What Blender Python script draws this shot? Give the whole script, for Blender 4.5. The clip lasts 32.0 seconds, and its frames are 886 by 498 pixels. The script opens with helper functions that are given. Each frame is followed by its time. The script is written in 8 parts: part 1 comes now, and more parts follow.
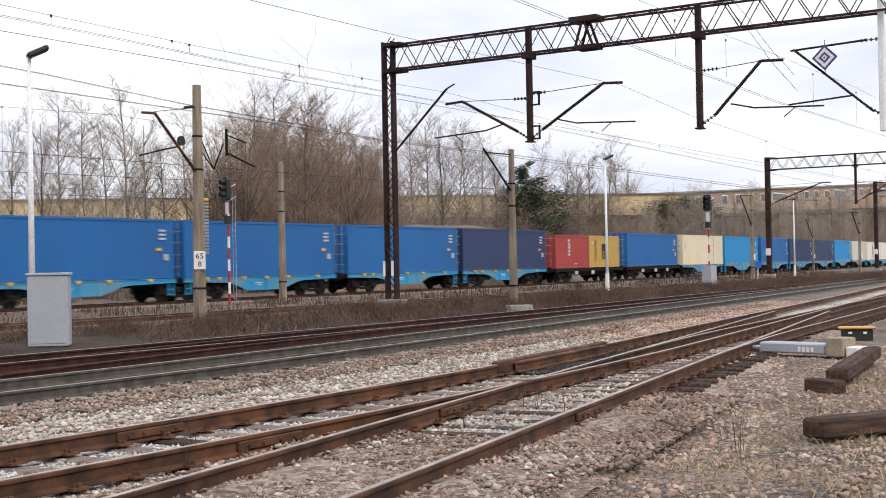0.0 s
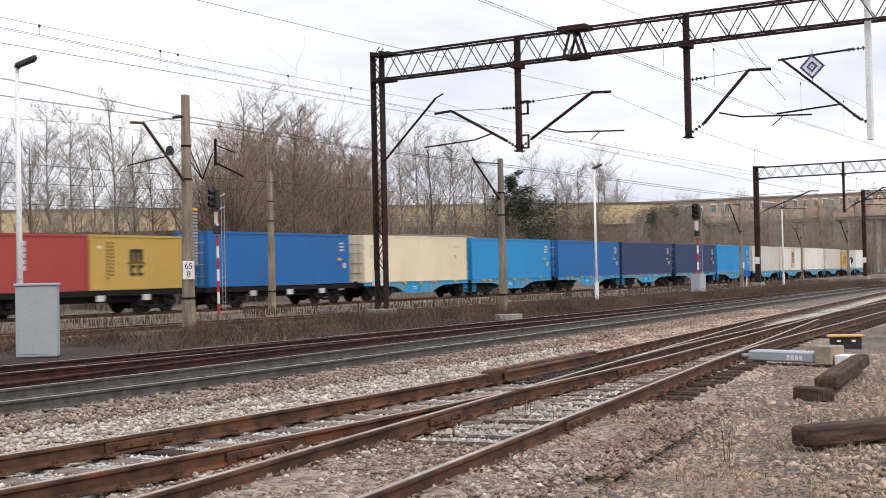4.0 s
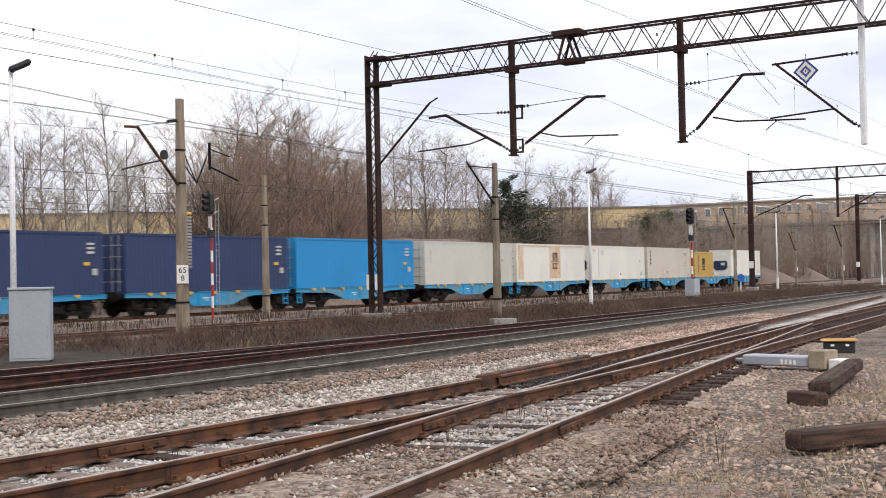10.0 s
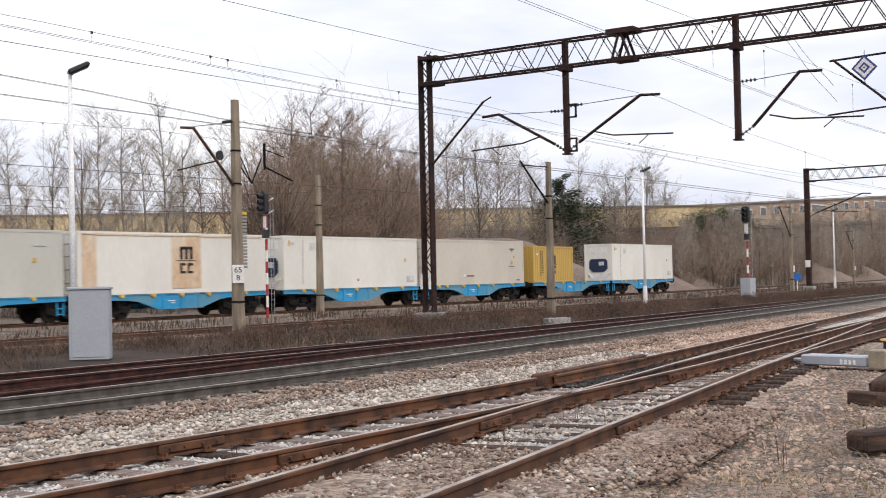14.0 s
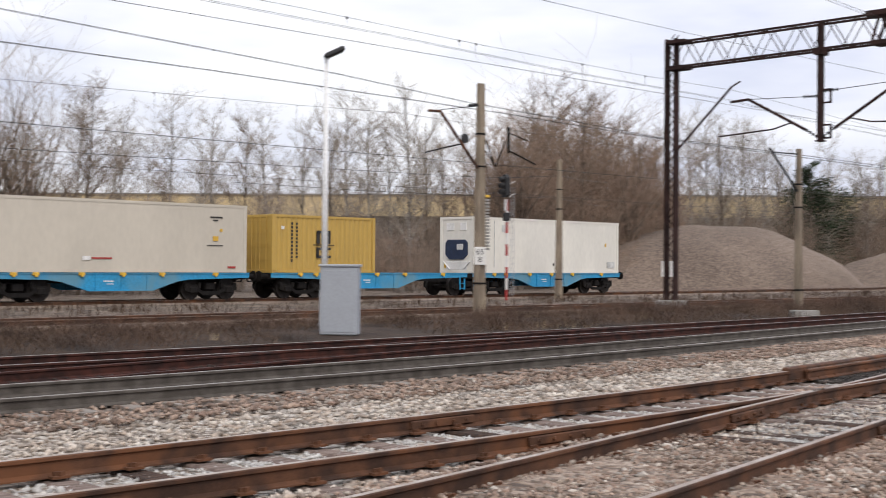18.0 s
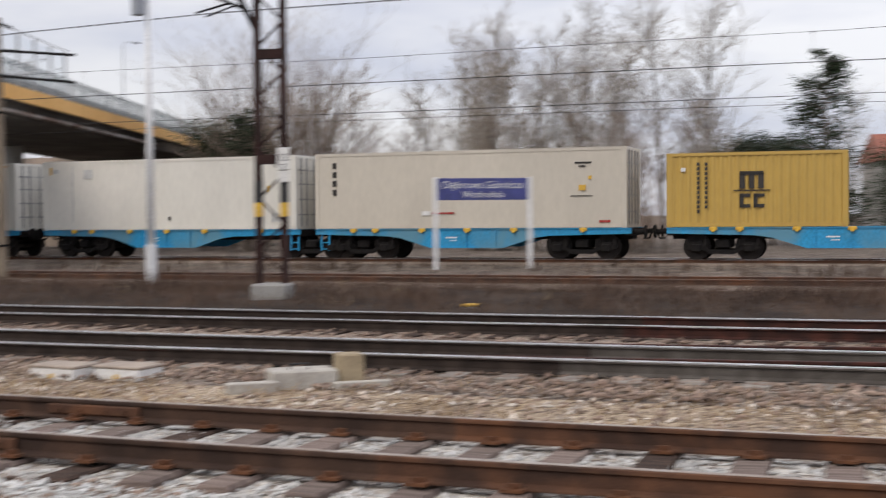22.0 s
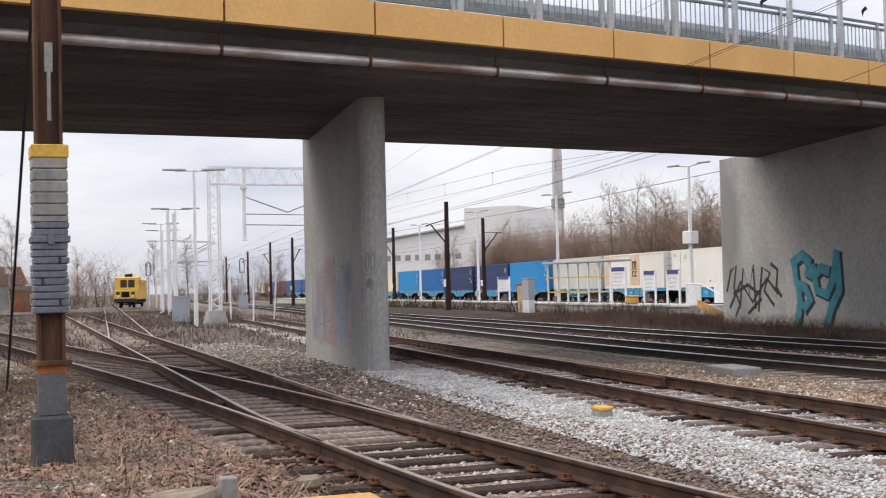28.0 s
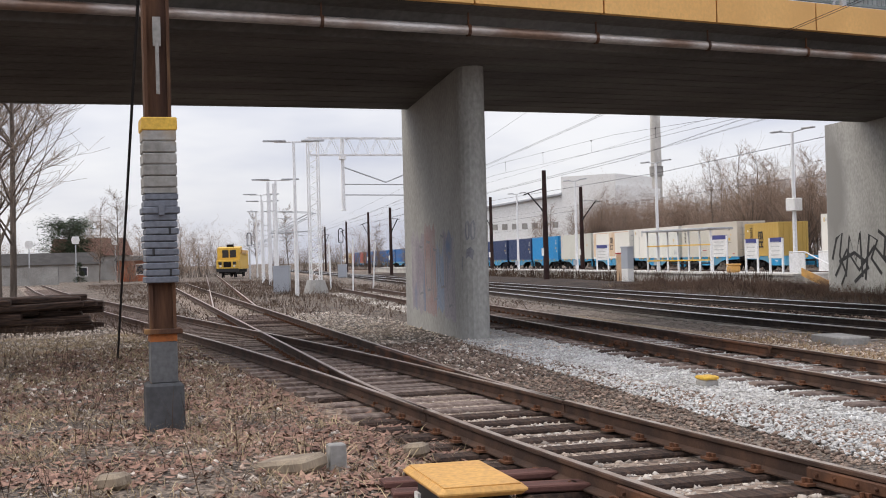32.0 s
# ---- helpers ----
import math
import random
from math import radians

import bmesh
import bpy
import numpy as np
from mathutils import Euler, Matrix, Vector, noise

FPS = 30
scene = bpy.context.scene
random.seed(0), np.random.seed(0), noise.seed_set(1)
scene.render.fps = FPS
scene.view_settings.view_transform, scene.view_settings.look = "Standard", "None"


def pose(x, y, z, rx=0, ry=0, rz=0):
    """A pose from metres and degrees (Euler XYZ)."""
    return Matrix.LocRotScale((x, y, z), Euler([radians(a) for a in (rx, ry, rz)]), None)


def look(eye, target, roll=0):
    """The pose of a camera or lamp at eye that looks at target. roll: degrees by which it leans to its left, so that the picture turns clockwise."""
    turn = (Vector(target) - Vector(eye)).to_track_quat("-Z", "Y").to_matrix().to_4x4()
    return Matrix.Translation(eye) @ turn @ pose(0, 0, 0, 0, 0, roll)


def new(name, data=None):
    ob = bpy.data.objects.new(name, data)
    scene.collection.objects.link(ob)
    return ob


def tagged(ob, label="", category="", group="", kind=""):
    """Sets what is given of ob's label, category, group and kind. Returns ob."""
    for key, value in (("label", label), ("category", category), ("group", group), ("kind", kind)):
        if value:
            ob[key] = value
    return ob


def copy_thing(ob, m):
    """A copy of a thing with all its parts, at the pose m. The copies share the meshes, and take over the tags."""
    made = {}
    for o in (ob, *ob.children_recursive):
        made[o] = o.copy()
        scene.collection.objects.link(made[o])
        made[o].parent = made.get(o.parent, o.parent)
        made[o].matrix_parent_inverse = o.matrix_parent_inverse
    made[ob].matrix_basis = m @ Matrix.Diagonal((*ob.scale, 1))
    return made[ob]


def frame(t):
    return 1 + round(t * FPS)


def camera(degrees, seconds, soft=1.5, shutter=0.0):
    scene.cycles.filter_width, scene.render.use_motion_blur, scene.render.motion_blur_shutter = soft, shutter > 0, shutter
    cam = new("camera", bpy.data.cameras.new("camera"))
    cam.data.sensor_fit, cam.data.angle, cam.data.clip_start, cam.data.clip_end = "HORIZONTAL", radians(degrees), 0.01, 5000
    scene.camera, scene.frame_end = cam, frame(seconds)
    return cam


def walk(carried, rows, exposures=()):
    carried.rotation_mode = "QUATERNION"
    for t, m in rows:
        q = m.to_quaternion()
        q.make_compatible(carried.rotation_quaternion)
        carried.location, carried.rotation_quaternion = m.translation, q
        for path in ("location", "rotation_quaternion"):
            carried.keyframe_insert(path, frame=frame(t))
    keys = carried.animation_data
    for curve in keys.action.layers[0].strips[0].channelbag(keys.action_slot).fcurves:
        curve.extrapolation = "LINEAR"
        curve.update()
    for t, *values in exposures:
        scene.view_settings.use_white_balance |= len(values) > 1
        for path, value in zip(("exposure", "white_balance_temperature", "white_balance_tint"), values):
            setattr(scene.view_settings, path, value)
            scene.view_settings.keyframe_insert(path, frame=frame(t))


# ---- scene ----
# The eye turns about a point on the ground and stands a step in front of it.
EYE_Z, STEP = 1.66, 0.91
cam = camera(38.63, 32.0, soft=1.0, shutter=0.6)
PATH = [
    (0, 33.00, 0.71, -1.04), (0.5, 32.90, 0.76, -0.96), (1, 32.85, 0.83, -0.98), (1.5, 32.81, 0.91, -0.89),
    (2, 32.80, 1.01, -0.98), (2.5, 32.78, 1.06, -1.02), (3, 32.74, 1.10, -1.03), (3.5, 32.65, 1.10, -1.14),
    (5.5, 32.19, 1.27, -1.08), (6, 32.19, 1.28, -1.11), (6.5, 32.16, 1.29, -1.15), (7, 32.15, 1.34, -1.21),
    (7.5, 32.13, 1.37, -1.19), (8, 32.16, 1.34, -1.05), (8.5, 32.23, 1.27, -1.02), (9, 32.28, 1.20, -0.99),
    (9.5, 32.27, 1.22, -1.17), (10, 32.26, 1.31, -1.17), (10.5, 32.37, 1.34, -1.11), (11, 32.38, 1.40, -1.18),
    (11.5, 32.39, 1.42, -1.37), (12, 32.37, 1.41, -1.32), (12.5, 32.51, 1.37, -1.32), (13, 33.23, 1.33, -1.09),
    (13.5, 33.93, 1.33, -1.16), (15.5, 36.82, 1.21, -0.73), (16, 37.53, 1.16, -0.44), (16.5, 38.75, 1.22, -0.18),
    (17, 40.35, 0.89, 0.28), (17.5, 42.71, 0.77, 0.37), (18, 45.32, 0.69, 0.46), (18.5, 49.12, 0.57, 0.35),
    (19, 52.79, 0.93, 0.63), (19.5, 56.18, 0.57, 0.81), (20, 62.68, 0.08, 0.18), (20.5, 70.05, -0.11, 0.42),
    (21, 86.06, -0.19, -0.64), (21.5, 98.88, -0.81, -1.51), (22, 107.24, -1.46, -0.47), (22.5, 114.29, -2.22, -0.46),
    (23, 118.20, -1.13, -0.97), (23.5, 122.07, -0.95, -0.74), (24, 125.79, -0.75, -1.11), (24.5, 126.96, -0.56, -0.66),
    (25, 132.92, -0.62, -0.52), (25.5, 139.92, -0.38, -0.95), (26, 146.88, 0.14, -0.80), (26.5, 151.89, 1.21, -1.53),
    (28.5, 159.00, 1.37, -1.29), (29, 160.14, 1.10, -1.57), (29.5, 161.15, 0.94, -1.47), (30, 161.83, 0.60, -1.56),
    (30.5, 162.07, 0.48, -1.59), (31, 162.25, 0.40, -1.41), (31.5, 162.48, 0.39, -1.50), (32, 162.44, 0.45, -1.52),
]


def eye_pose(yaw, pitch, roll):
    y, p = radians(yaw), radians(pitch)
    eye = Vector((STEP * math.cos(y), STEP * math.sin(y), EYE_Z))
    way = Vector((math.cos(y) * math.cos(p), math.sin(y) * math.cos(p), math.sin(p)))
    return look(eye, eye + way * 10, roll)


walk(cam, [(t, eye_pose(yaw, pitch, roll)) for t, yaw, pitch, roll in PATH], [(0.0, 0.40), (13.0, 0.38), (18.0, 0.30), (20.0, 0.32), (21.2, 0.14), (24.0, 0.38), (26.0, 0.52), (29.0, 0.46), (32.0, 0.42)])

# ---- light: a bright overcast spring day ----
world = bpy.data.worlds.new("sky")
scene.world = world
world.use_nodes = True
wn, wl = world.node_tree.nodes, world.node_tree.links
wn.clear()
w_out = wn.new("ShaderNodeOutputWorld")
w_bg = wn.new("ShaderNodeBackground")
sky = wn.new("ShaderNodeTexSky")
sky.sky_type, sky.sun_disc = "NISHITA", False
sky.sun_elevation, sky.sun_rotation = radians(38), radians(200)
w_co = wn.new("ShaderNodeTexCoord")
w_map = wn.new("ShaderNodeMapping")
w_map.inputs["Scale"].default_value = (1.3, 1.3, 5.0)
w_noise = wn.new("ShaderNodeTexNoise")
w_noise.inputs["Scale"].default_value = 2.3
w_noise.inputs["Detail"].default_value = 5.0
w_ramp = wn.new("ShaderNodeValToRGB")
w_ramp.color_ramp.elements[0].position, w_ramp.color_ramp.elements[0].color = 0.36, (8.3, 8.6, 10.3, 1)
w_ramp.color_ramp.elements[1].position, w_ramp.color_ramp.elements[1].color = 0.60, (12.6, 12.5, 13.0, 1)
w_mix = wn.new("ShaderNodeMix")
w_mix.data_type = "RGBA"
w_mix.inputs["Factor"].default_value = 0.9
wl.new(w_co.outputs["Generated"], w_map.inputs["Vector"])
wl.new(w_map.outputs["Vector"], w_noise.inputs["Vector"])
wl.new(w_noise.outputs["Fac"], w_ramp.inputs["Fac"])
wl.new(sky.outputs["Color"], w_mix.inputs["A"])
# an overcast sky is brightest overhead, and brighter towards the east
w_sep = wn.new("ShaderNodeSeparateXYZ")
wl.new(w_co.outputs["Generated"], w_sep.inputs["Vector"])
w_up, w_east = wn.new("ShaderNodeMath"), wn.new("ShaderNodeMath")
w_up.operation = w_east.operation = "MULTIPLY_ADD"
w_up.inputs[1].default_value, w_up.inputs[2].default_value = 0.45, 0.62
w_east.inputs[1].default_value = 0.10
wl.new(w_sep.outputs["Z"], w_up.inputs[0])
wl.new(w_sep.outputs["X"], w_east.inputs[0])
wl.new(w_up.outputs["Value"], w_east.inputs[2])
w_grad = wn.new("ShaderNodeMix")
w_grad.data_type, w_grad.blend_type = "RGBA", "MULTIPLY"
w_grad.inputs["Factor"].default_value = 1.0
wl.new(w_ramp.outputs["Color"], w_grad.inputs["A"])
wl.new(w_east.outputs["Value"], w_grad.inputs["B"])
wl.new(w_grad.outputs["Result"], w_mix.inputs["B"])
wl.new(w_mix.outputs["Result"], w_bg.inputs["Color"])
w_bg.inputs["Strength"].default_value = 0.1
wl.new(w_bg.outputs["Background"], w_out.inputs["Surface"])
sun = new("sun", bpy.data.lights.new("sun", "SUN"))
sun.data.energy, sun.data.angle, sun.data.color = 1.3, radians(25), (1.0, 0.92, 0.82)
sun.matrix_world = look((0, 0, 60), (26, 40, 10))


# ---- materials ----
def mat(name, base, rough=0.8, metal=0.0, other=None, scale=3.0, fine=40.0, mixed=0.5, bump=0.0, streak=None, spread=0.0, stain=None, grain=1.0):
    """A surface with grain at two scales. other: second colour in blotches; streak: stretch of the pattern; spread: change from piece to piece; stain: a third colour in patches."""
    m = bpy.data.materials.new(name)
    m.use_nodes = True
    n, l = m.node_tree.nodes, m.node_tree.links
    b = n["Principled BSDF"]
    b.inputs["Roughness"].default_value, b.inputs["Metallic"].default_value = rough, metal
    if rough >= 0.7 and max(base) < 0.16:
        b.inputs["Specular IOR Level"].default_value = 0.2
    co = n.new("ShaderNodeTexCoord")
    mp = n.new("ShaderNodeMapping")
    mp.inputs["Scale"].default_value = streak or (1, 1, 1)
    l.new(co.outputs["Object"], mp.inputs["Vector"])
    big, small = n.new("ShaderNodeTexNoise"), n.new("ShaderNodeTexNoise")
    big.inputs["Scale"].default_value, small.inputs["Scale"].default_value = scale, fine
    big.inputs["Detail"].default_value, small.inputs["Detail"].default_value = 6.0, 4.0
    for x in (big, small):
        l.new(mp.outputs["Vector"], x.inputs["Vector"])
    ramp = n.new("ShaderNodeValToRGB")
    ramp.color_ramp.elements[0].position, ramp.color_ramp.elements[1].position = 0.5 - 0.22 * mixed, 0.5 + 0.3 * mixed
    o = other or tuple(c * 0.72 for c in base)
    ramp.color_ramp.elements[0].color, ramp.color_ramp.elements[1].color = (*o, 1), (*base, 1)
    l.new(big.outputs["Fac"], ramp.inputs["Fac"])
    hue = n.new("ShaderNodeMix")
    hue.data_type, hue.blend_type = "RGBA", "MULTIPLY"
    hue.inputs["Factor"].default_value = 1.0
    gr = n.new("ShaderNodeMapRange")
    gr.inputs["From Min"].default_value, gr.inputs["From Max"].default_value = 0.25, 0.75
    gr.inputs["To Min"].default_value, gr.inputs["To Max"].default_value = 1 - 0.22 * grain, 1 + 0.2 * grain
    l.new(small.outputs["Fac"], gr.inputs["Value"])
    l.new(ramp.outputs["Color"], hue.inputs["A"])
    l.new(gr.outputs["Result"], hue.inputs["B"])
    last = hue.outputs["Result"]
    if stain:
        patch = n.new("ShaderNodeTexNoise")
        patch.inputs["Scale"].default_value, patch.inputs["Detail"].default_value = scale * 0.43, 8.0
        l.new(mp.outputs["Vector"], patch.inputs["Vector"])
        pr = n.new("ShaderNodeValToRGB")
        pr.color_ramp.elements[0].position, pr.color_ramp.elements[1].position = 0.55, 0.66
        l.new(patch.outputs["Fac"], pr.inputs["Fac"])
        sm = n.new("ShaderNodeMix")
        sm.data_type = "RGBA"
        sm.inputs["B"].default_value = (*stain, 1)
        l.new(pr.outputs["Color"], sm.inputs["Factor"])
        l.new(last, sm.inputs["A"])
        last = sm.outputs["Result"]
    if spread:
        oi = n.new("ShaderNodeObjectInfo")
        ge = n.new("ShaderNodeNewGeometry")
        add = n.new("ShaderNodeMath")
        add.operation = "ADD"
        l.new(oi.outputs["Random"], add.inputs[0])
        l.new(ge.outputs["Random Per Island"], add.inputs[1])
        sr = n.new("ShaderNodeMapRange")
        sr.inputs["From Max"].default_value = 2.0
        sr.inputs["To Min"].default_value, sr.inputs["To Max"].default_value = 1 - spread, 1 + spread
        l.new(add.outputs["Value"], sr.inputs["Value"])
        sp = n.new("ShaderNodeMix")
        sp.data_type, sp.blend_type = "RGBA", "MULTIPLY"
        sp.inputs["Factor"].default_value = 1.0
        l.new(last, sp.inputs["A"])
        l.new(sr.outputs["Result"], sp.inputs["B"])
        last = sp.outputs["Result"]
    l.new(last, b.inputs["Base Color"])
    if bump:
        bp = n.new("ShaderNodeBump")
        bp.inputs["Strength"].default_value, bp.inputs["Distance"].default_value = 0.6, bump
        l.new(small.outputs["Fac"], bp.inputs["Height"])
        l.new(bp.outputs["Normal"], b.inputs["Normal"])
    return m


VERGE = mat("weedy_verge", (0.06, 0.042, 0.032), 0.95, other=(0.028, 0.021, 0.017), scale=0.7, fine=9, bump=0.06)
STONE = mat("pale_ballast", (0.66, 0.605, 0.54), 0.9, other=(0.44, 0.355, 0.285), scale=2.5, fine=60, spread=0.75)
STONE_RUST = mat("rusty_ballast", (0.385, 0.29, 0.228), 0.92, other=(0.23, 0.155, 0.117), scale=1.2, fine=60, spread=0.75)


def gravel(name, pale, mid, dark, scale=14.0, patch=0.35):
    """Loose stones: every cell a stone of its own colour, with relief and larger stains."""
    m = bpy.data.materials.new(name)
    m.use_nodes = True
    n, l = m.node_tree.nodes, m.node_tree.links
    b = n["Principled BSDF"]
    b.inputs["Roughness"].default_value = 0.95
    co = n.new("ShaderNodeTexCoord")
    vo = n.new("ShaderNodeTexVoronoi")
    vo.inputs["Scale"].default_value = scale
    l.new(co.outputs["Object"], vo.inputs["Vector"])
    sep = n.new("ShaderNodeSeparateColor")
    l.new(vo.outputs["Color"], sep.inputs["Color"])
    ra = n.new("ShaderNodeValToRGB")
    e = ra.color_ramp.elements
    e[0].position, e[0].color, e[1].position, e[1].color = 0.0, (*dark, 1), 1.0, (*pale, 1)
    e.new(0.5).color = (*mid, 1)
    no = n.new("ShaderNodeTexNoise")
    no.inputs["Scale"].default_value, no.inputs["Detail"].default_value = patch, 5.0
    l.new(co.outputs["Object"], no.inputs["Vector"])
    sh = n.new("ShaderNodeMath")
    sh.operation = "MULTIPLY_ADD"
    sh.inputs[1].default_value, sh.inputs[2].default_value = 1.5, -0.75
    l.new(no.outputs["Fac"], sh.inputs[0])
    ad = n.new("ShaderNodeMath")
    ad.operation, ad.use_clamp = "ADD", True
    l.new(sep.outputs["Red"], ad.inputs[0])
    l.new(sh.outputs["Value"], ad.inputs[1])
    l.new(ad.outputs["Value"], ra.inputs["Fac"])
    l.new(ra.outputs["Color"], b.inputs["Base Color"])
    bp = n.new("ShaderNodeBump")
    bp.inputs["Strength"].default_value, bp.inputs["Distance"].default_value, bp.invert = 0.9, 0.05, True
    l.new(vo.outputs["Distance"], bp.inputs["Height"])
    l.new(bp.outputs["Normal"], b.inputs["Normal"])
    return m


GROUND = gravel("littered_gravelly_soil", (0.29, 0.228, 0.175), (0.13, 0.10, 0.078), (0.036, 0.028, 0.023), 26.0, 0.8)
MAINBED = gravel("main_line_ballast_bed", (0.28, 0.23, 0.19), (0.15, 0.115, 0.09), (0.06, 0.045, 0.037), 14.0, 0.5)
BALLAST_PALE = gravel("pale_grey_ballast_bed", (0.62, 0.59, 0.54), (0.36, 0.31, 0.26), (0.11, 0.083, 0.062))
BALLAST_BROWN = gravel("rust_stained_ballast_bed", (0.38, 0.31, 0.25), (0.22, 0.16, 0.12), (0.09, 0.065, 0.05))
BALLAST_DARK = gravel("oily_dark_ballast_bed", (0.21, 0.17, 0.145), (0.105, 0.08, 0.068), (0.042, 0.033, 0.029))
SPOIL = gravel("brown_gravel_spoil", (0.24, 0.185, 0.145), (0.16, 0.118, 0.09), (0.088, 0.065, 0.051), 11.0, 0.12)
RUST = mat("rusty_rail_steel", (0.132, 0.062, 0.035), 0.7, 0.1, other=(0.05, 0.028, 0.020), scale=3, fine=70, stain=(0.155, 0.067, 0.033), bump=0.004)
RAILGREY = mat("grey_rail_steel", (0.118, 0.105, 0.092), 0.7, 0.1, other=(0.07, 0.06, 0.052), scale=5, fine=70)
RAILDARK = mat("dark_rusty_rail_steel", (0.075, 0.027, 0.019), 0.7, 0.1, other=(0.028, 0.014, 0.012), scale=5, fine=70, bump=0.004)
RUSTWEST = mat("brown_rusty_rail_steel", (0.088, 0.050, 0.034), 0.75, 0.1, other=(0.042, 0.026, 0.020), scale=3, fine=70, bump=0.004)
RAILWEST = mat("dark_brown_rail_steel", (0.050, 0.036, 0.029), 0.75, 0.1, other=(0.026, 0.019, 0.016), scale=5, fine=70, bump=0.004)
DULLTOP = mat("worn_brown_rail_top", (0.44, 0.38, 0.335), 0.42, 0.5, other=(0.30, 0.225, 0.175), scale=4, fine=60)
GREYTOP = mat("glintless_grey_rail_top", (0.40, 0.375, 0.35), 0.42, 0.6, other=(0.30, 0.27, 0.24), scale=4, fine=60)
SHINE = mat("glinting_polished_rail_top", (0.80, 0.80, 0.82), 0.30, 0.95, scale=4, fine=60)
WOOD = mat("old_sleeper_wood", (0.225, 0.172, 0.145), 0.95, other=(0.12, 0.086, 0.072), scale=2.0, fine=30, streak=(1, 7, 7), bump=0.01, spread=0.4)
DARKWOOD = mat("tarred_sleeper_wood", (0.092, 0.058, 0.043), 0.9, other=(0.036, 0.026, 0.022), scale=3, fine=40, streak=(1, 8, 8), bump=0.012, spread=0.3)
CONC = mat("grey_concrete", (0.34, 0.33, 0.31), 0.9, other=(0.24, 0.23, 0.215), scale=0.7, fine=18, bump=0.004, stain=(0.17, 0.16, 0.15))
CONCPOLE = mat("weathered_concrete_pole", (0.31, 0.25, 0.18), 0.9, other=(0.18, 0.142, 0.105), scale=1.6, fine=25, streak=(3, 3, 0.5), bump=0.006)
# deck concrete: much darker than the pier concrete, in stretched blotches
DECKC = mat("dark_blotched_deck_concrete", (0.145, 0.135, 0.125), 0.92, other=(0.085, 0.078, 0.072), scale=0.35, fine=10, streak=(1.6, 0.7, 1), bump=0.003)
OCHRE = mat("ochre_painted_concrete", (0.80, 0.47, 0.16), 0.7, other=(0.74, 0.42, 0.135), scale=0.5, fine=14, stain=(0.66, 0.37, 0.12), grain=0.5)
BROWNSTEEL = mat("dark_brown_steel", (0.046, 0.023, 0.020), 0.82, 0.0, other=(0.024, 0.013, 0.012), scale=2, fine=30, bump=0.003)
WHITESTEEL = mat("white_painted_steel", (0.80, 0.80, 0.80), 0.45, other=(0.72, 0.72, 0.72), scale=2, fine=20)
GALV = mat("galvanised_steel", (0.48, 0.49, 0.50), 0.5, 0.5, other=(0.40, 0.41, 0.43), scale=3, fine=30)
CABGREY = mat("light_grey_cabinet_plastic", (0.36, 0.385, 0.42), 0.55, other=(0.34, 0.36, 0.395), scale=2, fine=20, grain=0.35)
BLACK = mat("matt_black_paint", (0.02, 0.02, 0.022), 0.6, scale=3, fine=30)
IRON = mat("dirty_black_iron", (0.016, 0.014, 0.013), 0.92, 0.0, other=(0.009, 0.008, 0.008), scale=4, fine=30)
RED = mat("red_paint", (0.42, 0.035, 0.03), 0.5, scale=3, fine=30)
WHITE = mat("white_paint", (0.78, 0.77, 0.75), 0.5, other=(0.68, 0.67, 0.64), scale=2, fine=20)
YELLOW = mat("yellow_paint", (0.72, 0.45, 0.05), 0.55, other=(0.6, 0.36, 0.05), scale=3, fine=30)
ORANGE = mat("orange_yellow_plastic", (0.64, 0.36, 0.095), 0.6, other=(0.50, 0.27, 0.075), scale=2.5, fine=30, stain=(0.34, 0.20, 0.09), mixed=0.9)
SIGNBLUE = mat("blue_sign_enamel", (0.06, 0.07, 0.25), 0.4, scale=2, fine=20)
WIRE = mat("dull_copper_wire", (0.055, 0.05, 0.05), 0.6, 0.4, scale=2, fine=20)
SILL = mat("bright_blue_wagon_paint", (0.02, 0.30, 0.57), 0.5, other=(0.02, 0.25, 0.47), scale=0.9, fine=12, stain=(0.10, 0.26, 0.36))


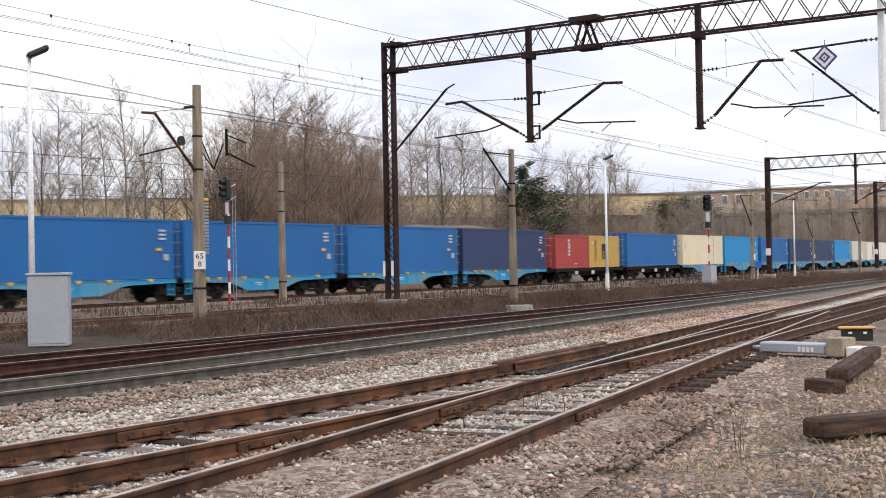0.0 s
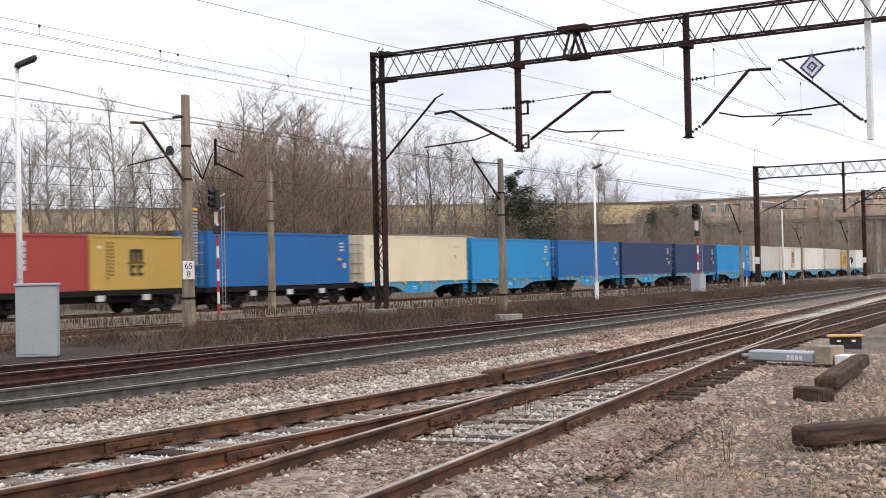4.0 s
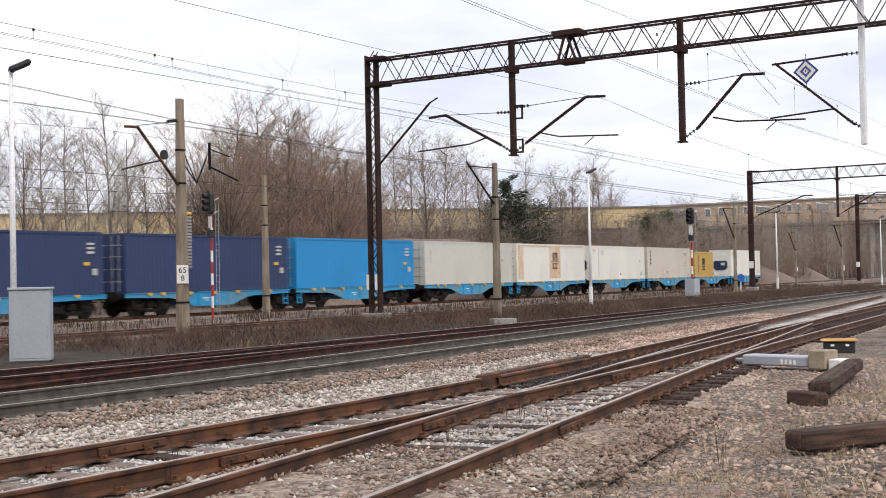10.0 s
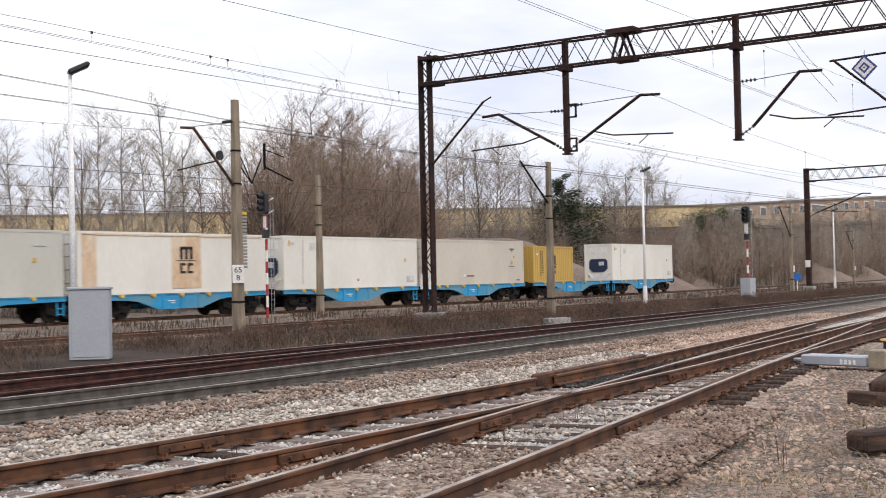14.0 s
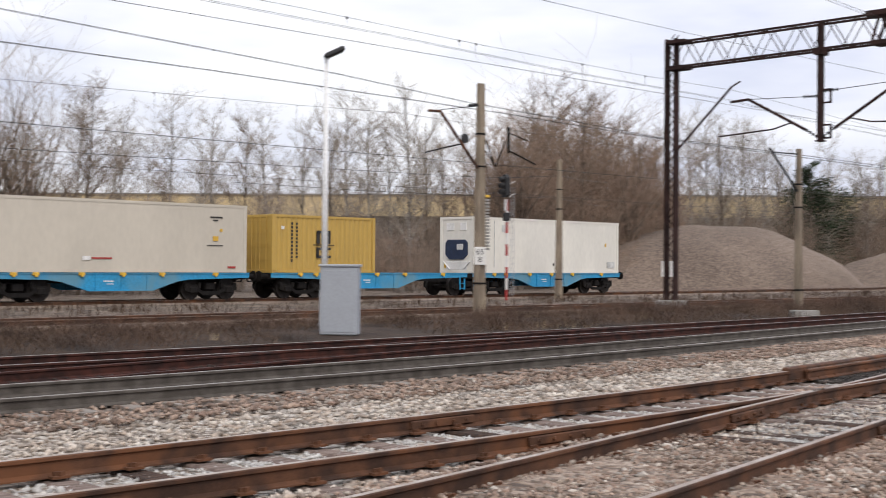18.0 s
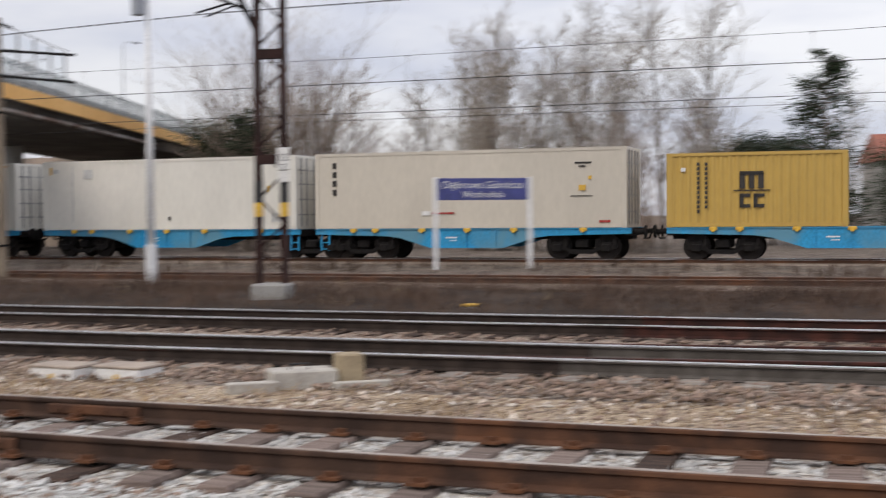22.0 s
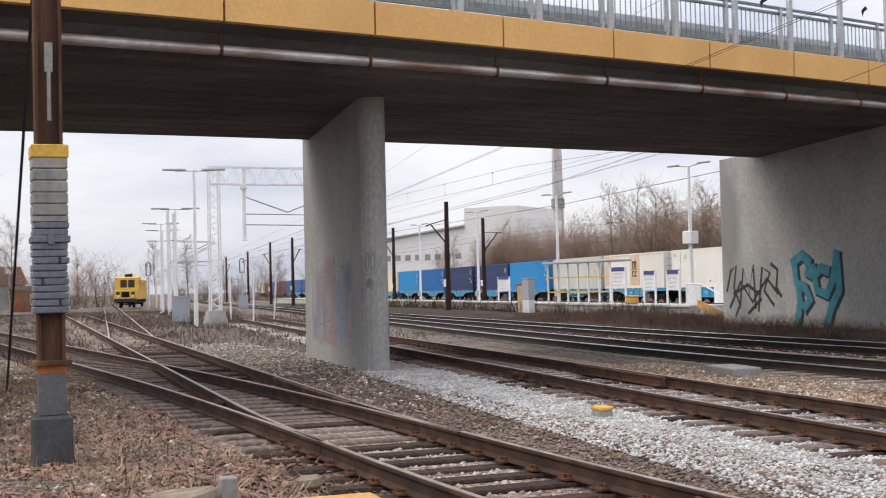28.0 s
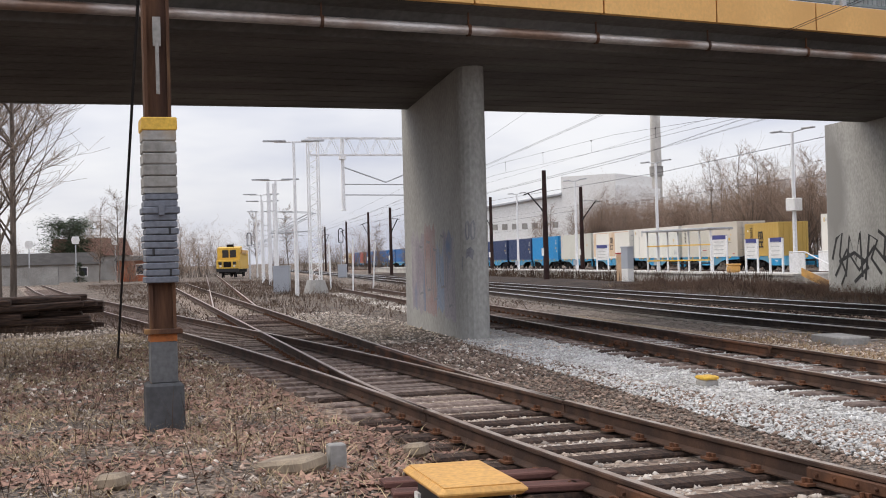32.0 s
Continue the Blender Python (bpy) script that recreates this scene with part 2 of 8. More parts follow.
# ---- mesh tools ----
class Shape:
    """Gathers boxes, tubes and strips into one mesh."""

    def __init__(self):
        self.v, self.f, self.s = [], [], []

    def add(self, verts, faces, slot=0):
        k = len(self.v)
        self.v += [tuple(p) for p in verts]
        self.f += [tuple(i + k for i in q) for q in faces]
        self.s += [slot] * len(faces)
        return self

    def box(self, x0, x1, y0, y1, z0, z1, bevel=0.0, slot=0):
        if bevel <= 0:
            v = [(x, y, z) for z in (z0, z1) for y in (y0, y1) for x in (x0, x1)]
            f = [(0, 2, 3, 1), (4, 5, 7, 6), (0, 1, 5, 4), (2, 6, 7, 3), (0, 4, 6, 2), (1, 3, 7, 5)]
            return self.add(v, f, slot)
        b = min(bevel, (x1 - x0) / 2.2, (y1 - y0) / 2.2, (z1 - z0) / 2.2)
        ring = []
        for z, i in ((z0, b), (z0 + b, 0), (z1 - b, 0), (z1, b)):
            a, c, d, e = x0 + i, x1 - i, y0 + i, y1 - i
            ring.append([(a + b, d, z), (c - b, d, z), (c, d + b, z), (c, e - b, z), (c - b, e, z), (a + b, e, z), (a, e - b, z), (a, d + b, z)])
        v = [p for r in ring for p in r]
        f = [tuple(range(7, -1, -1)), tuple(range(24, 32))]
        for r in range(3):
            f += [(r * 8 + i, r * 8 + (i + 1) % 8, r * 8 + 8 + (i + 1) % 8, r * 8 + 8 + i) for i in range(8)]
        return self.add(v, f, slot)

    def tube(self, p, q, r0, r1=None, n=8, slot=0, caps=True):
        p, q = Vector(p), Vector(q)
        r1 = r0 if r1 is None else r1
        d = (q - p).normalized()
        a = d.orthogonal().normalized()
        if abs(d.z) > 0.999:
            a = Vector((1, 0, 0))
        b = d.cross(a)
        v, f = [], []
        for c, r in ((p, r0), (q, r1)):
            for i in range(n):
                w = 2 * math.pi * (i + 0.5) / n
                v.append(c + a * (r * math.cos(w)) + b * (r * math.sin(w)))
        f = [(i, (i + 1) % n, n + (i + 1) % n, n + i) for i in range(n)]
        if caps:
            f += [tuple(range(n - 1, -1, -1)), tuple(range(n, 2 * n))]
        return self.add(v, f, slot)

    def path(self, pts, r, n=5, slot=0):
        """One bent tube through the points."""
        pts = [Vector(p) for p in pts]
        v, f = [], []
        for k, p in enumerate(pts):
            d = (pts[min(k + 1, len(pts) - 1)] - pts[max(k - 1, 0)]).normalized()
            a = d.cross(Vector((0, 0, 1)))
            a = a.normalized() if a.length > 0.01 else Vector((1, 0, 0))
            b = d.cross(a)
            v += [p + a * (r * math.cos(2 * math.pi * i / n)) + b * (r * math.sin(2 * math.pi * i / n)) for i in range(n)]
        for k in range(len(pts) - 1):
            f += [(k * n + i, k * n + (i + 1) % n, k * n + n + (i + 1) % n, k * n + n + i) for i in range(n)]
        return self.add(v, f, slot)

    def prism(self, outline, y0, y1, slot=0):
        """An outline in x and z drawn out from y0 to y1."""
        n = len(outline)
        v = [(x, y0, z) for x, z in outline] + [(x, y1, z) for x, z in outline]
        f = [tuple(range(n)), tuple(range(2 * n - 1, n - 1, -1))] + [(i, n + i, n + (i + 1) % n, (i + 1) % n) for i in range(n)]
        return self.add(v, f, slot)

    def sweep(self, section, frames, slot=0, closed=True):
        """A section in (side, up) carried along frames of (point, side)."""
        n, v, f = len(section), [], []
        for p, side in frames:
            v += [(p[0] + side[0] * a, p[1] + side[1] * a, p[2] + b) for a, b in section]
        for k in range(len(frames) - 1):
            f += [(k * n + i, k * n + (i + 1) % n, k * n + n + (i + 1) % n, k * n + n + i) for i in range(n if closed else n - 1)]
        if closed:
            f += [tuple(range(n - 1, -1, -1)), tuple(range(len(v) - n, len(v)))]
        return self.add(v, f, slot)

    def mesh(self, name, *mats, smooth=False):
        me = bpy.data.meshes.new(name)
        me.from_pydata(self.v, [], self.f)
        for m in mats:
            me.materials.append(m)
        if len(mats) > 1:
            me.polygons.foreach_set("material_index", self.s)
        if smooth:
            me.polygons.foreach_set("use_smooth", [True] * len(me.polygons))
        me.update()
        return me


def part(name, shape, material, parent=None, label="", at=None, smooth=False):
    """Links a shape, or a ready mesh, as one mesh object under a thing or a part."""
    me = shape if isinstance(shape, bpy.types.Mesh) else shape.mesh(name, *(material if isinstance(material, tuple) else (material,)), smooth=smooth)
    ob = new(name, me)
    if parent:
        ob.parent = parent
    if at is not None:
        ob.matrix_basis = at
    if label:
        tagged(ob, label)
    return ob


def thing(name, at, label, category, group="", kind=""):
    ob = new(name)
    ob.empty_display_size = 0.2
    ob.matrix_basis = at
    return tagged(ob, label, category, group, kind)


# ---- the lie of the tracks ----
def bend(x):
    """How far the line draws away from the straight, to the west and far to the east."""
    w, e = 5 - x, x - 40
    if w > 0:
        return 0.12 / 90 * w * w if w < 45 else 2.7 + 0.12 * (w - 45)
    return 0.0003 * e * e if e > 0 else 0.0


def slope(fn, x):
    return (fn(x + 0.05) - fn(x - 0.05)) / 0.1


def line_at(y0):
    return lambda x: y0 + bend(x)


def eased(u, k, u1, then):
    """A curve that leaves the straight as k u squared and runs on straight past u1."""
    return 0.0 if u < 0 else k * u * u if u < u1 else k * u1 * u1 + then * (u - u1)


def near_main(x):      # the siding in front
    return 8.93 + eased(5 - x, 0.0028, 22, 0.125) + eased(x - 7.5, 0.0045, 14.4, 0.137)


def near_branch(x):    # its branch, which passes closest and joins it in the east
    return 4.65 + eased(x + 12, 0.00443, 20, 0.18) + eased(-12 - x, 0.006, 5.5, 0.067)


def east_spur(x):      # runs straight on from the branch where that turns to the siding
    return near_branch(19) + 0.18 * (x - 19) - eased(x - 19, 0.0042, 10, 0.078)


def yard_spur(x):      # leaves the branch towards the west
    return 4.65 - eased(-12 - x, 0.0022, 15, 0.062) + eased(-65 - x, 0.0005, 40, 0.03)


Z_RAIL = 0.16
RAIL_SECTION = [(-0.07, -0.16), (0.07, -0.16), (0.07, -0.148), (0.012, -0.125), (0.012, -0.045), (0.036, -0.03), (0.036, -0.006), (0.028, 0.0), (-0.028, 0.0), (-0.036, -0.006), (-0.036, -0.03), (-0.012, -0.045), (-0.012, -0.125), (-0.07, -0.148)]


def frames_along(fn, x0, x1, step, off=0.0, z=Z_RAIL):
    out, n = [], max(2, int(abs(x1 - x0) / step))
    for i in range(n + 1):
        x = x0 + (x1 - x0) * i / n
        s = slope(fn, x)
        k = math.hypot(1, s)
        side = (-s / k, 1 / k)
        out.append(((x + side[0] * off, fn(x) + side[1] * off, z), side))
    return out


def track(fn, x0, x1, label, rail_mat=RUST, top=SHINE, step=2.0, z=Z_RAIL, west=None):
    t = thing("railway_track", Matrix.Identity(4), label, "railway track", kind="structure")
    for off in (-0.753, 0.753):
        for m, a, b in ([(rail_mat, x0, x1)] if west is None else [(west, x0, -3), (rail_mat, -3, x1)]):
            part("rail", Shape().sweep(RAIL_SECTION, frames_along(fn, a, b, step, off, z)), m, t)
        # sky glint set by place: same polished heads, bright below x = 3, dull beyond
        for m, a, b in ([] if not top else [(SHINE, x0, 3), (GREYTOP, 3, x1)] if top == SHINE and x0 < 3 < x1 else [(top, x0, x1)]):
            part("rail_head", Shape().sweep([(-0.038, -0.014), (0.038, -0.014), (0.038, 0.001), (0.03, 0.004), (-0.03, 0.004), (-0.038, 0.001)] if m == SHINE else [(-0.027, 0.001), (0.027, 0.001), (0.027, 0.004), (-0.027, 0.004)], frames_along(fn, a, b, step, off, z)), m, t, "worn running surface")
    return t


# ---- ground ----
def grid(xs, ys, height):
    n = len(xs)
    v = [(x, y, height(x, y)) for y in ys for x in xs]
    return Shape().add(v, [(j * n + i, j * n + i + 1, j * n + n + i + 1, j * n + n + i) for j in range(len(ys) - 1) for i in range(n - 1)])


def ripple(x, y, size, high):
    return high * noise.noise(Vector((x / size, y / size, 3.1)))


def ground_z(x, y):
    near = max(0.0, 1 - max(abs(x), abs(y - 3)) / 45.0)
    return -0.075 + near * (ripple(x, y, 3.5, 0.05) + ripple(x, y, 0.9, 0.02)) + (0.06 if y < 3.2 and abs(x) < 30 else 0.0) * near


def steps(a, b, n):
    return [a + (b - a) * i / n for i in range(n + 1)]


gx = [-4000, -1500, -700, -400, -200, -120, -80, -60] + steps(-48, 48, 160) + [60, 80, 120, 200, 400, 700, 1500, 4000]
gy = [-4000, -1000, -300, -100, -50, -30] + steps(-14, 22, 60) + [30, 45, 60, 80, 120, 200, 300, 700, 1500, 4000]
tagged(part("ground", grid(gx, gy, ground_z), GROUND), "grey-brown gravelly railway ground with dry weeds", "ground", kind="structure")


def bed(fn, x0, x1, half, top, name, material, label, step=2.0, foot=0.9, low=-0.1):
    s = Shape().sweep([(-half - foot, low), (-half, top - 0.02), (-half * 0.5, top), (half * 0.5, top), (half, top - 0.02), (half + foot, low)], frames_along(fn, x0, x1, step, 0.0, 0.0), closed=False)
    return tagged(part(name, s, material), label, "ballast", kind="structure")


main_line = line_at(46.6)
far_line = line_at(32.2)


def mid_line(x):
    return 18.7 + (bend(x) if x < 5 else eased(x - 8, 0.001, 42, 0.08))


def grey_line(x):
    return 14.5 + (bend(x) * 1.25 if x < 5 else eased(x - 8, 0.0045, 11.1, 0.1))


def connect(x):        # the crossing track between the two middle tracks
    u = min(1.0, max(0.0, (x + 9) / 39.0))
    u = u * u * (3 - 2 * u)
    return grey_line(x) * (1 - u) + (mid_line(x)) * u


bed(main_line, -420, 420, 1.9, -0.04, "ballast", BALLAST_BROWN, "brown ballast bed of the far main track", 8)
bed(far_line, -300, 300, 1.9, -0.03, "ballast", BALLAST_BROWN, "weedy brown ballast of the overgrown track", 8)
bed(mid_line, -300, 4, 2.6, -0.025, "ballast", BALLAST_BROWN, "orange-brown ballast of the middle track", 4, 0.5)
bed(mid_line, 4, 170, 2.6, -0.025, "ballast", BALLAST_DARK, "oil-dark ballast between the middle tracks", 4, 0.5)
bed(grey_line, -300, 170, 2.2, -0.028, "ballast", MAINBED, "rust-stained ballast of the main track", 4, 0.6)
bed(lambda x: near_main(x) + 2.9, 2, 24, 1.75, -0.055, "ballast", BALLAST_PALE, "pale loose ballast between two tracks", 2, 0.5)
bed(lambda x: near_main(x) + 2.9, 24, 60, 1.75, -0.055, "ballast", BALLAST_BROWN, "rust-brown loose ballast between two tracks", 2, 0.5)
bed(lambda x: near_main(x) - 1.85, -30, 3, 0.9, -0.058, "ballast", gravel("white_ballast_bed", (0.50, 0.49, 0.47), (0.38, 0.365, 0.34), (0.20, 0.185, 0.165), 20.0, 0.6), "white new ballast spilling beside the siding", 2, 0.35)
bed(lambda x: near_main(x) + 2.9, -34, 2, 1.72, -0.05, "ballast", gravel("tan_gravelly_soil", (0.52, 0.42, 0.30), (0.33, 0.245, 0.165), (0.14, 0.10, 0.07), 22.0, 0.7), "tan gravelly soil with dry grass between two tracks", 2, 0.5)
bed(near_main, -70, 76, 1.5, -0.05, "ballast", BALLAST_PALE, "pale new ballast round wooden sleepers", 2, 0.9)
bed(near_branch, -110, 37, 1.3, -0.052, "ballast", BALLAST_BROWN, "brown old ballast mixed with soil", 2, 0.6)
bed(east_spur, 24, 90, 1.3, -0.051, "ballast", BALLAST_BROWN, "brown trampled ballast of the eastern spur", 3, 0.6)
bed(yard_spur, -130, -14, 1.2, -0.04, "ballast", BALLAST_BROWN, "brown thin ballast of the yard spur", 3, 0.6)

# soil and small stones that have crept over the sleepers of the branch
soil = Shape()
sx, so = steps(-4, 17, 140), steps(-1.9, 1.5, 26)
soil.add([(x, near_branch(x) + o, (0.028 if -1.6 < o < 1.35 else -0.06) + ripple(x * 1.1, o * 1.3 + 7, 0.5, 0.028) + ripple(x, o, 2.4, 0.02) - 0.11 * min(1.0, max(0.0, (x - (10.2 if o > -0.7 else 13.0)) / 2.5))) for o in so for x in sx], [(j * len(sx) + i, j * len(sx) + i + 1, j * len(sx) + len(sx) + i + 1, j * len(sx) + len(sx) + i) for j in range(len(so) - 1) for i in range(len(sx) - 1)])
tagged(part("ballast", soil, BALLAST_BROWN), "brown soil and gravel half covering the branch sleepers", "ballast", kind="structure")

# the weedy bank between the middle tracks and the overgrown one
tagged(part("verge", grid(steps(-150, 150, 150), steps(21.4, 29.0, 12), lambda x, y: -0.06 + 0.15 * math.sin(math.pi * (y - 21.4) / 7.6001) ** 0.7 + ripple(x, y, 2.2, 0.07)), VERGE), "bank of dead brown weeds between tracks", "verge", kind="structure")
for o in bpy.data.objects:
    if o.name == "verge":
        for v in o.data.vertices:
            v.co.y += bend(v.co.x)


# ---- tracks ----
def cheap_sleepers(s, fn, x0, x1, gap, size, z):
    x = x0
    while x < x1:
        a = math.atan(slope(fn, x))
        m = Matrix.Translation((x, fn(x), z)) @ Matrix.Rotation(a, 4, "Z")
        lx, ly, lz = size
        v = [m @ Vector((sx * lx / 2, sy * ly / 2, sz)) for sz in (-lz, 0) for sy in (-1, 1) for sx in (-1, 1)]
        s.add(v, [(4, 5, 7, 6), (0, 1, 5, 4), (2, 6, 7, 3), (0, 4, 6, 2), (1, 3, 7, 5)])
        x += gap
    return s


T_TRAIN = track(main_line, -400, 400, "far main track under the container train", z=0.08, step=5)
T_FAR = track(far_line, -300, 300, "half overgrown rusty track before the far main line", z=0.11, step=5, top=DULLTOP)
T_MID = track(mid_line, -300, 170, "dark rusty middle track", RAILDARK, step=4, west=RAILWEST)
T_GREY = track(grey_line, -300, 170, "main track with clean grey rails on concrete sleepers", RAILGREY, step=3, west=RAILWEST)
track(connect, -8.2, 29.2, "rusty crossover between the two middle tracks", RAILDARK, step=1.5, top=None, z=0.151)
T_P = track(near_main, -70, 76, "rusty siding on old wooden sleepers in pale ballast", step=1.0, top=DULLTOP, west=RUSTWEST)
T_Q = track(near_branch, -110, 36.5, "rusty branch track on worn wooden sleepers", step=1.0, top=DULLTOP, west=RUSTWEST)
T_R = track(east_spur, 20.5, 90, "rusty spur running on beside the siding", step=2.0, top=DULLTOP, z=0.158)
T_S = track(yard_spur, -130, -13, "rusty yard spur leaving the branch", RUSTWEST, step=1.5, top=DULLTOP)
CONCSL = mat("stained_concrete_sleeper", (0.26, 0.235, 0.205), 0.92, other=(0.16, 0.135, 0.115), scale=2, fine=20, spread=0.3)
for t, fn, x0, x1, gap, m, z in ((T_TRAIN, main_line, -300, 300, 0.65, CONCSL, 0.0 - 0.085), (T_FAR, far_line, -200, 150, 0.65, CONCSL, -0.035), (T_MID, mid_line, -200, 150, 0.62, DARKWOOD, 0.0), (T_GREY, grey_line, -200, 150, 0.62, CONCSL, 0.0), (T_S, yard_spur, -110, -16, 0.65, WOOD, -0.01), (T_R, east_spur, 31, 88, 0.65, DARKWOOD, -0.012)):
    tagged(part("sleepers", cheap_sleepers(Shape(), fn, x0, x1, gap, (0.25, 2.5, 0.14), z), m, t), "row of sleepers", kind="stuff")


def fit(track_thing, name, shape, material, x, fn, off, z, turn=0.0, label=""):
    a = math.atan(slope(fn, x)) + turn
    return part(name, shape, material, track_thing, label, pose(x - math.sin(a) * off, fn(x) + math.cos(a) * off, z) @ Matrix.Rotation(a, 4, "Z"))


# rail joints, chairs and check rails where the camera is close
chair = Shape().box(-0.075, 0.075, -0.14, 0.14, 0.0, 0.02).box(-0.045, 0.045, -0.095, -0.068, 0.018, 0.05).box(-0.045, 0.045, 0.068, 0.095, 0.018, 0.05).tube((0, -0.115, 0.018), (0, -0.115, 0.055), 0.015, n=6).tube((0, 0.115, 0.018), (0, 0.115, 0.055), 0.015, n=6).mesh("rail_chair", RUST)
fish = Shape().box(-0.45, 0.45, -0.05, -0.014, -0.125, -0.04, 0.01).box(-0.45, 0.45, 0.014, 0.05, -0.125, -0.04, 0.01)
for k in (-0.32, -0.12, 0.12, 0.32):
    fish.tube((k, -0.075, -0.08), (k, 0.075, -0.08), 0.017, n=6)
fish = fish.mesh("fishplate", RUST)
for t, fn, xs in ((T_P, near_main, (-21.4, -6.2, 9.6, 18.9)), (T_Q, near_branch, (-19, -8.2, 12.6))):
    for x in xs:
        for off in (-0.753, 0.753):
            fit(t, "fishplate", fish, RUST, x, fn, off, Z_RAIL)
for x0, x1, fn, off, t in ((17.5, 21.5, near_main, 0.67, T_P), (14.8, 19.2, near_branch, -0.67, T_Q), (-22, -18.2, near_main, 0.60, T_P), (-22.5, -17, near_branch, 0.66, T_Q)):
    part("check_rail", Shape().sweep(RAIL_SECTION, frames_along(fn, x0, x1, 1.0, off, 0.165)), RUST, t, "short rusty check rail")
plate = Shape().box(-2.4, 2.4, -0.06, 0.06, -0.15, 0.05, 0.02)
fit(T_P, "wing_plate", plate, RUST, 19.4, near_main, 0.80, Z_RAIL, label="heavy rusty steel plate bolted along the rail")

# ---- the train ----
COL = dict(blue=(0.008, 0.125, 0.37), navy=(0.022, 0.042, 0.118), sky=(0.012, 0.25, 0.56), cream=(0.76, 0.655, 0.455), red=(0.36, 0.050, 0.042), yellow=(0.50, 0.325, 0.075), grey=(0.57, 0.565, 0.50), white=(0.76, 0.735, 0.665), tan=(0.585, 0.535, 0.45))
PAINT = {k: mat(k + "_container_paint", c, 0.5, other=tuple(a * 0.9 for a in c), scale=0.45, fine=5, streak=(1, 1, 0.5), grain=0.22) for k, c in COL.items()}
PAINT["rusty"] = mat("rust_streaked_white_paint", (0.74, 0.70, 0.62), 0.55, other=(0.66, 0.52, 0.36), scale=0.5, fine=7, streak=(1.3, 1.3, 0.25), stain=(0.52, 0.27, 0.10))
MARKS = mat("faded_lettering_paint", (0.62, 0.62, 0.60), 0.6, scale=3, fine=20)
DARKMARK = mat("black_lettering_paint", (0.03, 0.025, 0.022), 0.6, scale=3, fine=20)
RUSTMARK = mat("rust_orange_paint_patch", (0.60, 0.40, 0.24), 0.65, other=(0.68, 0.56, 0.42), scale=1.4, fine=9, streak=(1, 1, 0.4))
FRIDGE = mat("dark_blue_cooling_unit", (0.02, 0.035, 0.08), 0.5, scale=4, fine=20)
HARD = mat("galvanised_lock_bar", (0.42, 0.42, 0.42), 0.5, 0.5, scale=4, fine=20)


def corrugated(L, z0, z1, y, deep, pitch, out):
    """One long side in trapezoid folds."""
    pts, x, k = [], 0.0, 0
    while x < L - 0.001:
        for dx, d in ((0.0, 0.0), (pitch * 0.27, 0.0), (pitch * 0.5, deep), (pitch * 0.77, deep)):
            if x + dx < L:
                pts.append((x + dx, y + out * (-d)))
        x += pitch
    pts.append((L, y))
    n = len(pts)
    return Shape().add([(px, py, z0) for px, py in pts] + [(px, py, z1) for px, py in pts], [(i, i + 1, n + i + 1, n + i) if out < 0 else (i + 1, i, n + i, n + i + 1) for i in range(n - 1)])


MESH = {}


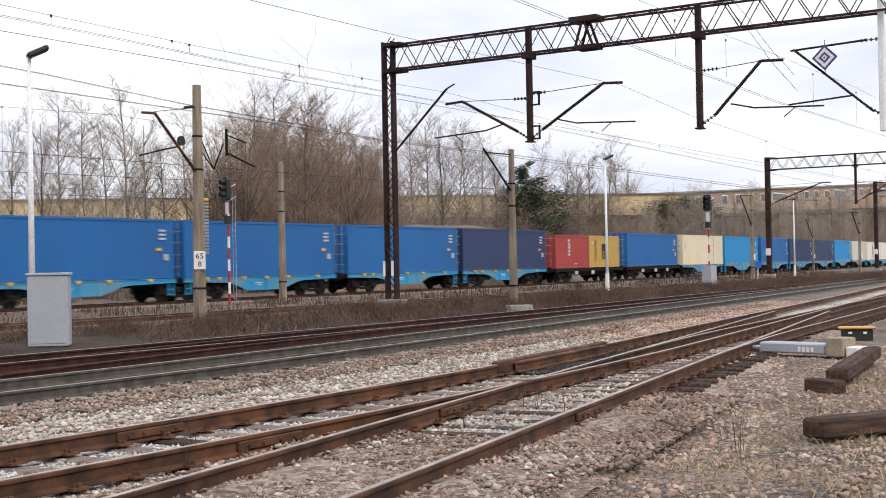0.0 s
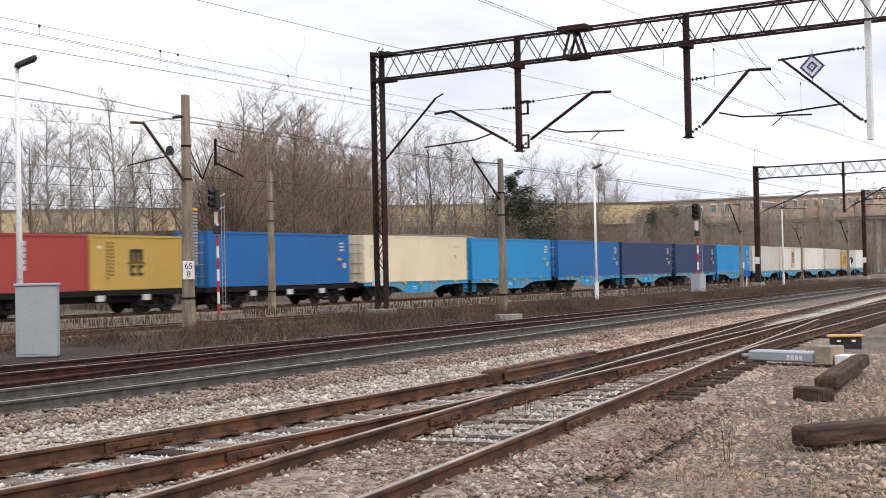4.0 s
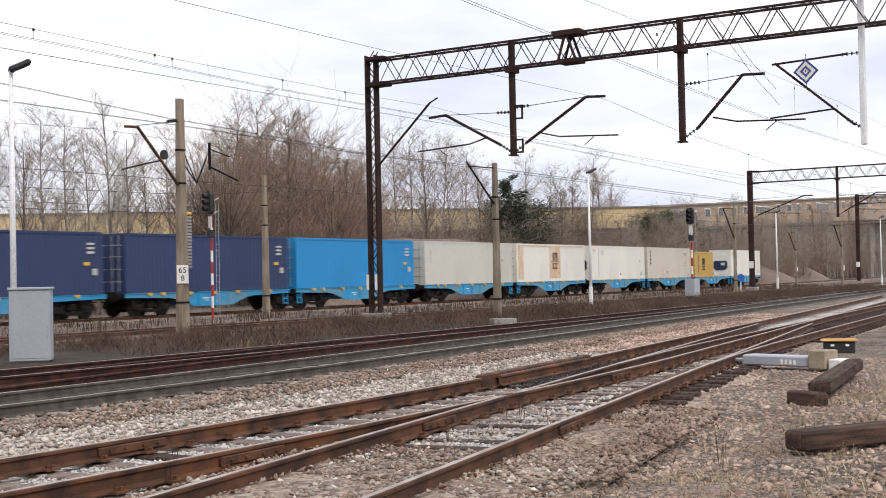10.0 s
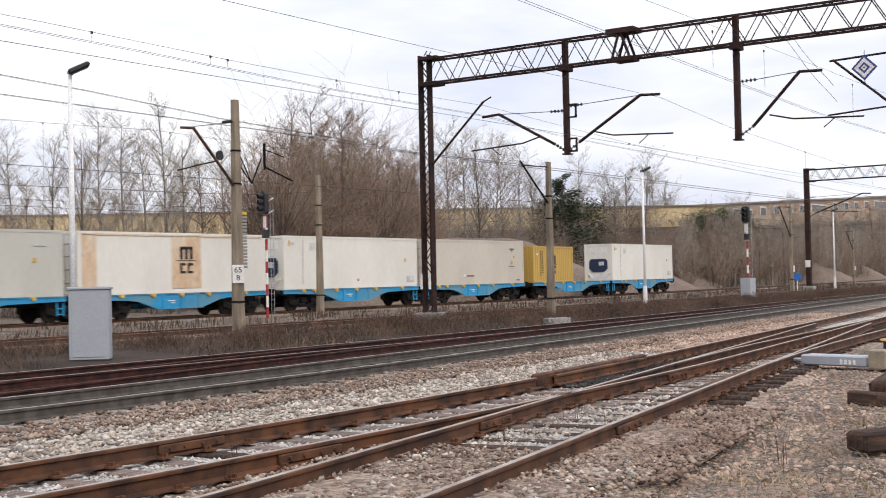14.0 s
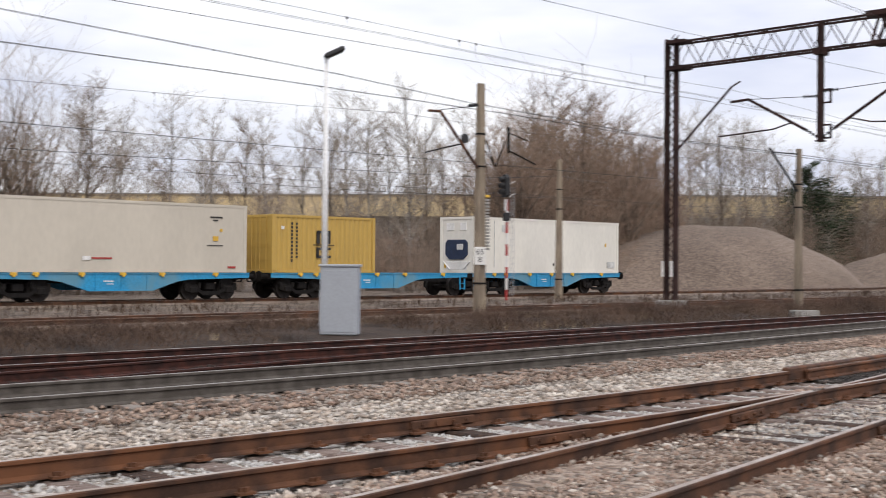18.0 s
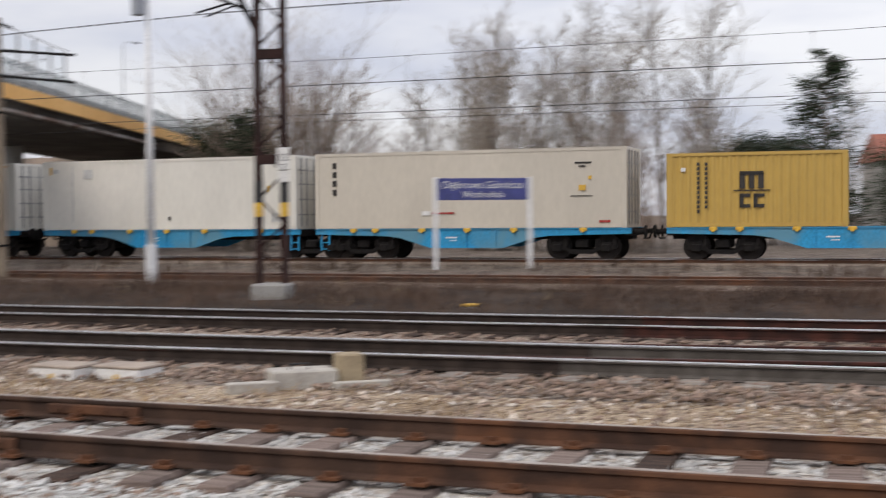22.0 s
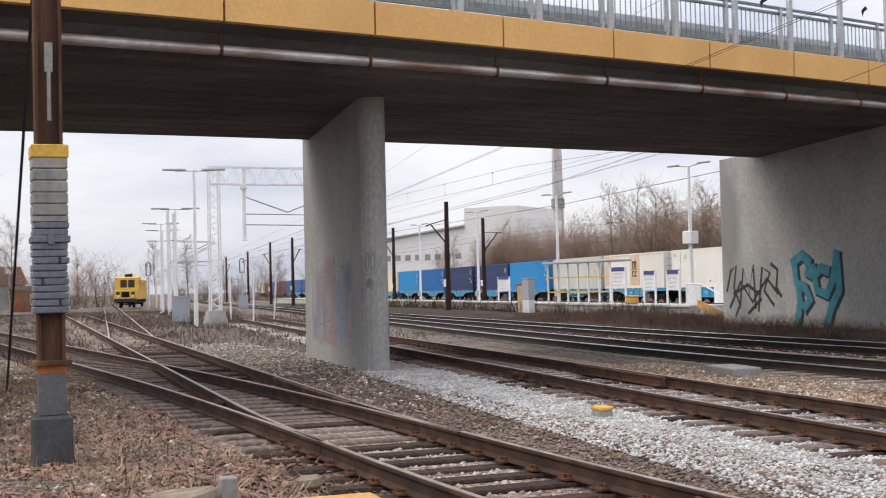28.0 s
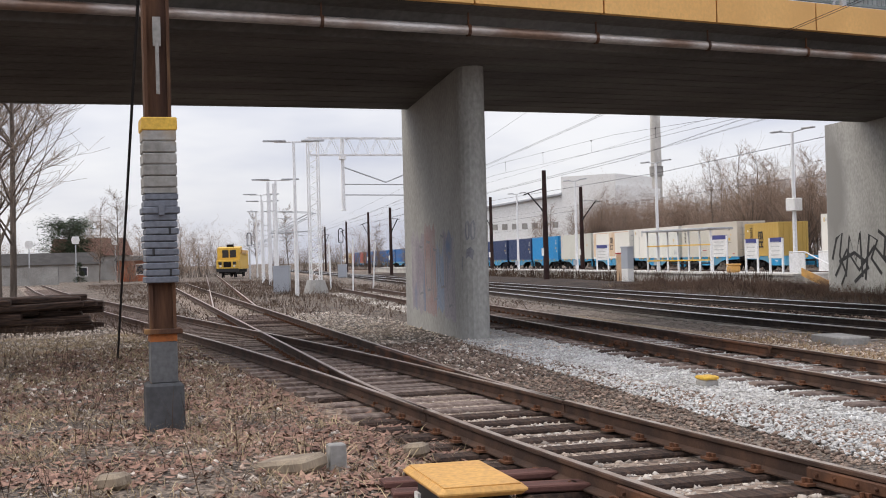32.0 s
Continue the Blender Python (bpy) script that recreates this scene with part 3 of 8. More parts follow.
def make_container(L, H, colour, style):
    """A box container with its front towards -x, standing on z = 0. style: box, smooth, msc or reefer."""
    c = thing("shipping_container", Matrix.Identity(4), LABELS.get((colour, style), colour + " steel shipping container on a flat wagon"), "container", "containers of the goods train")
    m = PAINT[colour]
    smooth = style in ("smooth", "reefer", "rusty")
    key = (L, H, colour, style)
    W = 1.219
    if key not in MESH:
        pitch, deep = (0.28, 0.036) if not smooth else (3.0, 0.0015)
        a = {}
        a["side_wall"] = [corrugated(L - 0.3, 0.14, H - 0.1, -W + 0.02, deep, pitch, -1), corrugated(L - 0.3, 0.14, H - 0.1, W - 0.02, deep, pitch, 1)]
        a["roof"] = [Shape().box(0.05, L - 0.05, -W + 0.06, W - 0.06, H - 0.03, H - 0.006)]
        a["bottom_rail"] = [Shape().box(0.1, L - 0.1, y - 0.05, y + 0.05, 0.02, 0.15) for y in (-W + 0.05, W - 0.05)]
        a["top_rail"] = [Shape().box(0.1, L - 0.1, y - 0.035, y + 0.035, H - 0.11, H) for y in (-W + 0.036, W - 0.036)]
        a["corner_post"] = [Shape().box(x - 0.09, x + 0.09, y - 0.075, y + 0.075, 0.0, H, 0.012) for x in (0.09, L - 0.09) for y in (-W + 0.075, W - 0.075)]
        a["end_header"] = [Shape().box(x - 0.06, x + 0.06, -W + 0.1, W - 0.1, H - 0.14, H - 0.002, 0.01) for x in (0.07, L - 0.07)]
        a["end_sill"] = [Shape().box(x - 0.06, x + 0.06, -W + 0.1, W - 0.1, 0.0, 0.14, 0.01) for x in (0.07, L - 0.07)]
        a["floor"] = [Shape().box(0.1, L - 0.1, -W + 0.1, W - 0.1, 0.03, 0.12)]
        MESH[key] = {k: [s.mesh(k, m) for s in v] for k, v in a.items()}
    for k, v in MESH[key].items():
        for me in v:
            o = part(k, me, m, c)
            if k == "side_wall":
                o.matrix_basis = pose(0.15, 0, 0)
    for end, x in (("front", 0.06), ("rear", L - 0.06)):
        s = 1 if end == "rear" else -1
        if style == "reefer" and end == "front":
            e = part("cooling_end", Shape().box(x - 0.02, x + 0.05, -W + 0.14, W - 0.14, 0.1, H - 0.1, 0.01), PAINT["white"], c, "white end wall with a refrigeration unit")
            part("cooling_unit", Shape().prism([(-0.5, 0.7), (0.5, 0.7), (0.78, 0.95), (0.78, 1.55), (0.62, 1.72), (-0.62, 1.72), (-0.78, 1.55), (-0.78, 0.95)], -0.02, 0.06), FRIDGE, e, "dark blue refrigeration unit", pose(x - 0.02, 0, 0, 0, 0, 90))
            part("grille", Shape().box(x - 0.1, x - 0.07, -0.5, -0.05, 1.2, 1.5, 0.01), MARKS, e)
            part("lower_panel", Shape().box(x - 0.05, x - 0.02, -0.75, 0.75, 0.16, 0.6, 0.02), WHITE, e)
            for sy in (-1, 1):
                part("frame_brace", Shape().tube((x - 0.06, sy * 0.95, 0.6), (x - 0.06, sy * 0.5, 0.2), 0.03), WHITESTEEL, e)
            part("warning_label", Shape().box(x - 0.05, x - 0.02, 0.75, 0.9, 0.25, 0.5), YELLOW, e)
            part("vent_panel", Shape().box(x - 0.045, x - 0.02, -0.7, -0.25, H - 0.7, H - 0.3, 0.01), WHITE, e)
            part("vent_panel", Shape().box(x - 0.045, x - 0.02, 0.2, 0.75, H - 0.7, H - 0.3, 0.01), WHITE, e)
        else:
            for y0, y1 in ((-W + 0.16, -0.01), (0.01, W - 0.16)):
                d = part("door", Shape().box(x - 0.03, x + 0.03, y0, y1, 0.12, H - 0.12, 0.01), m, c)
                for f in (0.28, 0.72):
                    yy = y0 + (y1 - y0) * f
                    part("lock_bar", Shape().tube((x + s * 0.06, yy, 0.1), (x + s * 0.06, yy, H - 0.1), 0.022, n=6), m if colour == "yellow" else HARD, d)
                for zz in (0.55, 1.15, 1.75, 2.3):
                    part("hinge", Shape().box(x + s * 0.03 - 0.015, x + s * 0.03 + 0.02, y0 + 0.1, y1 - 0.1, zz, zz + 0.05), m if colour == "yellow" else HARD, d)
    return c


def mark_bars(c, items, y=-1.226):
    """Small plain bars in place of lettering: x, z, width, height, material, label."""
    for x, z, w, h, m, label in items:
        part("marking", Shape().box(x, x + w, y - 0.004, y + 0.02, z, z + h), m, c, label)


def column(x, z1, n, w, h, step, m, label):
    return [(x, z1 - i * step, w, h, m, label) for i in range(n)]


LABELS = {("yellow", "box"): "yellow corrugated short container with a dark maker's mark", ("white", "reefer"): "white refrigerated container with a dark cooling unit", ("white", "rusty"): "white container with rust-orange patches and a dark mark", ("tan", "smooth"): "beige-grey smooth-sided long container", ("grey", "smooth"): "pale grey smooth-sided long container", ("navy", "box"): "dark navy corrugated long container", ("sky", "box"): "bright sky-blue corrugated long container", ("blue", "box"): "medium blue corrugated long container", ("cream", "smooth"): "cream-coloured smooth long container", ("red", "box"): "brick-red corrugated container with white lettering"}


def logo(c, x, z, k=1.0):
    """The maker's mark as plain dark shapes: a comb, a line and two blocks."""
    y, it = -1.226, []
    for dx in (0.0, 0.24, 0.48):
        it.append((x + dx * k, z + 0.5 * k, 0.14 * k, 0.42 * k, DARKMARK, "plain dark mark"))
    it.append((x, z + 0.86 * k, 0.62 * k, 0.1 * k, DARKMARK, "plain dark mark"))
    it.append((x - 0.16 * k, z + 0.44 * k, 0.94 * k, 0.03 * k, DARKMARK, "plain dark mark"))
    for dx in (0.0, 0.36):
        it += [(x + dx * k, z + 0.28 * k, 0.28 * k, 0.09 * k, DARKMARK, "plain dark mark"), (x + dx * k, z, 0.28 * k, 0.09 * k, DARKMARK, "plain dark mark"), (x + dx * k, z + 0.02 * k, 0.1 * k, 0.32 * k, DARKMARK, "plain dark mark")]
    mark_bars(c, it)


# wagons
TYRE = mat("worn_wheel_steel", (0.035, 0.031, 0.029), 0.7, 0.2, other=(0.02, 0.017, 0.016), scale=5, fine=30)
R_WHEEL = 0.46


def wheel_mesh():
    s = Shape()
    for y0, y1, r in ((-0.82, -0.68, R_WHEEL), (0.68, 0.82, R_WHEEL), (-0.70, -0.66, R_WHEEL + 0.03), (0.66, 0.70, R_WHEEL + 0.03), (-1.02, 1.02, 0.085)):
        s.tube((0, y0, 0), (0, y1, 0), r, n=24)
    for y in (-0.83, 0.83):
        s.tube((0, y - 0.01, 0), (0, y + 0.01, 0), 0.16, n=12)
        s.box(-0.3, 0.3, y - 0.008, y + 0.008, -0.035, 0.035)
    return s.mesh("wheelset", TYRE)


WHEEL = wheel_mesh()
bog = Shape()
for y in (-0.98, 0.98):
    bog.prism([(-1.3, 0.42), (-1.3, 0.62), (-0.7, 0.62), (-0.45, 0.36), (0.45, 0.36), (0.7, 0.62), (1.3, 0.62), (1.3, 0.42), (1.1, 0.34), (0.62, 0.34), (0.4, 0.2), (-0.4, 0.2), (-0.62, 0.34), (-1.1, 0.34)], y - 0.06, y + 0.06)
    for x in (-0.9, 0.9):
        bog.box(x - 0.17, x + 0.17, y - 0.12, y + 0.12, 0.28, 0.56, 0.04)
        bog.tube((x - 0.32, y, 0.5), (x - 0.32, y, 0.72), 0.09, n=8).tube((x + 0.32, y, 0.5), (x + 0.32, y, 0.72), 0.09, n=8)
bog.box(-0.25, 0.25, -1.0, 1.0, 0.4, 0.72, 0.05)
BOGIE = bog.mesh("bogie", IRON)
SPIN = []


def make_bogie(w, x, turning):
    b = part("bogie", BOGIE, IRON, w, "black two-axle bogie", pose(x, 0, 0))
    for dx in (-0.9, 0.9):
        wh = part("wheelset", WHEEL, TYRE, b, "", pose(dx, 0, R_WHEEL))
        if turning:
            SPIN.append((dx, wh))


def sill_shape(y):
    out = [(0.0, 1.12), (0.0, 0.93), (3.0, 0.86), (3.55, 0.78), (4.7, 0.42), (7.6, 0.42), (8.75, 0.78), (9.3, 0.86), (12.35, 0.93), (12.35, 1.12)]
    s = Shape().prism(out, y - 0.02, y + 0.02)
    for z in (0.435, ):
        s.box(4.7, 7.6, y - 0.07, y + 0.07, z - 0.02, z + 0.012)
    s.box(0.0, 12.35, y - 0.06, y + 0.06, 1.10, 1.135)
    for x in (5.0, 6.15, 7.3):
        s.box(x - 0.02, x + 0.02, y - 0.06, y + 0.06, 0.44, 1.1)
    return s


SILLS = [sill_shape(y).mesh("side_sill", SILL) for y in (-1.16, 1.16)]
SPINE = Shape().box(0.1, 12.25, -0.35, 0.35, 0.72, 1.08).box(0.0, 0.22, -1.16, 1.16, 0.86, 1.12).box(12.13, 12.35, -1.16, 1.16, 0.86, 1.12).mesh("spine", IRON)
LOCK = Shape().box(-0.14, 0.14, -0.05, 0.06, 0.0, 0.12, 0.015).box(-0.06, 0.06, -0.09, -0.04, -0.05, 0.10, 0.01).mesh("container_lock", YELLOW)
BUFFER = Shape().tube((0, 0, 0), (-0.42, 0, 0), 0.09, n=10).tube((-0.42, 0, 0), (-0.47, 0, 0), 0.23, n=14).mesh("buffer", IRON)
COUPLER = Shape().box(-0.55, 0.0, -0.05, 0.05, -0.06, 0.06).tube((-0.5, 0, -0.02), (-0.42, 0, -0.25), 0.035).tube((-0.42, 0, -0.25), (-0.2, 0, -0.25), 0.03).mesh("coupler", IRON)
LADDER = Shape().box(-0.03, 0.03, -0.03, 0.03, 0.3, 1.0).box(0.3, 0.36, -0.03, 0.03, 0.3, 1.0).box(0, 0.33, -0.02, 0.02, 0.35, 0.39).box(0, 0.33, -0.02, 0.02, 0.6, 0.64).mesh("step_ladder", SILL)
OLD_SILL = Shape().box(0.0, 13.0, -1.2, -1.05, 0.86, 1.1).box(0.0, 13.0, 1.05, 1.2, 0.86, 1.1).prism([(3.2, 0.86), (9.8, 0.86), (9.0, 0.55), (4.0, 0.55)], -0.9, -0.84).mesh("side_sill", IRON)


def make_wagon(old, lead, turning):
    """One platform of a wagon: lead is the first of a jointed pair."""
    w = thing("container_wagon", Matrix.Identity(4), "low black flat wagon with dark underframe" if old else "jointed flat wagon with bright blue curved sills", "wagon", "wagons of the goods train")
    if old:
        part("side_sill", OLD_SILL, IRON, w)
        for x in (3.4, 6.5, 9.4):
            part("side_lever", Shape().box(x, x + 0.5, -1.23, -1.2, 0.62, 0.9), MARKS, w)
    else:
        for me in SILLS:
            part("side_sill", me, SILL, w, "bright blue curved side sill")
        mark_bars(w, [(5.35, 0.78, 0.45, 0.05, WHITE, "small white lettering bar"), (5.5, 0.68, 0.3, 0.03, WHITE, "small white lettering bar")], -1.183)
        for x in (1.6, 2.5, 4.4, 6.2, 8.0, 10.6):
            part("container_lock", LOCK, YELLOW, w, "yellow container lock", pose(x, -1.19, 1.03))
        part("step_ladder", LADDER, SILL, w, "", pose(0.2 if not lead else 11.9, -1.1, 0))
    part("spine", SPINE, IRON, w)
    make_bogie(w, 1.9, turning)
    if not lead or old:
        make_bogie(w, 10.5, turning)
    else:
        make_bogie(w, 12.7, turning)
    if lead or old:
        part("coupler", COUPLER, IRON, w, "", pose(0, 0, 1.0))
        for y in (-0.87, 0.87):
            part("buffer", BUFFER, IRON, w, "", pose(0.0, y, 1.0))
    if not lead or old:
        part("coupler", COUPLER, IRON, w, "", pose(12.35, 0, 1.0, 0, 0, 180))
        for y in (-0.87, 0.87):
            part("buffer", BUFFER, IRON, w, "", pose(12.35, y, 1.0, 0, 0, 180))
    return w


RIDES = []
HC, ST = 2.896, 2.591
TRAIN = [  # front of the platform from the mark, loads (offset, length, height, colour, style), lead of a pair, old
    (12.75, [(0.0, 12.19, HC, "white", "reefer")], False, False),
    (0.0, [(0.0, 6.06, ST, "yellow", "box")], True, False),
    (-13.54, [(0.0, 12.19, HC, "tan", "smooth")], False, False),
    (-26.48, [(0.0, 12.19, HC, "white", "reefer")], True, False),
    (-40.02, [(0.0, 12.19, HC, "white", "rusty")], False, False),
    (-52.96, [(0.0, 12.19, HC, "grey", "smooth")], True, False),
    (-66.5, [(0.0, 12.19, HC, "sky", "box")], False, False),
    (-79.45, [(0.0, 12.19, HC, "navy", "box")], True, False),
    (-93.0, [(0.0, 12.19, HC, "navy", "box")], False, False),
    (-105.9, [(0.0, 12.19, HC, "blue", "box")], True, False),
    (-119.5, [(0.0, 12.19, HC, "sky", "box")], False, False),
    (-132.4, [(0.0, 12.19, HC, "cream", "smooth")], True, False),
    (-146.3, [(0.2, 12.19, HC, "blue", "box")], False, True),
    (-160.1, [(0.0, 6.06, ST, "red", "box"), (6.13, 6.06, ST, "yellow", "box")], False, True),
    (-174.0, [(0.0, 12.19, HC, "navy", "box")], False, False),
    (-187.0, [(0.0, 12.19, HC, "blue", "box")], True, False),
    (-200.5, [(0.0, 12.19, HC, "blue", "box")], False, False),
    (-213.4, [(0.0, 12.19, HC, "blue", "box")], True, False),
    (-227.0, [(0.0, 12.19, HC, "blue", "box")], False, False),
    (-240.0, [(0.0, 12.19, HC, "blue", "box")], True, False),
    (-253.5, [(0.0, 12.19, HC, "red", "box")], False, False),
    (-266.5, [(0.0, 12.19, HC, "blue", "box")], True, False),
    (-280.0, [(0.0, 6.06, ST, "yellow", "box"), (6.13, 6.06, ST, "red", "box")], False, True),
    (-294.0, [(0.0, 12.19, HC, "tan", "smooth")], False, True),
]


def make_train():
    for k, (front, loads, lead, old) in enumerate(TRAIN):
        w = make_wagon(old, lead, k < 6)
        RIDES.append((front, 0.0, w))
        for off, L, H, colour, style in loads:
            c = make_container(L, H, colour, style)
            if colour == "yellow":
                logo(c, 2.5, 0.68, 1.3)
                mark_bars(c, column(1.05, 2.15, 11, 0.09, 0.11, 0.165, DARKMARK, "plain dark lettering bar") + column(1.32, 2.15, 10, 0.09, 0.1, 0.165, DARKMARK, "plain dark lettering bar") + [(0.5, 1.95, 0.16, 0.13, WHITE, "small white plate")])
            elif style == "rusty":
                mark_bars(c, [(0.25, 0.2, 0.8, 2.55, RUSTMARK, "rust-orange stained panel"), (5.6, 0.25, 1.9, 2.5, RUSTMARK, "rust-orange stained panel"), (0.3, 2.72, 11.5, 0.08, RUSTMARK, "rust-stained top edge")])
                logo(c, 6.1, 0.95, 1.35)
                for o in c.children:
                    if o.name.startswith("marking") and o.data.materials[0] == DARKMARK:
                        o.location.y = -0.01
            elif colour == "tan":
                mark_bars(c, [(0.75, 1.3 + 0.34 * i, 0.16, 0.22, DARKMARK, "plain dark lettering bar") for i in range(4)] + [(10.3, 2.32, 0.62, 0.06, DARKMARK, "plain dark lettering bar"), (10.45, 2.2, 0.25, 0.05, DARKMARK, "plain dark lettering bar"), (10.45, 1.35, 0.26, 0.2, YELLOW, "yellow warning label"), (10.8, 1.75, 0.12, 0.12, YELLOW, "yellow warning label"), (10.15, 1.15, 0.8, 0.025, DARKMARK, "thin dark line"), (4.4, 0.5, 0.35, 0.16, WHITE, "white label"), (4.8, 0.55, 0.9, 0.06, RED, "small red lettering bar"), (11.2, 0.2, 0.4, 0.08, RED, "small red lettering bar")])
            elif style == "reefer":
                mark_bars(c, [(2.15, 2.15, 0.42, 0.38, MARKS, "square access panel"), (1.55, 0.3, 0.03, 2.4, MARKS, "panel seam"), (6.3, 0.4, 0.1, 0.14, DARKMARK, "small dark fitting"), (11.1, 0.3, 0.7, 0.35, MARKS, "grey label"), (10.9, 1.5, 0.12, 0.2, YELLOW, "yellow label"), (0.4, 2.35, 0.10, 0.3, YELLOW, "yellow label"), (0.55, 2.4, 0.3, 0.16, MARKS, "small grey plate")])
            elif style == "smooth":
                mark_bars(c, [(10.6, 2.2, 0.7, 0.08, MARKS, "faded lettering bar"), (10.6, 1.5, 0.16, 0.2, YELLOW, "yellow label"), (0.7, 1.5, 0.14, 0.8, MARKS, "faded lettering bar")])
            elif colour == "red":
                mark_bars(c, column(2.2, 2.05, 5, 0.3, 0.2, 0.27, MARKS, "plain white lettering bar") + [(3.4, 0.3, 0.4, 0.06, MARKS, "small white bar")])
            else:
                mark_bars(c, column(11.2, 2.3, 3, 0.42, 0.1, 0.2, MARKS, "pale lettering bar") + [(11.0, 1.35, 0.35, 0.16, YELLOW, "orange label"), (11.5, 0.9, 0.3, 0.3, MARKS, "pale label")])
            RIDES.append((front + off, 1.135, c))


make_train()


def mark(t):
    """Where the mark of the train stands at t seconds."""
    c = np.interp(t, (0, 3, 6, 9, 13, 16, 19, 22, 25, 32), (5.6, 4.5, 4.6, 4.1, 2.6, 1.2, 0.0, -1.2, -1.1, -1.0))
    return (234.9 - 12.7 * t + 0.0825 * t * t) * 1.027 + float(c)


def on_line(s, z=0.0):
    """A pose on the main line, s metres along it."""
    a = math.atan((main_line(s + 12.2) - main_line(s)) / 12.2)
    return Matrix.Translation((s, main_line(s), 0.08 + z)) @ Matrix.Rotation(a, 4, "Z")


def motions():
    times = [i * 0.5 for i in range(65)]
    for front, z, w in RIDES:
        walk(w, [(t, on_line(mark(t) + front, z)) for t in times])
    ticks = [i * 0.05 for i in range(641)]
    for dx, wh in SPIN:
        walk(wh, [(t, Matrix.Translation((dx, 0, R_WHEEL)) @ Matrix.Rotation((mark(t) - mark(0.0)) / R_WHEEL, 4, "Y")) for t in ticks])


# ---- lattice gantries and masts ----
def lattice_leg(h, w=0.42, t=0.055, rungs=0.55):
    s = Shape()
    for x in (-w / 2, w / 2):
        s.box(x - t * 0.7, x + t * 0.7, -w * 0.35, w * 0.35, 0, h)
    z, k = 0.25, 0
    while z < h - 0.2:
        a, b = (-w / 2, w / 2) if k % 2 else (w / 2, -w / 2)
        for y in (-w * 0.32, w * 0.32):
            s.tube((a, y, z), (b, y, z + rungs), 0.026, n=4)
        z += rungs
        k += 1
    return s


def truss(s, y0, y1, z0, z1, w=0.5, bay=0.62, r=0.022, chord=0.04):
    """A four-chord lattice beam along y."""
    for x in (-w / 2, w / 2):
        for z in (z0, z1):
            s.box(x - chord, x + chord, min(y0, y1), max(y0, y1), z - chord, z + chord)
    n = int(abs(y1 - y0) / bay)
    for i in range(n):
        a, b = y0 + (y1 - y0) * i / n, y0 + (y1 - y0) * (i + 0.5) / n
        c = y0 + (y1 - y0) * (i + 1) / n
        for x in (-w / 2, w / 2):
            s.tube((x, a, z0), (x, b, z1), r, n=4, caps=False).tube((x, b, z1), (x, c, z0), r, n=4, caps=False)
        for z in (z0, z1):
            s.tube((-w / 2, a, z), (w / 2, b, z), r * 0.5, n=4, caps=False).tube((w / 2, b, z), (-w / 2, c, z), r * 0.5, n=4, caps=False)
    return s


def insulator(s, p, q, n=4, r=0.06):
    p, q = Vector(p), Vector(q)
    s.tube(p, q, 0.018, n=6)
    for i in range(n):
        a = p.lerp(q, (i + 0.5) / n)
        d = (q - p).normalized() * 0.016
        s.tube(a - d, a + d, r, n=8)
    return s


def hanger(parent, y, m, zt=10.42, zb=6.15, half=0.09):
    return part("hanger", Shape().box(-0.11, 0.11, y - half, y + half, zb, zt, 0.015).box(-0.16, 0.16, y - half - 0.05, y + half + 0.05, zb, zb + 0.05).box(-0.3, 0.3, y - half - 0.06, y + half + 0.06, zt - 1.2, zt - 0.97), m, parent)


def standoff(parent, y, z, d, m):
    """A square loop of flat bar that holds an insulator off its hanger."""
    part("standoff", Shape().box(-0.03, 0.03, min(y, y + 0.42 * d), max(y, y + 0.42 * d), z + 0.2, z + 0.26).box(-0.03, 0.03, min(y, y + 0.42 * d), max(y, y + 0.42 * d), z - 0.26, z - 0.2).box(-0.03, 0.03, y + 0.39 * d - 0.03, y + 0.39 * d + 0.03, z - 0.26, z + 0.26), m, parent)


def arm(parent, y_root, y_tip, m, z_low=6.3, z_top=8.05, tail=0.75, grip=0.0):
    """A slanting bracket from the foot of a hanger up to its tip, with a pull wire and a steady arm."""
    d = 1 if y_tip > y_root else -1
    s = Shape().tube((0, y_root + 0.55 * d, z_low + 0.3), (0, y_tip - tail * d, z_top), 0.055, n=8).tube((0, y_tip - tail * d, z_top), (0, y_tip, z_top - 0.04), 0.05, n=8)
    b = part("bracket", s, m, parent)
    part("insulator", insulator(Shape(), (0, y_root + 0.1 * d, z_low + 0.02), (0, y_root + 0.58 * d, z_low + 0.32)), BLACK, b)
    part("insulator", insulator(Shape(), (0, y_root + 0.12 * d, z_top - 0.12), (0, y_root + 0.7 * d, z_top - 0.1)), BLACK, b)
    part("pull_rod", Shape().tube((0, y_root + 0.7 * d, z_top - 0.1), (0, y_tip - tail * d, z_top), 0.014, n=5), WIRE, b)
    part("steady_arm", Shape().path([(0, y_root + 1.1 * d, z_low + 0.62), (0, y_root + 1.9 * d, z_low + 0.42), (0, y_root + 4.2 * d, z_low + 0.3)], 0.03, 6).path([(0, y_root + 3.3 * d, z_low + 0.36), (0, y_root + 2.9 * d, z_low + 0.05)], 0.018, 5), m, b)
    return b


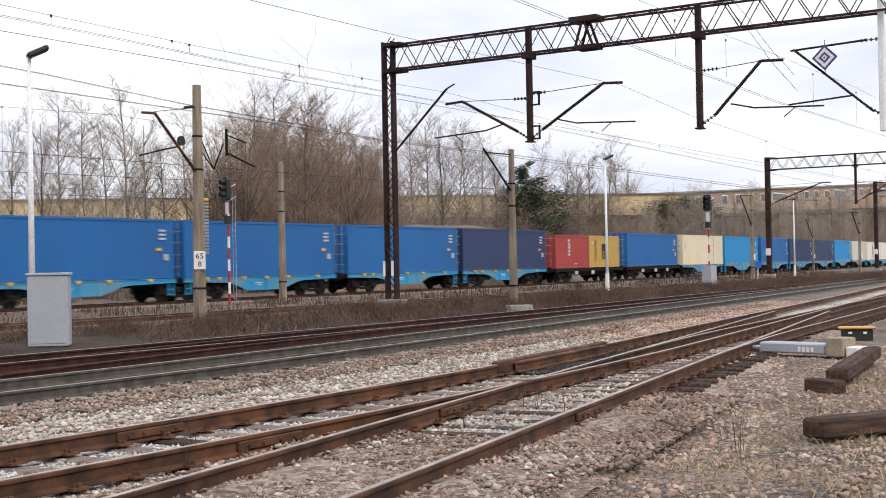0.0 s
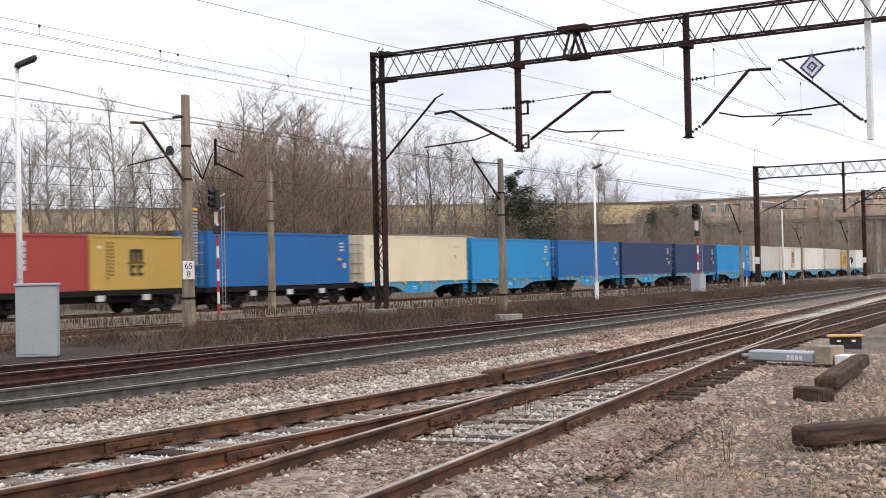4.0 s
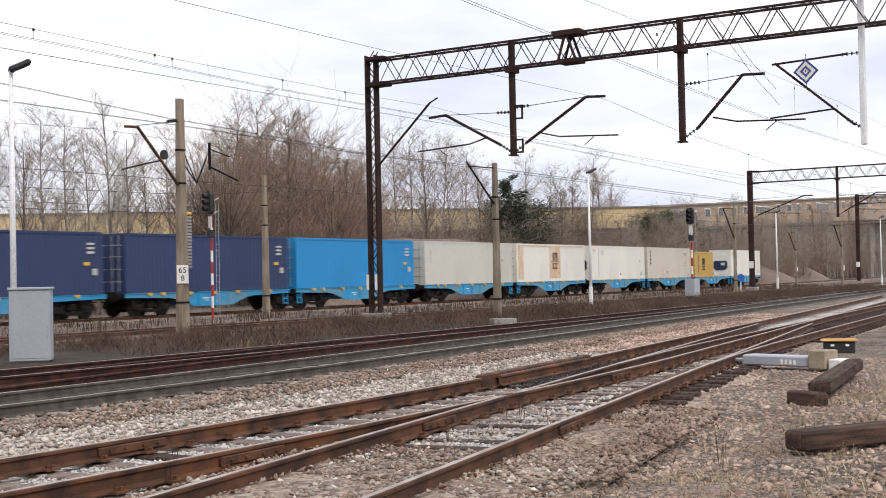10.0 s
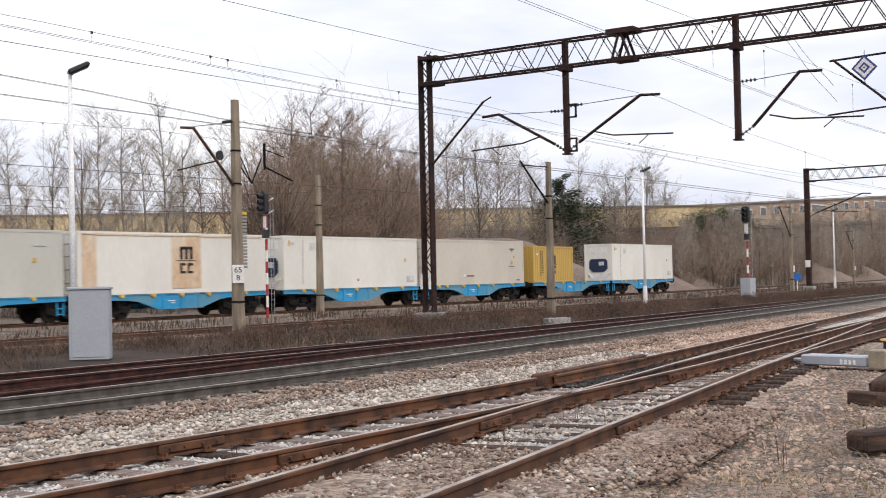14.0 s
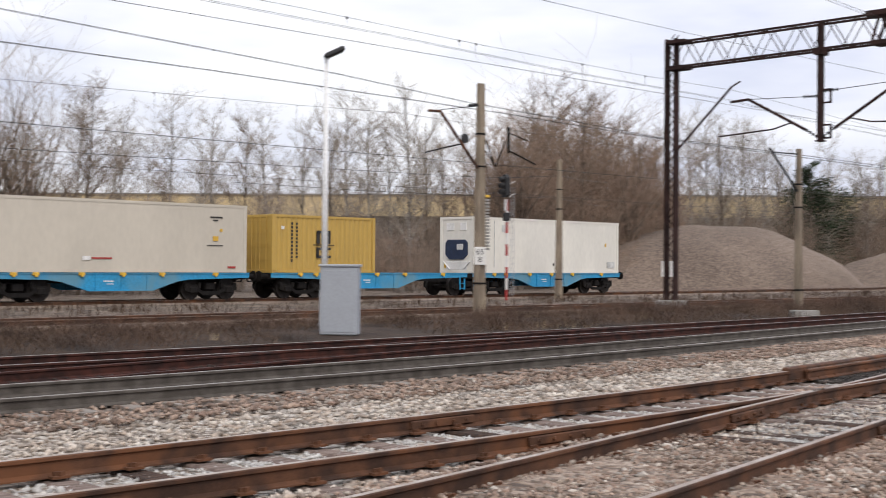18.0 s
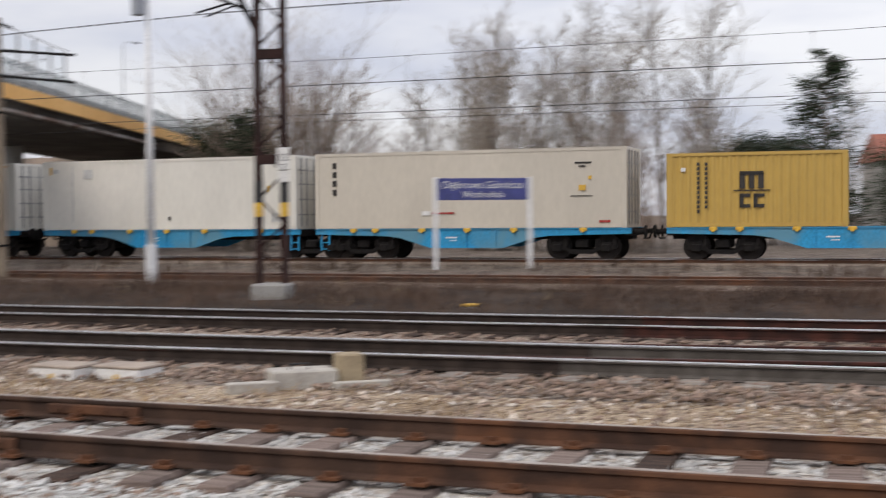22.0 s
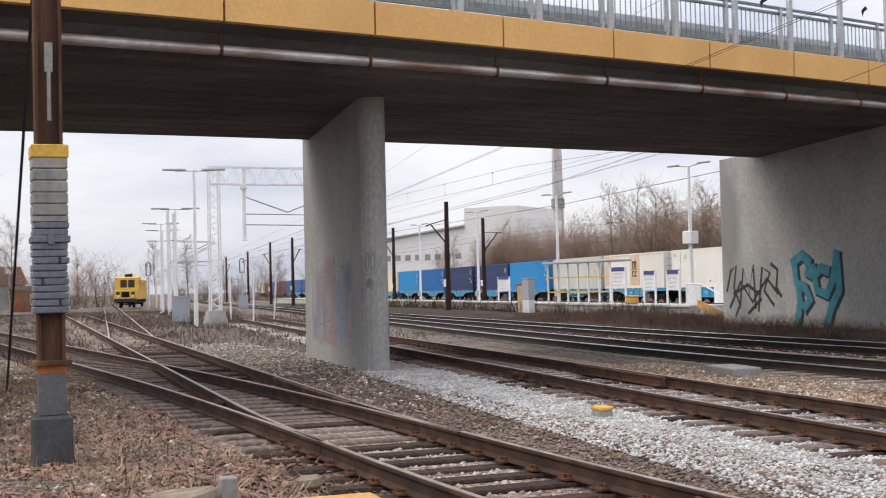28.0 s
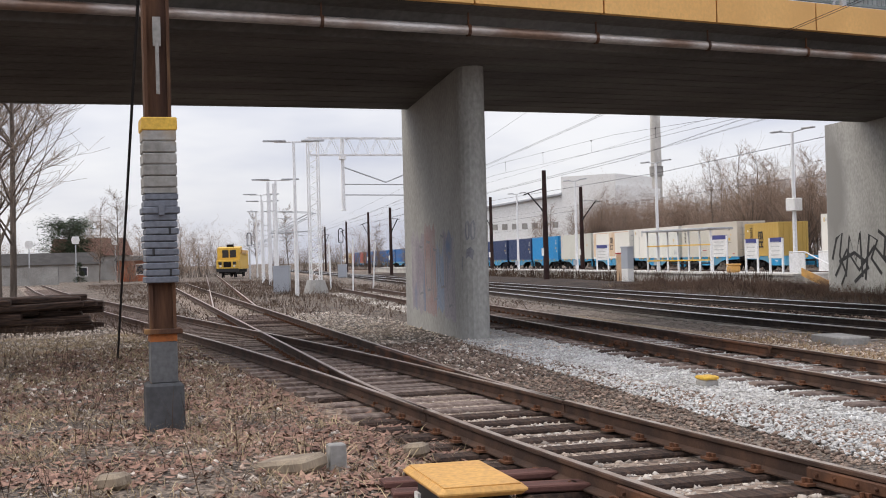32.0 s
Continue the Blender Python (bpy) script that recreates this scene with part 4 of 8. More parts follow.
def make_gantry(x, y_leg, y_end, hangers, m=BROWNSTEEL, label="", z1=10.35, z0=9.4):
    g = thing("overhead_line_gantry", pose(x, 0, -0.05), label, "gantry", "gantries over the tracks")
    if x < 60:
        leg = part("leg", lattice_leg(10.55), m, g, "dark lattice steel leg", pose(0, y_leg, 0, 0, 0, 90))
    else:
        leg = part("leg", Shape().box(-0.2, 0.2, -0.2, 0.2, 0, 10.5, 0.02).box(-0.24, 0.24, -0.24, 0.24, 5.0, 5.15), m, g, "dark plated steel leg", pose(0, y_leg, 0))
        part("number_plate", Shape().box(-0.25, -0.22, -0.22, 0.22, 2.0, 2.6, 0.008), WHITE, leg, "white number plate")
    part("footing", Shape().box(-0.45, 0.45, -0.45, 0.45, -0.1, 0.38, 0.04), CONC, leg, "grey concrete footing")
    part("beam", truss(Shape(), y_leg - 0.15, y_end, z0, z1, 0.5, 1.16, 0.019, 0.038), m, g, "dark lattice steel beam")
    part("knee_plate", Shape().box(-0.3, 0.3, y_leg - 0.75, y_leg + 0.1, z0 - 0.1, z0 + 0.05), m, g)
    part("knee_plate", Shape().box(-0.3, 0.3, y_leg - 0.75, y_leg + 0.1, z1 - 0.02, z1 + 0.1), m, g)
    for y in hangers:
        hanger(g, y, m)
    return g


G1 = make_gantry(41.5, 29.36, 3.0, (23.03, 16.45), label="dark brown lattice gantry carrying the overhead line")
arm(G1, 23.03, 19.3, BROWNSTEEL)
arm(G1, 23.03, 26.7, BROWNSTEEL, z_top=7.9)
standoff(G1, 23.03, 7.75, -1, BROWNSTEEL)
standoff(G1, 23.03, 6.5, -1, BROWNSTEEL)
arm(G1, 16.45, 13.55, BROWNSTEEL, z_top=8.25)
part("joint_plate", Shape().box(-0.34, 0.34, 20.1, 21.2, 10.3, 10.48).box(-0.34, 0.34, 20.2, 21.0, 9.3, 9.45).tube((-0.25, 20.3, 9.4), (-0.25, 20.65, 10.35), 0.05).tube((-0.25, 21.0, 9.4), (-0.25, 20.7, 10.35), 0.05).tube((0.25, 20.3, 9.4), (0.25, 20.65, 10.35), 0.05).tube((0.25, 21.0, 9.4), (0.25, 20.7, 10.35), 0.05), BROWNSTEEL, G1)
part("leg_arm", Shape().tube((0, 29.1, 6.2), (0, 26.65, 8.45), 0.045, n=8).tube((0, 26.65, 8.45), (0, 26.3, 8.6), 0.03), BROWNSTEEL, G1)
part("leg_mark", Shape().box(-0.29, -0.26, 29.1, 29.2, 1.3, 1.9).box(-0.29, -0.26, 29.5, 29.6, 1.3, 1.9), WHITE, G1, "white reflecting strip")
w3 = part("white_hanger", Shape().box(-0.11, 0.11, 10.33, 10.5, 5.64, 11.2, 0.02), WHITESTEEL, G1, "white painted hanging post")
part("bracket", Shape().tube((0, 10.7, 6.3), (0, 13.2, 8.5), 0.04, n=8).tube((0, 13.3, 8.47), (0, 10.9, 8.56), 0.035, n=8), BROWNSTEEL, w3)
part("insulator", insulator(Shape(), (0, 10.5, 8.56), (0, 11.1, 8.55)), BLACK, w3)
part("insulator", insulator(Shape(), (0, 10.5, 6.2), (0, 10.95, 6.5)), BLACK, w3)
part("steady_arm", Shape().tube((0, 11.3, 6.85), (0, 13.4, 6.72), 0.03), BROWNSTEEL, w3)


def make_diamond():
    d = thing("diamond_sign", pose(41.3, 12.14, 8.06, 45, 0, 0), "blue and white diamond sign on the gantry", "sign")
    for k, (r, m) in enumerate(((0.29, SIGNBLUE), (0.225, WHITE), (0.13, SIGNBLUE), (0.07, WHITE), (0.025, SIGNBLUE))):
        part("sign_plate" if k == 0 else "sign_ring", Shape().box(-0.01 - 0.006 * k, 0.01, -r, r, -r, r), m, d)
    part("sign_rod", Shape().tube((0.03, -0.36, -0.36), (0.03, 0.4, 0.4), 0.012, n=5), WIRE, d)


make_diamond()
G2 = make_gantry(108, 36.45, 12, (28.95, 20.5), label="distant dark brown lattice gantry")
arm(G2, 36.3, 31.0, BROWNSTEEL, z_top=8.1)
arm(G2, 28.95, 25.0, BROWNSTEEL)
make_gantry(152, 38.4, 14, (30.5,), label="far dark brown lattice gantry")


def concrete_mast(x, y, h, w, label, top=0.62, group="poles beside the tracks"):
    o = thing("concrete_mast", pose(x, y, -0.1), label, "mast", group)
    s = Shape()
    a, b = w / 2, w / 2 * top
    s.add([(sx * a, sy * a * 0.75, 0) for sx, sy in ((-1, -1), (1, -1), (1, 1), (-1, 1))] + [(sx * b, sy * b * 0.75, h) for sx, sy in ((-1, -1), (1, -1), (1, 1), (-1, 1))], [(0, 1, 5, 4), (1, 2, 6, 5), (2, 3, 7, 6), (3, 0, 4, 7), (4, 5, 6, 7)])
    part("shaft", s, CONCPOLE, o)
    for k, z in enumerate((h * 0.64, h * 0.78, h * 0.14)):
        r = a * (1 - z / h) + b * z / h + 0.015
        part("clamp", Shape().box(-r, r, -r * 0.78, r * 0.78, z, z + 0.06), IRON, o)
    return o


m65 = concrete_mast(31.4, 30.0, 7.85, 0.36, "weathered concrete mast with number plate and bracket arm")
part("bracket", Shape().tube((-0.12, 0, 5.0), (-1.9, 0.0, 6.75), 0.05, n=8).tube((-1.9, 0, 6.75), (-2.45, 0, 6.72), 0.045), RUST, m65, "rusty slanting bracket")
part("pull_rod", Shape().tube((-0.1, 0, 7.1), (-1.9, 0, 6.8), 0.014), WIRE, m65)
part("insulator", insulator(Shape(), (-0.14, 0, 7.12), (-0.6, 0, 7.05)), BLACK, m65)
part("insulator", insulator(Shape(), (-0.12, 0, 5.0), (-0.5, 0, 5.38)), BLACK, m65)
part("weight_wheel", Shape().tube((-0.75, -0.03, 5.95), (-0.75, 0.03, 5.95), 0.16, n=14), BLACK, m65)
part("steady_arm", Shape().path([(-0.9, 0, 5.75), (-1.6, 0, 5.6), (-2.6, 0, 5.35)], 0.025), IRON, m65)
for p_, q_, r_ in (((0.15, 0, 6.1), (0.75, 0, 5.1), 0.02), ((0.15, 0, 5.7), (0.75, 0, 5.1), 0.02), ((0.75, 0, 5.1), (1.25, 0, 6.0), 0.025), ((1.4, 0, 5.6), (1.4, 0, 6.5), 0.05), ((1.4, 0, 6.3), (2.4, 0, 6.1), 0.02), ((1.4, 0, 5.7), (2.8, 0, 5.3), 0.03)):
    part("rear_bracket", Shape().tube(p_, q_, r_), IRON, m65)
counter = part("counterweight", Shape().tube((0.34, 0.1, 2.2), (0.34, 0.1, 4.1), 0.015), IRON, m65, "tension weights on a rod")
for k in range(16):
    part("weight_disc", Shape().box(0.22, 0.47, -0.02, 0.22, 2.25 + 0.11 * k, 2.33 + 0.11 * k, 0.01), CONC, counter)
part("weight_cap", Shape().box(0.22, 0.47, -0.02, 0.22, 4.03, 4.12, 0.01), YELLOW, counter, "yellow cap")
plate65 = part("number_plate", Shape().box(-0.19, 0.19, -0.2, -0.17, 1.75, 2.35, 0.01), WHITE, m65, "white plate with black numbers", pose(0, 0, 0, 0, 0, -42))


def letters(text, size, material, parent, at, name="lettering", label="", align="CENTER"):
    """Words in Blender's own font as a flat mesh, facing -y before at is applied."""
    cu = bpy.data.curves.new("words", "FONT")
    cu.body, cu.size, cu.align_x, cu.align_y, cu.extrude, cu.resolution_u = text, size, align, "CENTER", 0.002, 3
    ob = new("words", cu)
    me = bpy.data.meshes.new_from_object(ob.evaluated_get(bpy.context.evaluated_depsgraph_get()))
    bpy.data.objects.remove(ob)
    me.materials.clear()
    me.materials.append(material)
    return part(name, me, material, parent, label, at @ pose(0, 0, 0, 90, 0, 0))


letters("65", 0.27, BLACK, plate65, pose(0, -0.204, 2.18))
letters("8", 0.27, BLACK, plate65, pose(0, -0.204, 1.92))

CONC_MASTS = [concrete_mast(50.5, 42.6, 7.2, 0.34, "bare weathered concrete pole"), concrete_mast(83, 63.7, 8.8, 0.34, "concrete pole behind the train"), concrete_mast(43.5, 25.0, 6.2, 0.3, "slim concrete mast with a bracket arm")]
part("bracket", Shape().tube((-0.1, 0, 4.6), (-2.1, 0, 6.1), 0.04).tube((0, 0, 6.0), (-2.0, 0, 5.95), 0.025), IRON, CONC_MASTS[2])
part("insulator", insulator(Shape(), (-0.1, 0, 4.6), (-0.55, 0, 4.95)), BLACK, CONC_MASTS[2])
tagged(part("concrete_block", Shape().box(-0.45, 0.45, -0.2, 0.2, -0.2, 0.18, 0.02), CONC, at=pose(38.6, 22.0, 0.05, 0, 0, -30)), "pale concrete block lying in weeds", "block")
for x, y, h in ((103, 36.2, 7.4), (160, 48.2, 6.9), (128, 34, 6.5)):
    c = concrete_mast(x, y, h, 0.32, "distant concrete mast with a bracket arm")
    part("bracket", Shape().tube((-0.1, 0, h * 0.62), (-2.6, 0, h * 0.94), 0.05).tube((0, 0, h * 0.95), (-3.2, 0, h * 0.94), 0.03), IRON, c)
    part("number_plate", Shape().box(-0.17, 0.17, -0.2, -0.17, 1.7, 2.2), WHITE, c, "small white number plate")


# ---- lamps, cabinets, signals ----
def street_lamp(x, y, h, turn, label="white steel street lamp with a flat dark head", foot=0.085):
    o = thing("street_lamp", pose(x, y, -0.08, 0, 0, turn), label, "street lamp", "white lamp posts")
    part("post", Shape().tube((0, 0, 0), (0, 0, h), foot, foot * 0.55, 12), WHITESTEEL, o, smooth=True)
    part("base_sleeve", Shape().tube((0, 0, 0), (0, 0, 1.1), foot * 1.35, foot * 1.3, 12), WHITESTEEL, o)
    part("arm", Shape().tube((0, 0, h - 0.06), (0.1, 0, h + 0.02), 0.045), GALV, o)
    part("lamp_head", Shape().box(-0.1, 0.42, -0.2, 0.2, -0.06, 0.06, 0.03), BLACK, o, "flat dark lamp head", pose(0.05, 0, h + 0.03, 0, -26, 0))
    return o


street_lamp(20.1, 24.4, 6.75, -34)
street_lamp(62.5, 30.1, 7.25, -34)
street_lamp(116.8, 37, 7.2, -34)
street_lamp(140, 33, 7.2, -34)
lamp_c = street_lamp(-16.5, 28.7, 8.3, 150, foot=0.11)
part("junction_box", Shape().box(-0.12, 0.12, 0.14, 0.4, 6.75, 7.5, 0.02), CABGREY, lamp_c, "small grey box near the top")


def cabinet(x, y, w, d, h, turn, label, plinth=0.12):
    o = thing("equipment_cabinet", pose(x, y, -0.08, 0, 0, turn), label, "cabinet", "grey trackside cabinets")
    part("body", Shape().box(-w / 2, w / 2, -d / 2, d / 2, plinth, h - 0.06, 0.012), CABGREY, o)
    part("plinth", Shape().box(-w / 2 + 0.05, w / 2 - 0.05, -d / 2 + 0.05, d / 2 - 0.05, -0.2, plinth), CONC, o)
    part("lid", Shape().box(-w / 2 - 0.03, w / 2 + 0.03, -d / 2 - 0.03, d / 2 + 0.03, h - 0.06, h, 0.012), CABGREY, o)
    part("door", Shape().box(-w / 2 + 0.06, w / 2 - 0.06, -d / 2 - 0.012, -d / 2 + 0.004, plinth + 0.06, h - 0.14, 0.006), CABGREY, o)
    return o


cabinet(19.3, 22.84, 0.86, 0.5, 1.72, -48, "tall light grey plastic cabinet beside the track")


def light_signal(x, y, h, turn, cab=False):
    o = thing("railway_signal", pose(x, y, -0.1, 0, 0, turn), "three-lamp railway signal on a red and white post" if not cab else "railway signal on a post above a grey cabinet", "signal", "light signals")
    n = 9
    for k in range(n):
        part("post_band", Shape().tube((0, 0, (h - 1.2) * k / n), (0, 0, (h - 1.2) * (k + 1) / n), 0.065, n=10), RED if k % 2 == 0 else WHITE, o)
    part("number_board", Shape().box(-0.15, 0.15, -0.09, -0.06, h - 1.75, h - 1.2), WHITE, o)
    part("relay_box", Shape().box(-0.16, 0.16, -0.16, 0.1, h - 2.25, h - 1.85, 0.02), BLACK, o)
    hd = part("signal_head", Shape().prism([(-0.2, h - 1.1), (0.2, h - 1.1), (0.28, h - 1.0), (0.28, h - 0.15), (0.18, h), (-0.18, h), (-0.28, h - 0.15), (-0.28, h - 1.0)], -0.18, 0.02), BLACK, o, "black signal head")
    for z in (h - 0.25, h - 0.55, h - 0.85):
        part("hood", Shape().tube((0, -0.18, z + 0.03), (0, -0.42, z + 0.01), 0.13, 0.13, 12, caps=False), BLACK, hd)
        part("lens", Shape().tube((0, -0.19, z), (0, -0.182, z), 0.1, n=12), IRON, hd)
    part("ladder", Shape().tube((-0.16, 0.3, 0), (-0.16, 0.3, h - 0.6), 0.014, n=5).tube((0.16, 0.3, 0), (0.16, 0.3, h - 0.6), 0.014, n=5), GALV, o)
    rungs = Shape()
    for k in range(int((h - 0.8) / 0.3)):
        rungs.tube((-0.16, 0.3, 0.3 + 0.3 * k), (0.16, 0.3, 0.3 + 0.3 * k), 0.009, n=4)
    part("rungs", rungs, GALV, o)
    part("stay", Shape().tube((0, 0.05, h - 0.5), (0.0, 0.42, h - 0.3), 0.018).tube((0, 0.05, h - 1.1), (0.0, 0.42, h - 0.9), 0.018), WHITE, o)
    if cab:
        part("cabinet", Shape().box(-0.4, 0.4, -0.35, 0.3, 0.0, 1.35, 0.02), CABGREY, o, "small grey cabinet")
    return o


light_signal(46.2, 42.3, 6.15, -112)
light_signal(83.1, 32.3, 6.2, -105, True)


disc = thing("round_sign", pose(106, 36.8, -0.1, 0, 0, -70), "small round blue sign on a white post", "sign")
part("post", Shape().tube((0, 0, 0), (0, 0, 1.6), 0.05), WHITESTEEL, disc)
part("disc", Shape().tube((0, -0.08, 1.25), (0, -0.05, 1.25), 0.33, n=24), mat("bright_blue_enamel", (0.02, 0.14, 0.50), 0.4, scale=2, fine=20), disc, "bright blue round plate")

# lattice mast in front of the bridge
def make_truss_mast():
    o = thing("lattice_mast", pose(-10.93, 23.8, -0.05, 0, 0, 10), "dark brown lattice mast with yellow and black bands", "mast")
    h, w = 9.6, 0.52
    for x in (-w / 2, w / 2):
        part("upright", Shape().box(x - 0.055, x + 0.055, -0.09, 0.09, 0.35, h), BROWNSTEEL, o)
    z, k = 0.6, 0
    while z < h - 0.6:
        a, b = (-w / 2, w / 2) if k % 2 else (w / 2, -w / 2)
        part("lacing_bar", Shape().tube((a, 0, z), (b, 0, z + 0.5), 0.022, n=4), BROWNSTEEL, o)
        z += 0.5
        k += 1
    for z in (2.78, 4.86):
        part("cross_plate", Shape().box(-w / 2, w / 2, -0.1, 0.1, z, z + 0.18), BROWNSTEEL, o)
    for x in (-w / 2, w / 2):
        part("yellow_band", Shape().box(x - 0.062, x + 0.062, -0.097, 0.097, 1.74, 2.02), YELLOW, o, "yellow warning band")
        part("black_band", Shape().box(x - 0.063, x + 0.063, -0.098, 0.098, 2.02, 2.45), BLACK, o, "black warning band")
    pl = part("number_plate", Shape().box(w / 2 - 0.1, w / 2 + 0.14, -0.14, -0.11, 2.66, 3.1, 0.008), WHITE, o, "white plate with black numbers")
    part("small_plate", Shape().box(w / 2 - 0.09, w / 2 + 0.13, -0.14, -0.11, 2.42, 2.64, 0.008), WHITE, o, "small white plate")
    letters("12", 0.2, BLACK, pl, pose(w / 2 + 0.02, -0.144, 2.9))
    letters("7", 0.2, BLACK, pl, pose(w / 2 + 0.02, -0.144, 2.7))
    part("footing", Shape().box(-0.36, 0.36, -0.36, 0.36, -0.3, 0.42, 0.04), CONC, o, "grey concrete footing")
    part("bracket", Shape().tube((-w / 2, 0, 5.4), (-1.25, 0, 7.3), 0.06).tube((-0.46, 0, 5.83), (-1.08, 0, 6.09), 0.035).tube((-0.8, 0, 5.98), (-1.5, 0, 5.8), 0.022).tube((-0.72, 0, 5.92), (-1.3, 0, 5.72), 0.018), IRON, o)


make_truss_mast()
pd = concrete_mast(-22.4, 30.7, 7.35, 0.34, "brown concrete pole with two level brackets")
part("bracket", Shape().tube((0.1, 0, 6.45), (2.1, 0.6, 6.3), 0.04), IRON, pd)
part("bracket", Shape().tube((0.1, 0, 5.75), (2.1, 0.6, 5.55), 0.04), IRON, pd)
part("pull_rod", Shape().tube((0.1, 0, 7.2), (1.9, 0.55, 6.4), 0.012), WIRE, pd)
part("insulator", insulator(Shape(), (0.15, 0, 6.45), (0.6, 0.15, 6.42)), BLACK, pd)
part("insulator", insulator(Shape(), (0.15, 0, 5.75), (0.6, 0.15, 5.72)), BLACK, pd)
part("insulator", insulator(Shape(), (0.1, 0, 7.2), (0.45, 0.1, 7.05)), BLACK, pd)


def make_station_sign():
    a, b = Vector((-12.75, 40.3, 0)), Vector((-9.9, 41.6, 0))
    d = b - a
    o = thing("station_name_sign", Matrix.Translation(a) @ Matrix.Rotation(math.atan2(d.y, d.x), 4, "Z"), "blue station name sign on two white posts", "sign")
    L = d.length
    for x in (0, L):
        part("post", Shape().box(x - 0.07, x + 0.07, -0.05, 0.05, -0.3, 2.95, 0.01), WHITESTEEL, o)
    board = part("board", Shape().box(0.07, L - 0.07, -0.03, 0.03, 2.2, 2.92, 0.008), SIGNBLUE, o, "dark blue board with white words")
    letters("Dąbrowa Górnicza", 0.34, WHITE, board, pose(L / 2, -0.034, 2.69))
    letters("Wschodnia", 0.3, WHITE, board, pose(L / 2, -0.034, 2.38))


make_station_sign()


# white relay signal behind the train and the mast further back
def tall_post(x, y, h, label, head=True):
    o = thing("signal_post", pose(x, y, -0.08), label, "signal")
    part("post", Shape().tube((0, 0, 0), (0, 0, h), 0.16, 0.14, 10), WHITESTEEL, o)
    if head:
        part("signal_head", Shape().box(-0.45, -0.05, -0.15, 0.1, h - 0.9, h + 0.1, 0.04), BLACK, o, "black signal head")
    return o


tall_post(21.2, 56.5, 6.0, "white signal post behind the train")


# ---- overhead wires ----
def wire(name, label, pts, r=0.012, sag=0.0, m=WIRE):
    s = Shape()
    for (x0, y0, z0), (x1, y1, z1) in zip(pts, pts[1:]):
        n = max(2, int(abs(x1 - x0) / 6))
        p = []
        for i in range(n + 1):
            u = i / n
            p.append((x0 + (x1 - x0) * u, y0 + (y1 - y0) * u, z0 + (z1 - z0) * u - sag * 4 * u * (1 - u)))
        s.path(p, r, 5)
    return tagged(part(name, s, m), label, "overhead wire", "overhead wires")


def run(name, label, y0, rows, r=0.0062, k=1.0):
    """A wire over the line y0, through rows of (x, height), going on level at both ends."""
    rows = [(250, rows[0][1])] + list(rows) + [(-220, rows[-1][1])]
    pts = []
    for (xa, za), (xb, zb) in zip(rows, rows[1:]):
        n = max(1, int(abs(xb - xa) / 6))
        pts += [(xa + (xb - xa) * i / n, za + (zb - za) * i / n) for i in range(n)]
    pts.append(rows[-1])
    return tagged(part(name, Shape().path([(x, y0 + bend(x) * k, z) for x, z in pts], r, 5), WIRE), label, "overhead wire", "overhead wires")


def level(rows, x):
    return float(np.interp(-x, [-a for a, b in rows], [b for a, b in rows]))


def droppers(y0, top, low, xs, k=1.0):
    """Thin droppers with a clip at their upper end."""
    s = Shape()
    for x in xs:
        zt, zb = level(top, x), level(low, x)
        y = y0 + bend(x) * k
        s.tube((x, y, zb), (x, y, zt), 0.005, n=4, caps=False).box(x - 0.03, x + 0.03, y - 0.015, y + 0.015, zt - 0.05, zt + 0.02)
    tagged(part("dropper_wires", s, WIRE), "thin droppers between two overhead wires", "overhead wire", "overhead wires", kind="stuff")


MID_TOP = ((108, 7.7), (80, 6.7), (63, 6.8), (48, 7.35), (41.5, 7.85), (28, 7.65), (20, 7.62), (4, 7.7), (-12, 7.5), (-20, 6.7), (-27, 6.25), (-37, 6.05), (-49, 6.65), (-70, 7.1), (-100, 6.6))
MID_LOW = ((108, 6.0), (41.5, 6.0), (-12, 5.95), (-36, 5.92), (-47, 6.08), (-71, 6.5), (-100, 6.2))
run("carrier_wire", "sagging carrier wire over the middle track", 19.3, MID_TOP)
run("contact_wire", "contact wire over the middle track", 19.3, MID_LOW)
droppers(19.3, MID_TOP, MID_LOW, (97, 88, 76, 68, 57, -44, -52, -60, -68))
VERGE_TOP = ((108, 7.8), (70, 7.5), (54, 7.75), (41.5, 8.25), (36, 8.18), (28, 8.2), (21, 8.3), (5, 8.35), (-12, 8.3), (-26, 8.0), (-40, 8.1))
VERGE_LOW = ((108, 7.0), (89, 7.1), (67, 7.33), (59, 7.43), (47, 7.6), (41.5, 7.87), (32, 7.88), (24, 8.02), (14, 8.1), (-12, 7.9), (-26, 7.8), (-32, 7.57), (-60, 7.3))
run("carrier_wire", "carrier wire over the weedy bank", 26.6, VERGE_TOP, 0.0065)
run("contact_wire", "pair of wires over the weedy bank", 26.6, VERGE_LOW, 0.0065)
run("contact_wire", "pair of wires over the weedy bank", 26.75, VERGE_LOW, 0.006)
droppers(26.6, VERGE_TOP, VERGE_LOW, (22.6, 26.9, 27.6, 32.6, 36.0, 54, 62))
FAR_LOW = ((108, 7.1), (80, 7.02), (57, 7.04), (44.5, 7.05), (35, 7.25), (22, 7.38), (-12, 7.4), (-17, 7.4), (-23.5, 7.25), (-28, 7.1), (-55, 7.1), (-76, 7.0), (-124, 7.6))
FAR_TOP = ((108, 7.25), (80, 7.15), (57, 7.15), (44.5, 7.1), (39, 7.3), (33, 7.48), (27, 7.82), (21.6, 8.02), (14, 8.3), (0, 8.65), (-22, 9.0), (-64, 9.0), (-82, 8.4), (-128, 8.5))
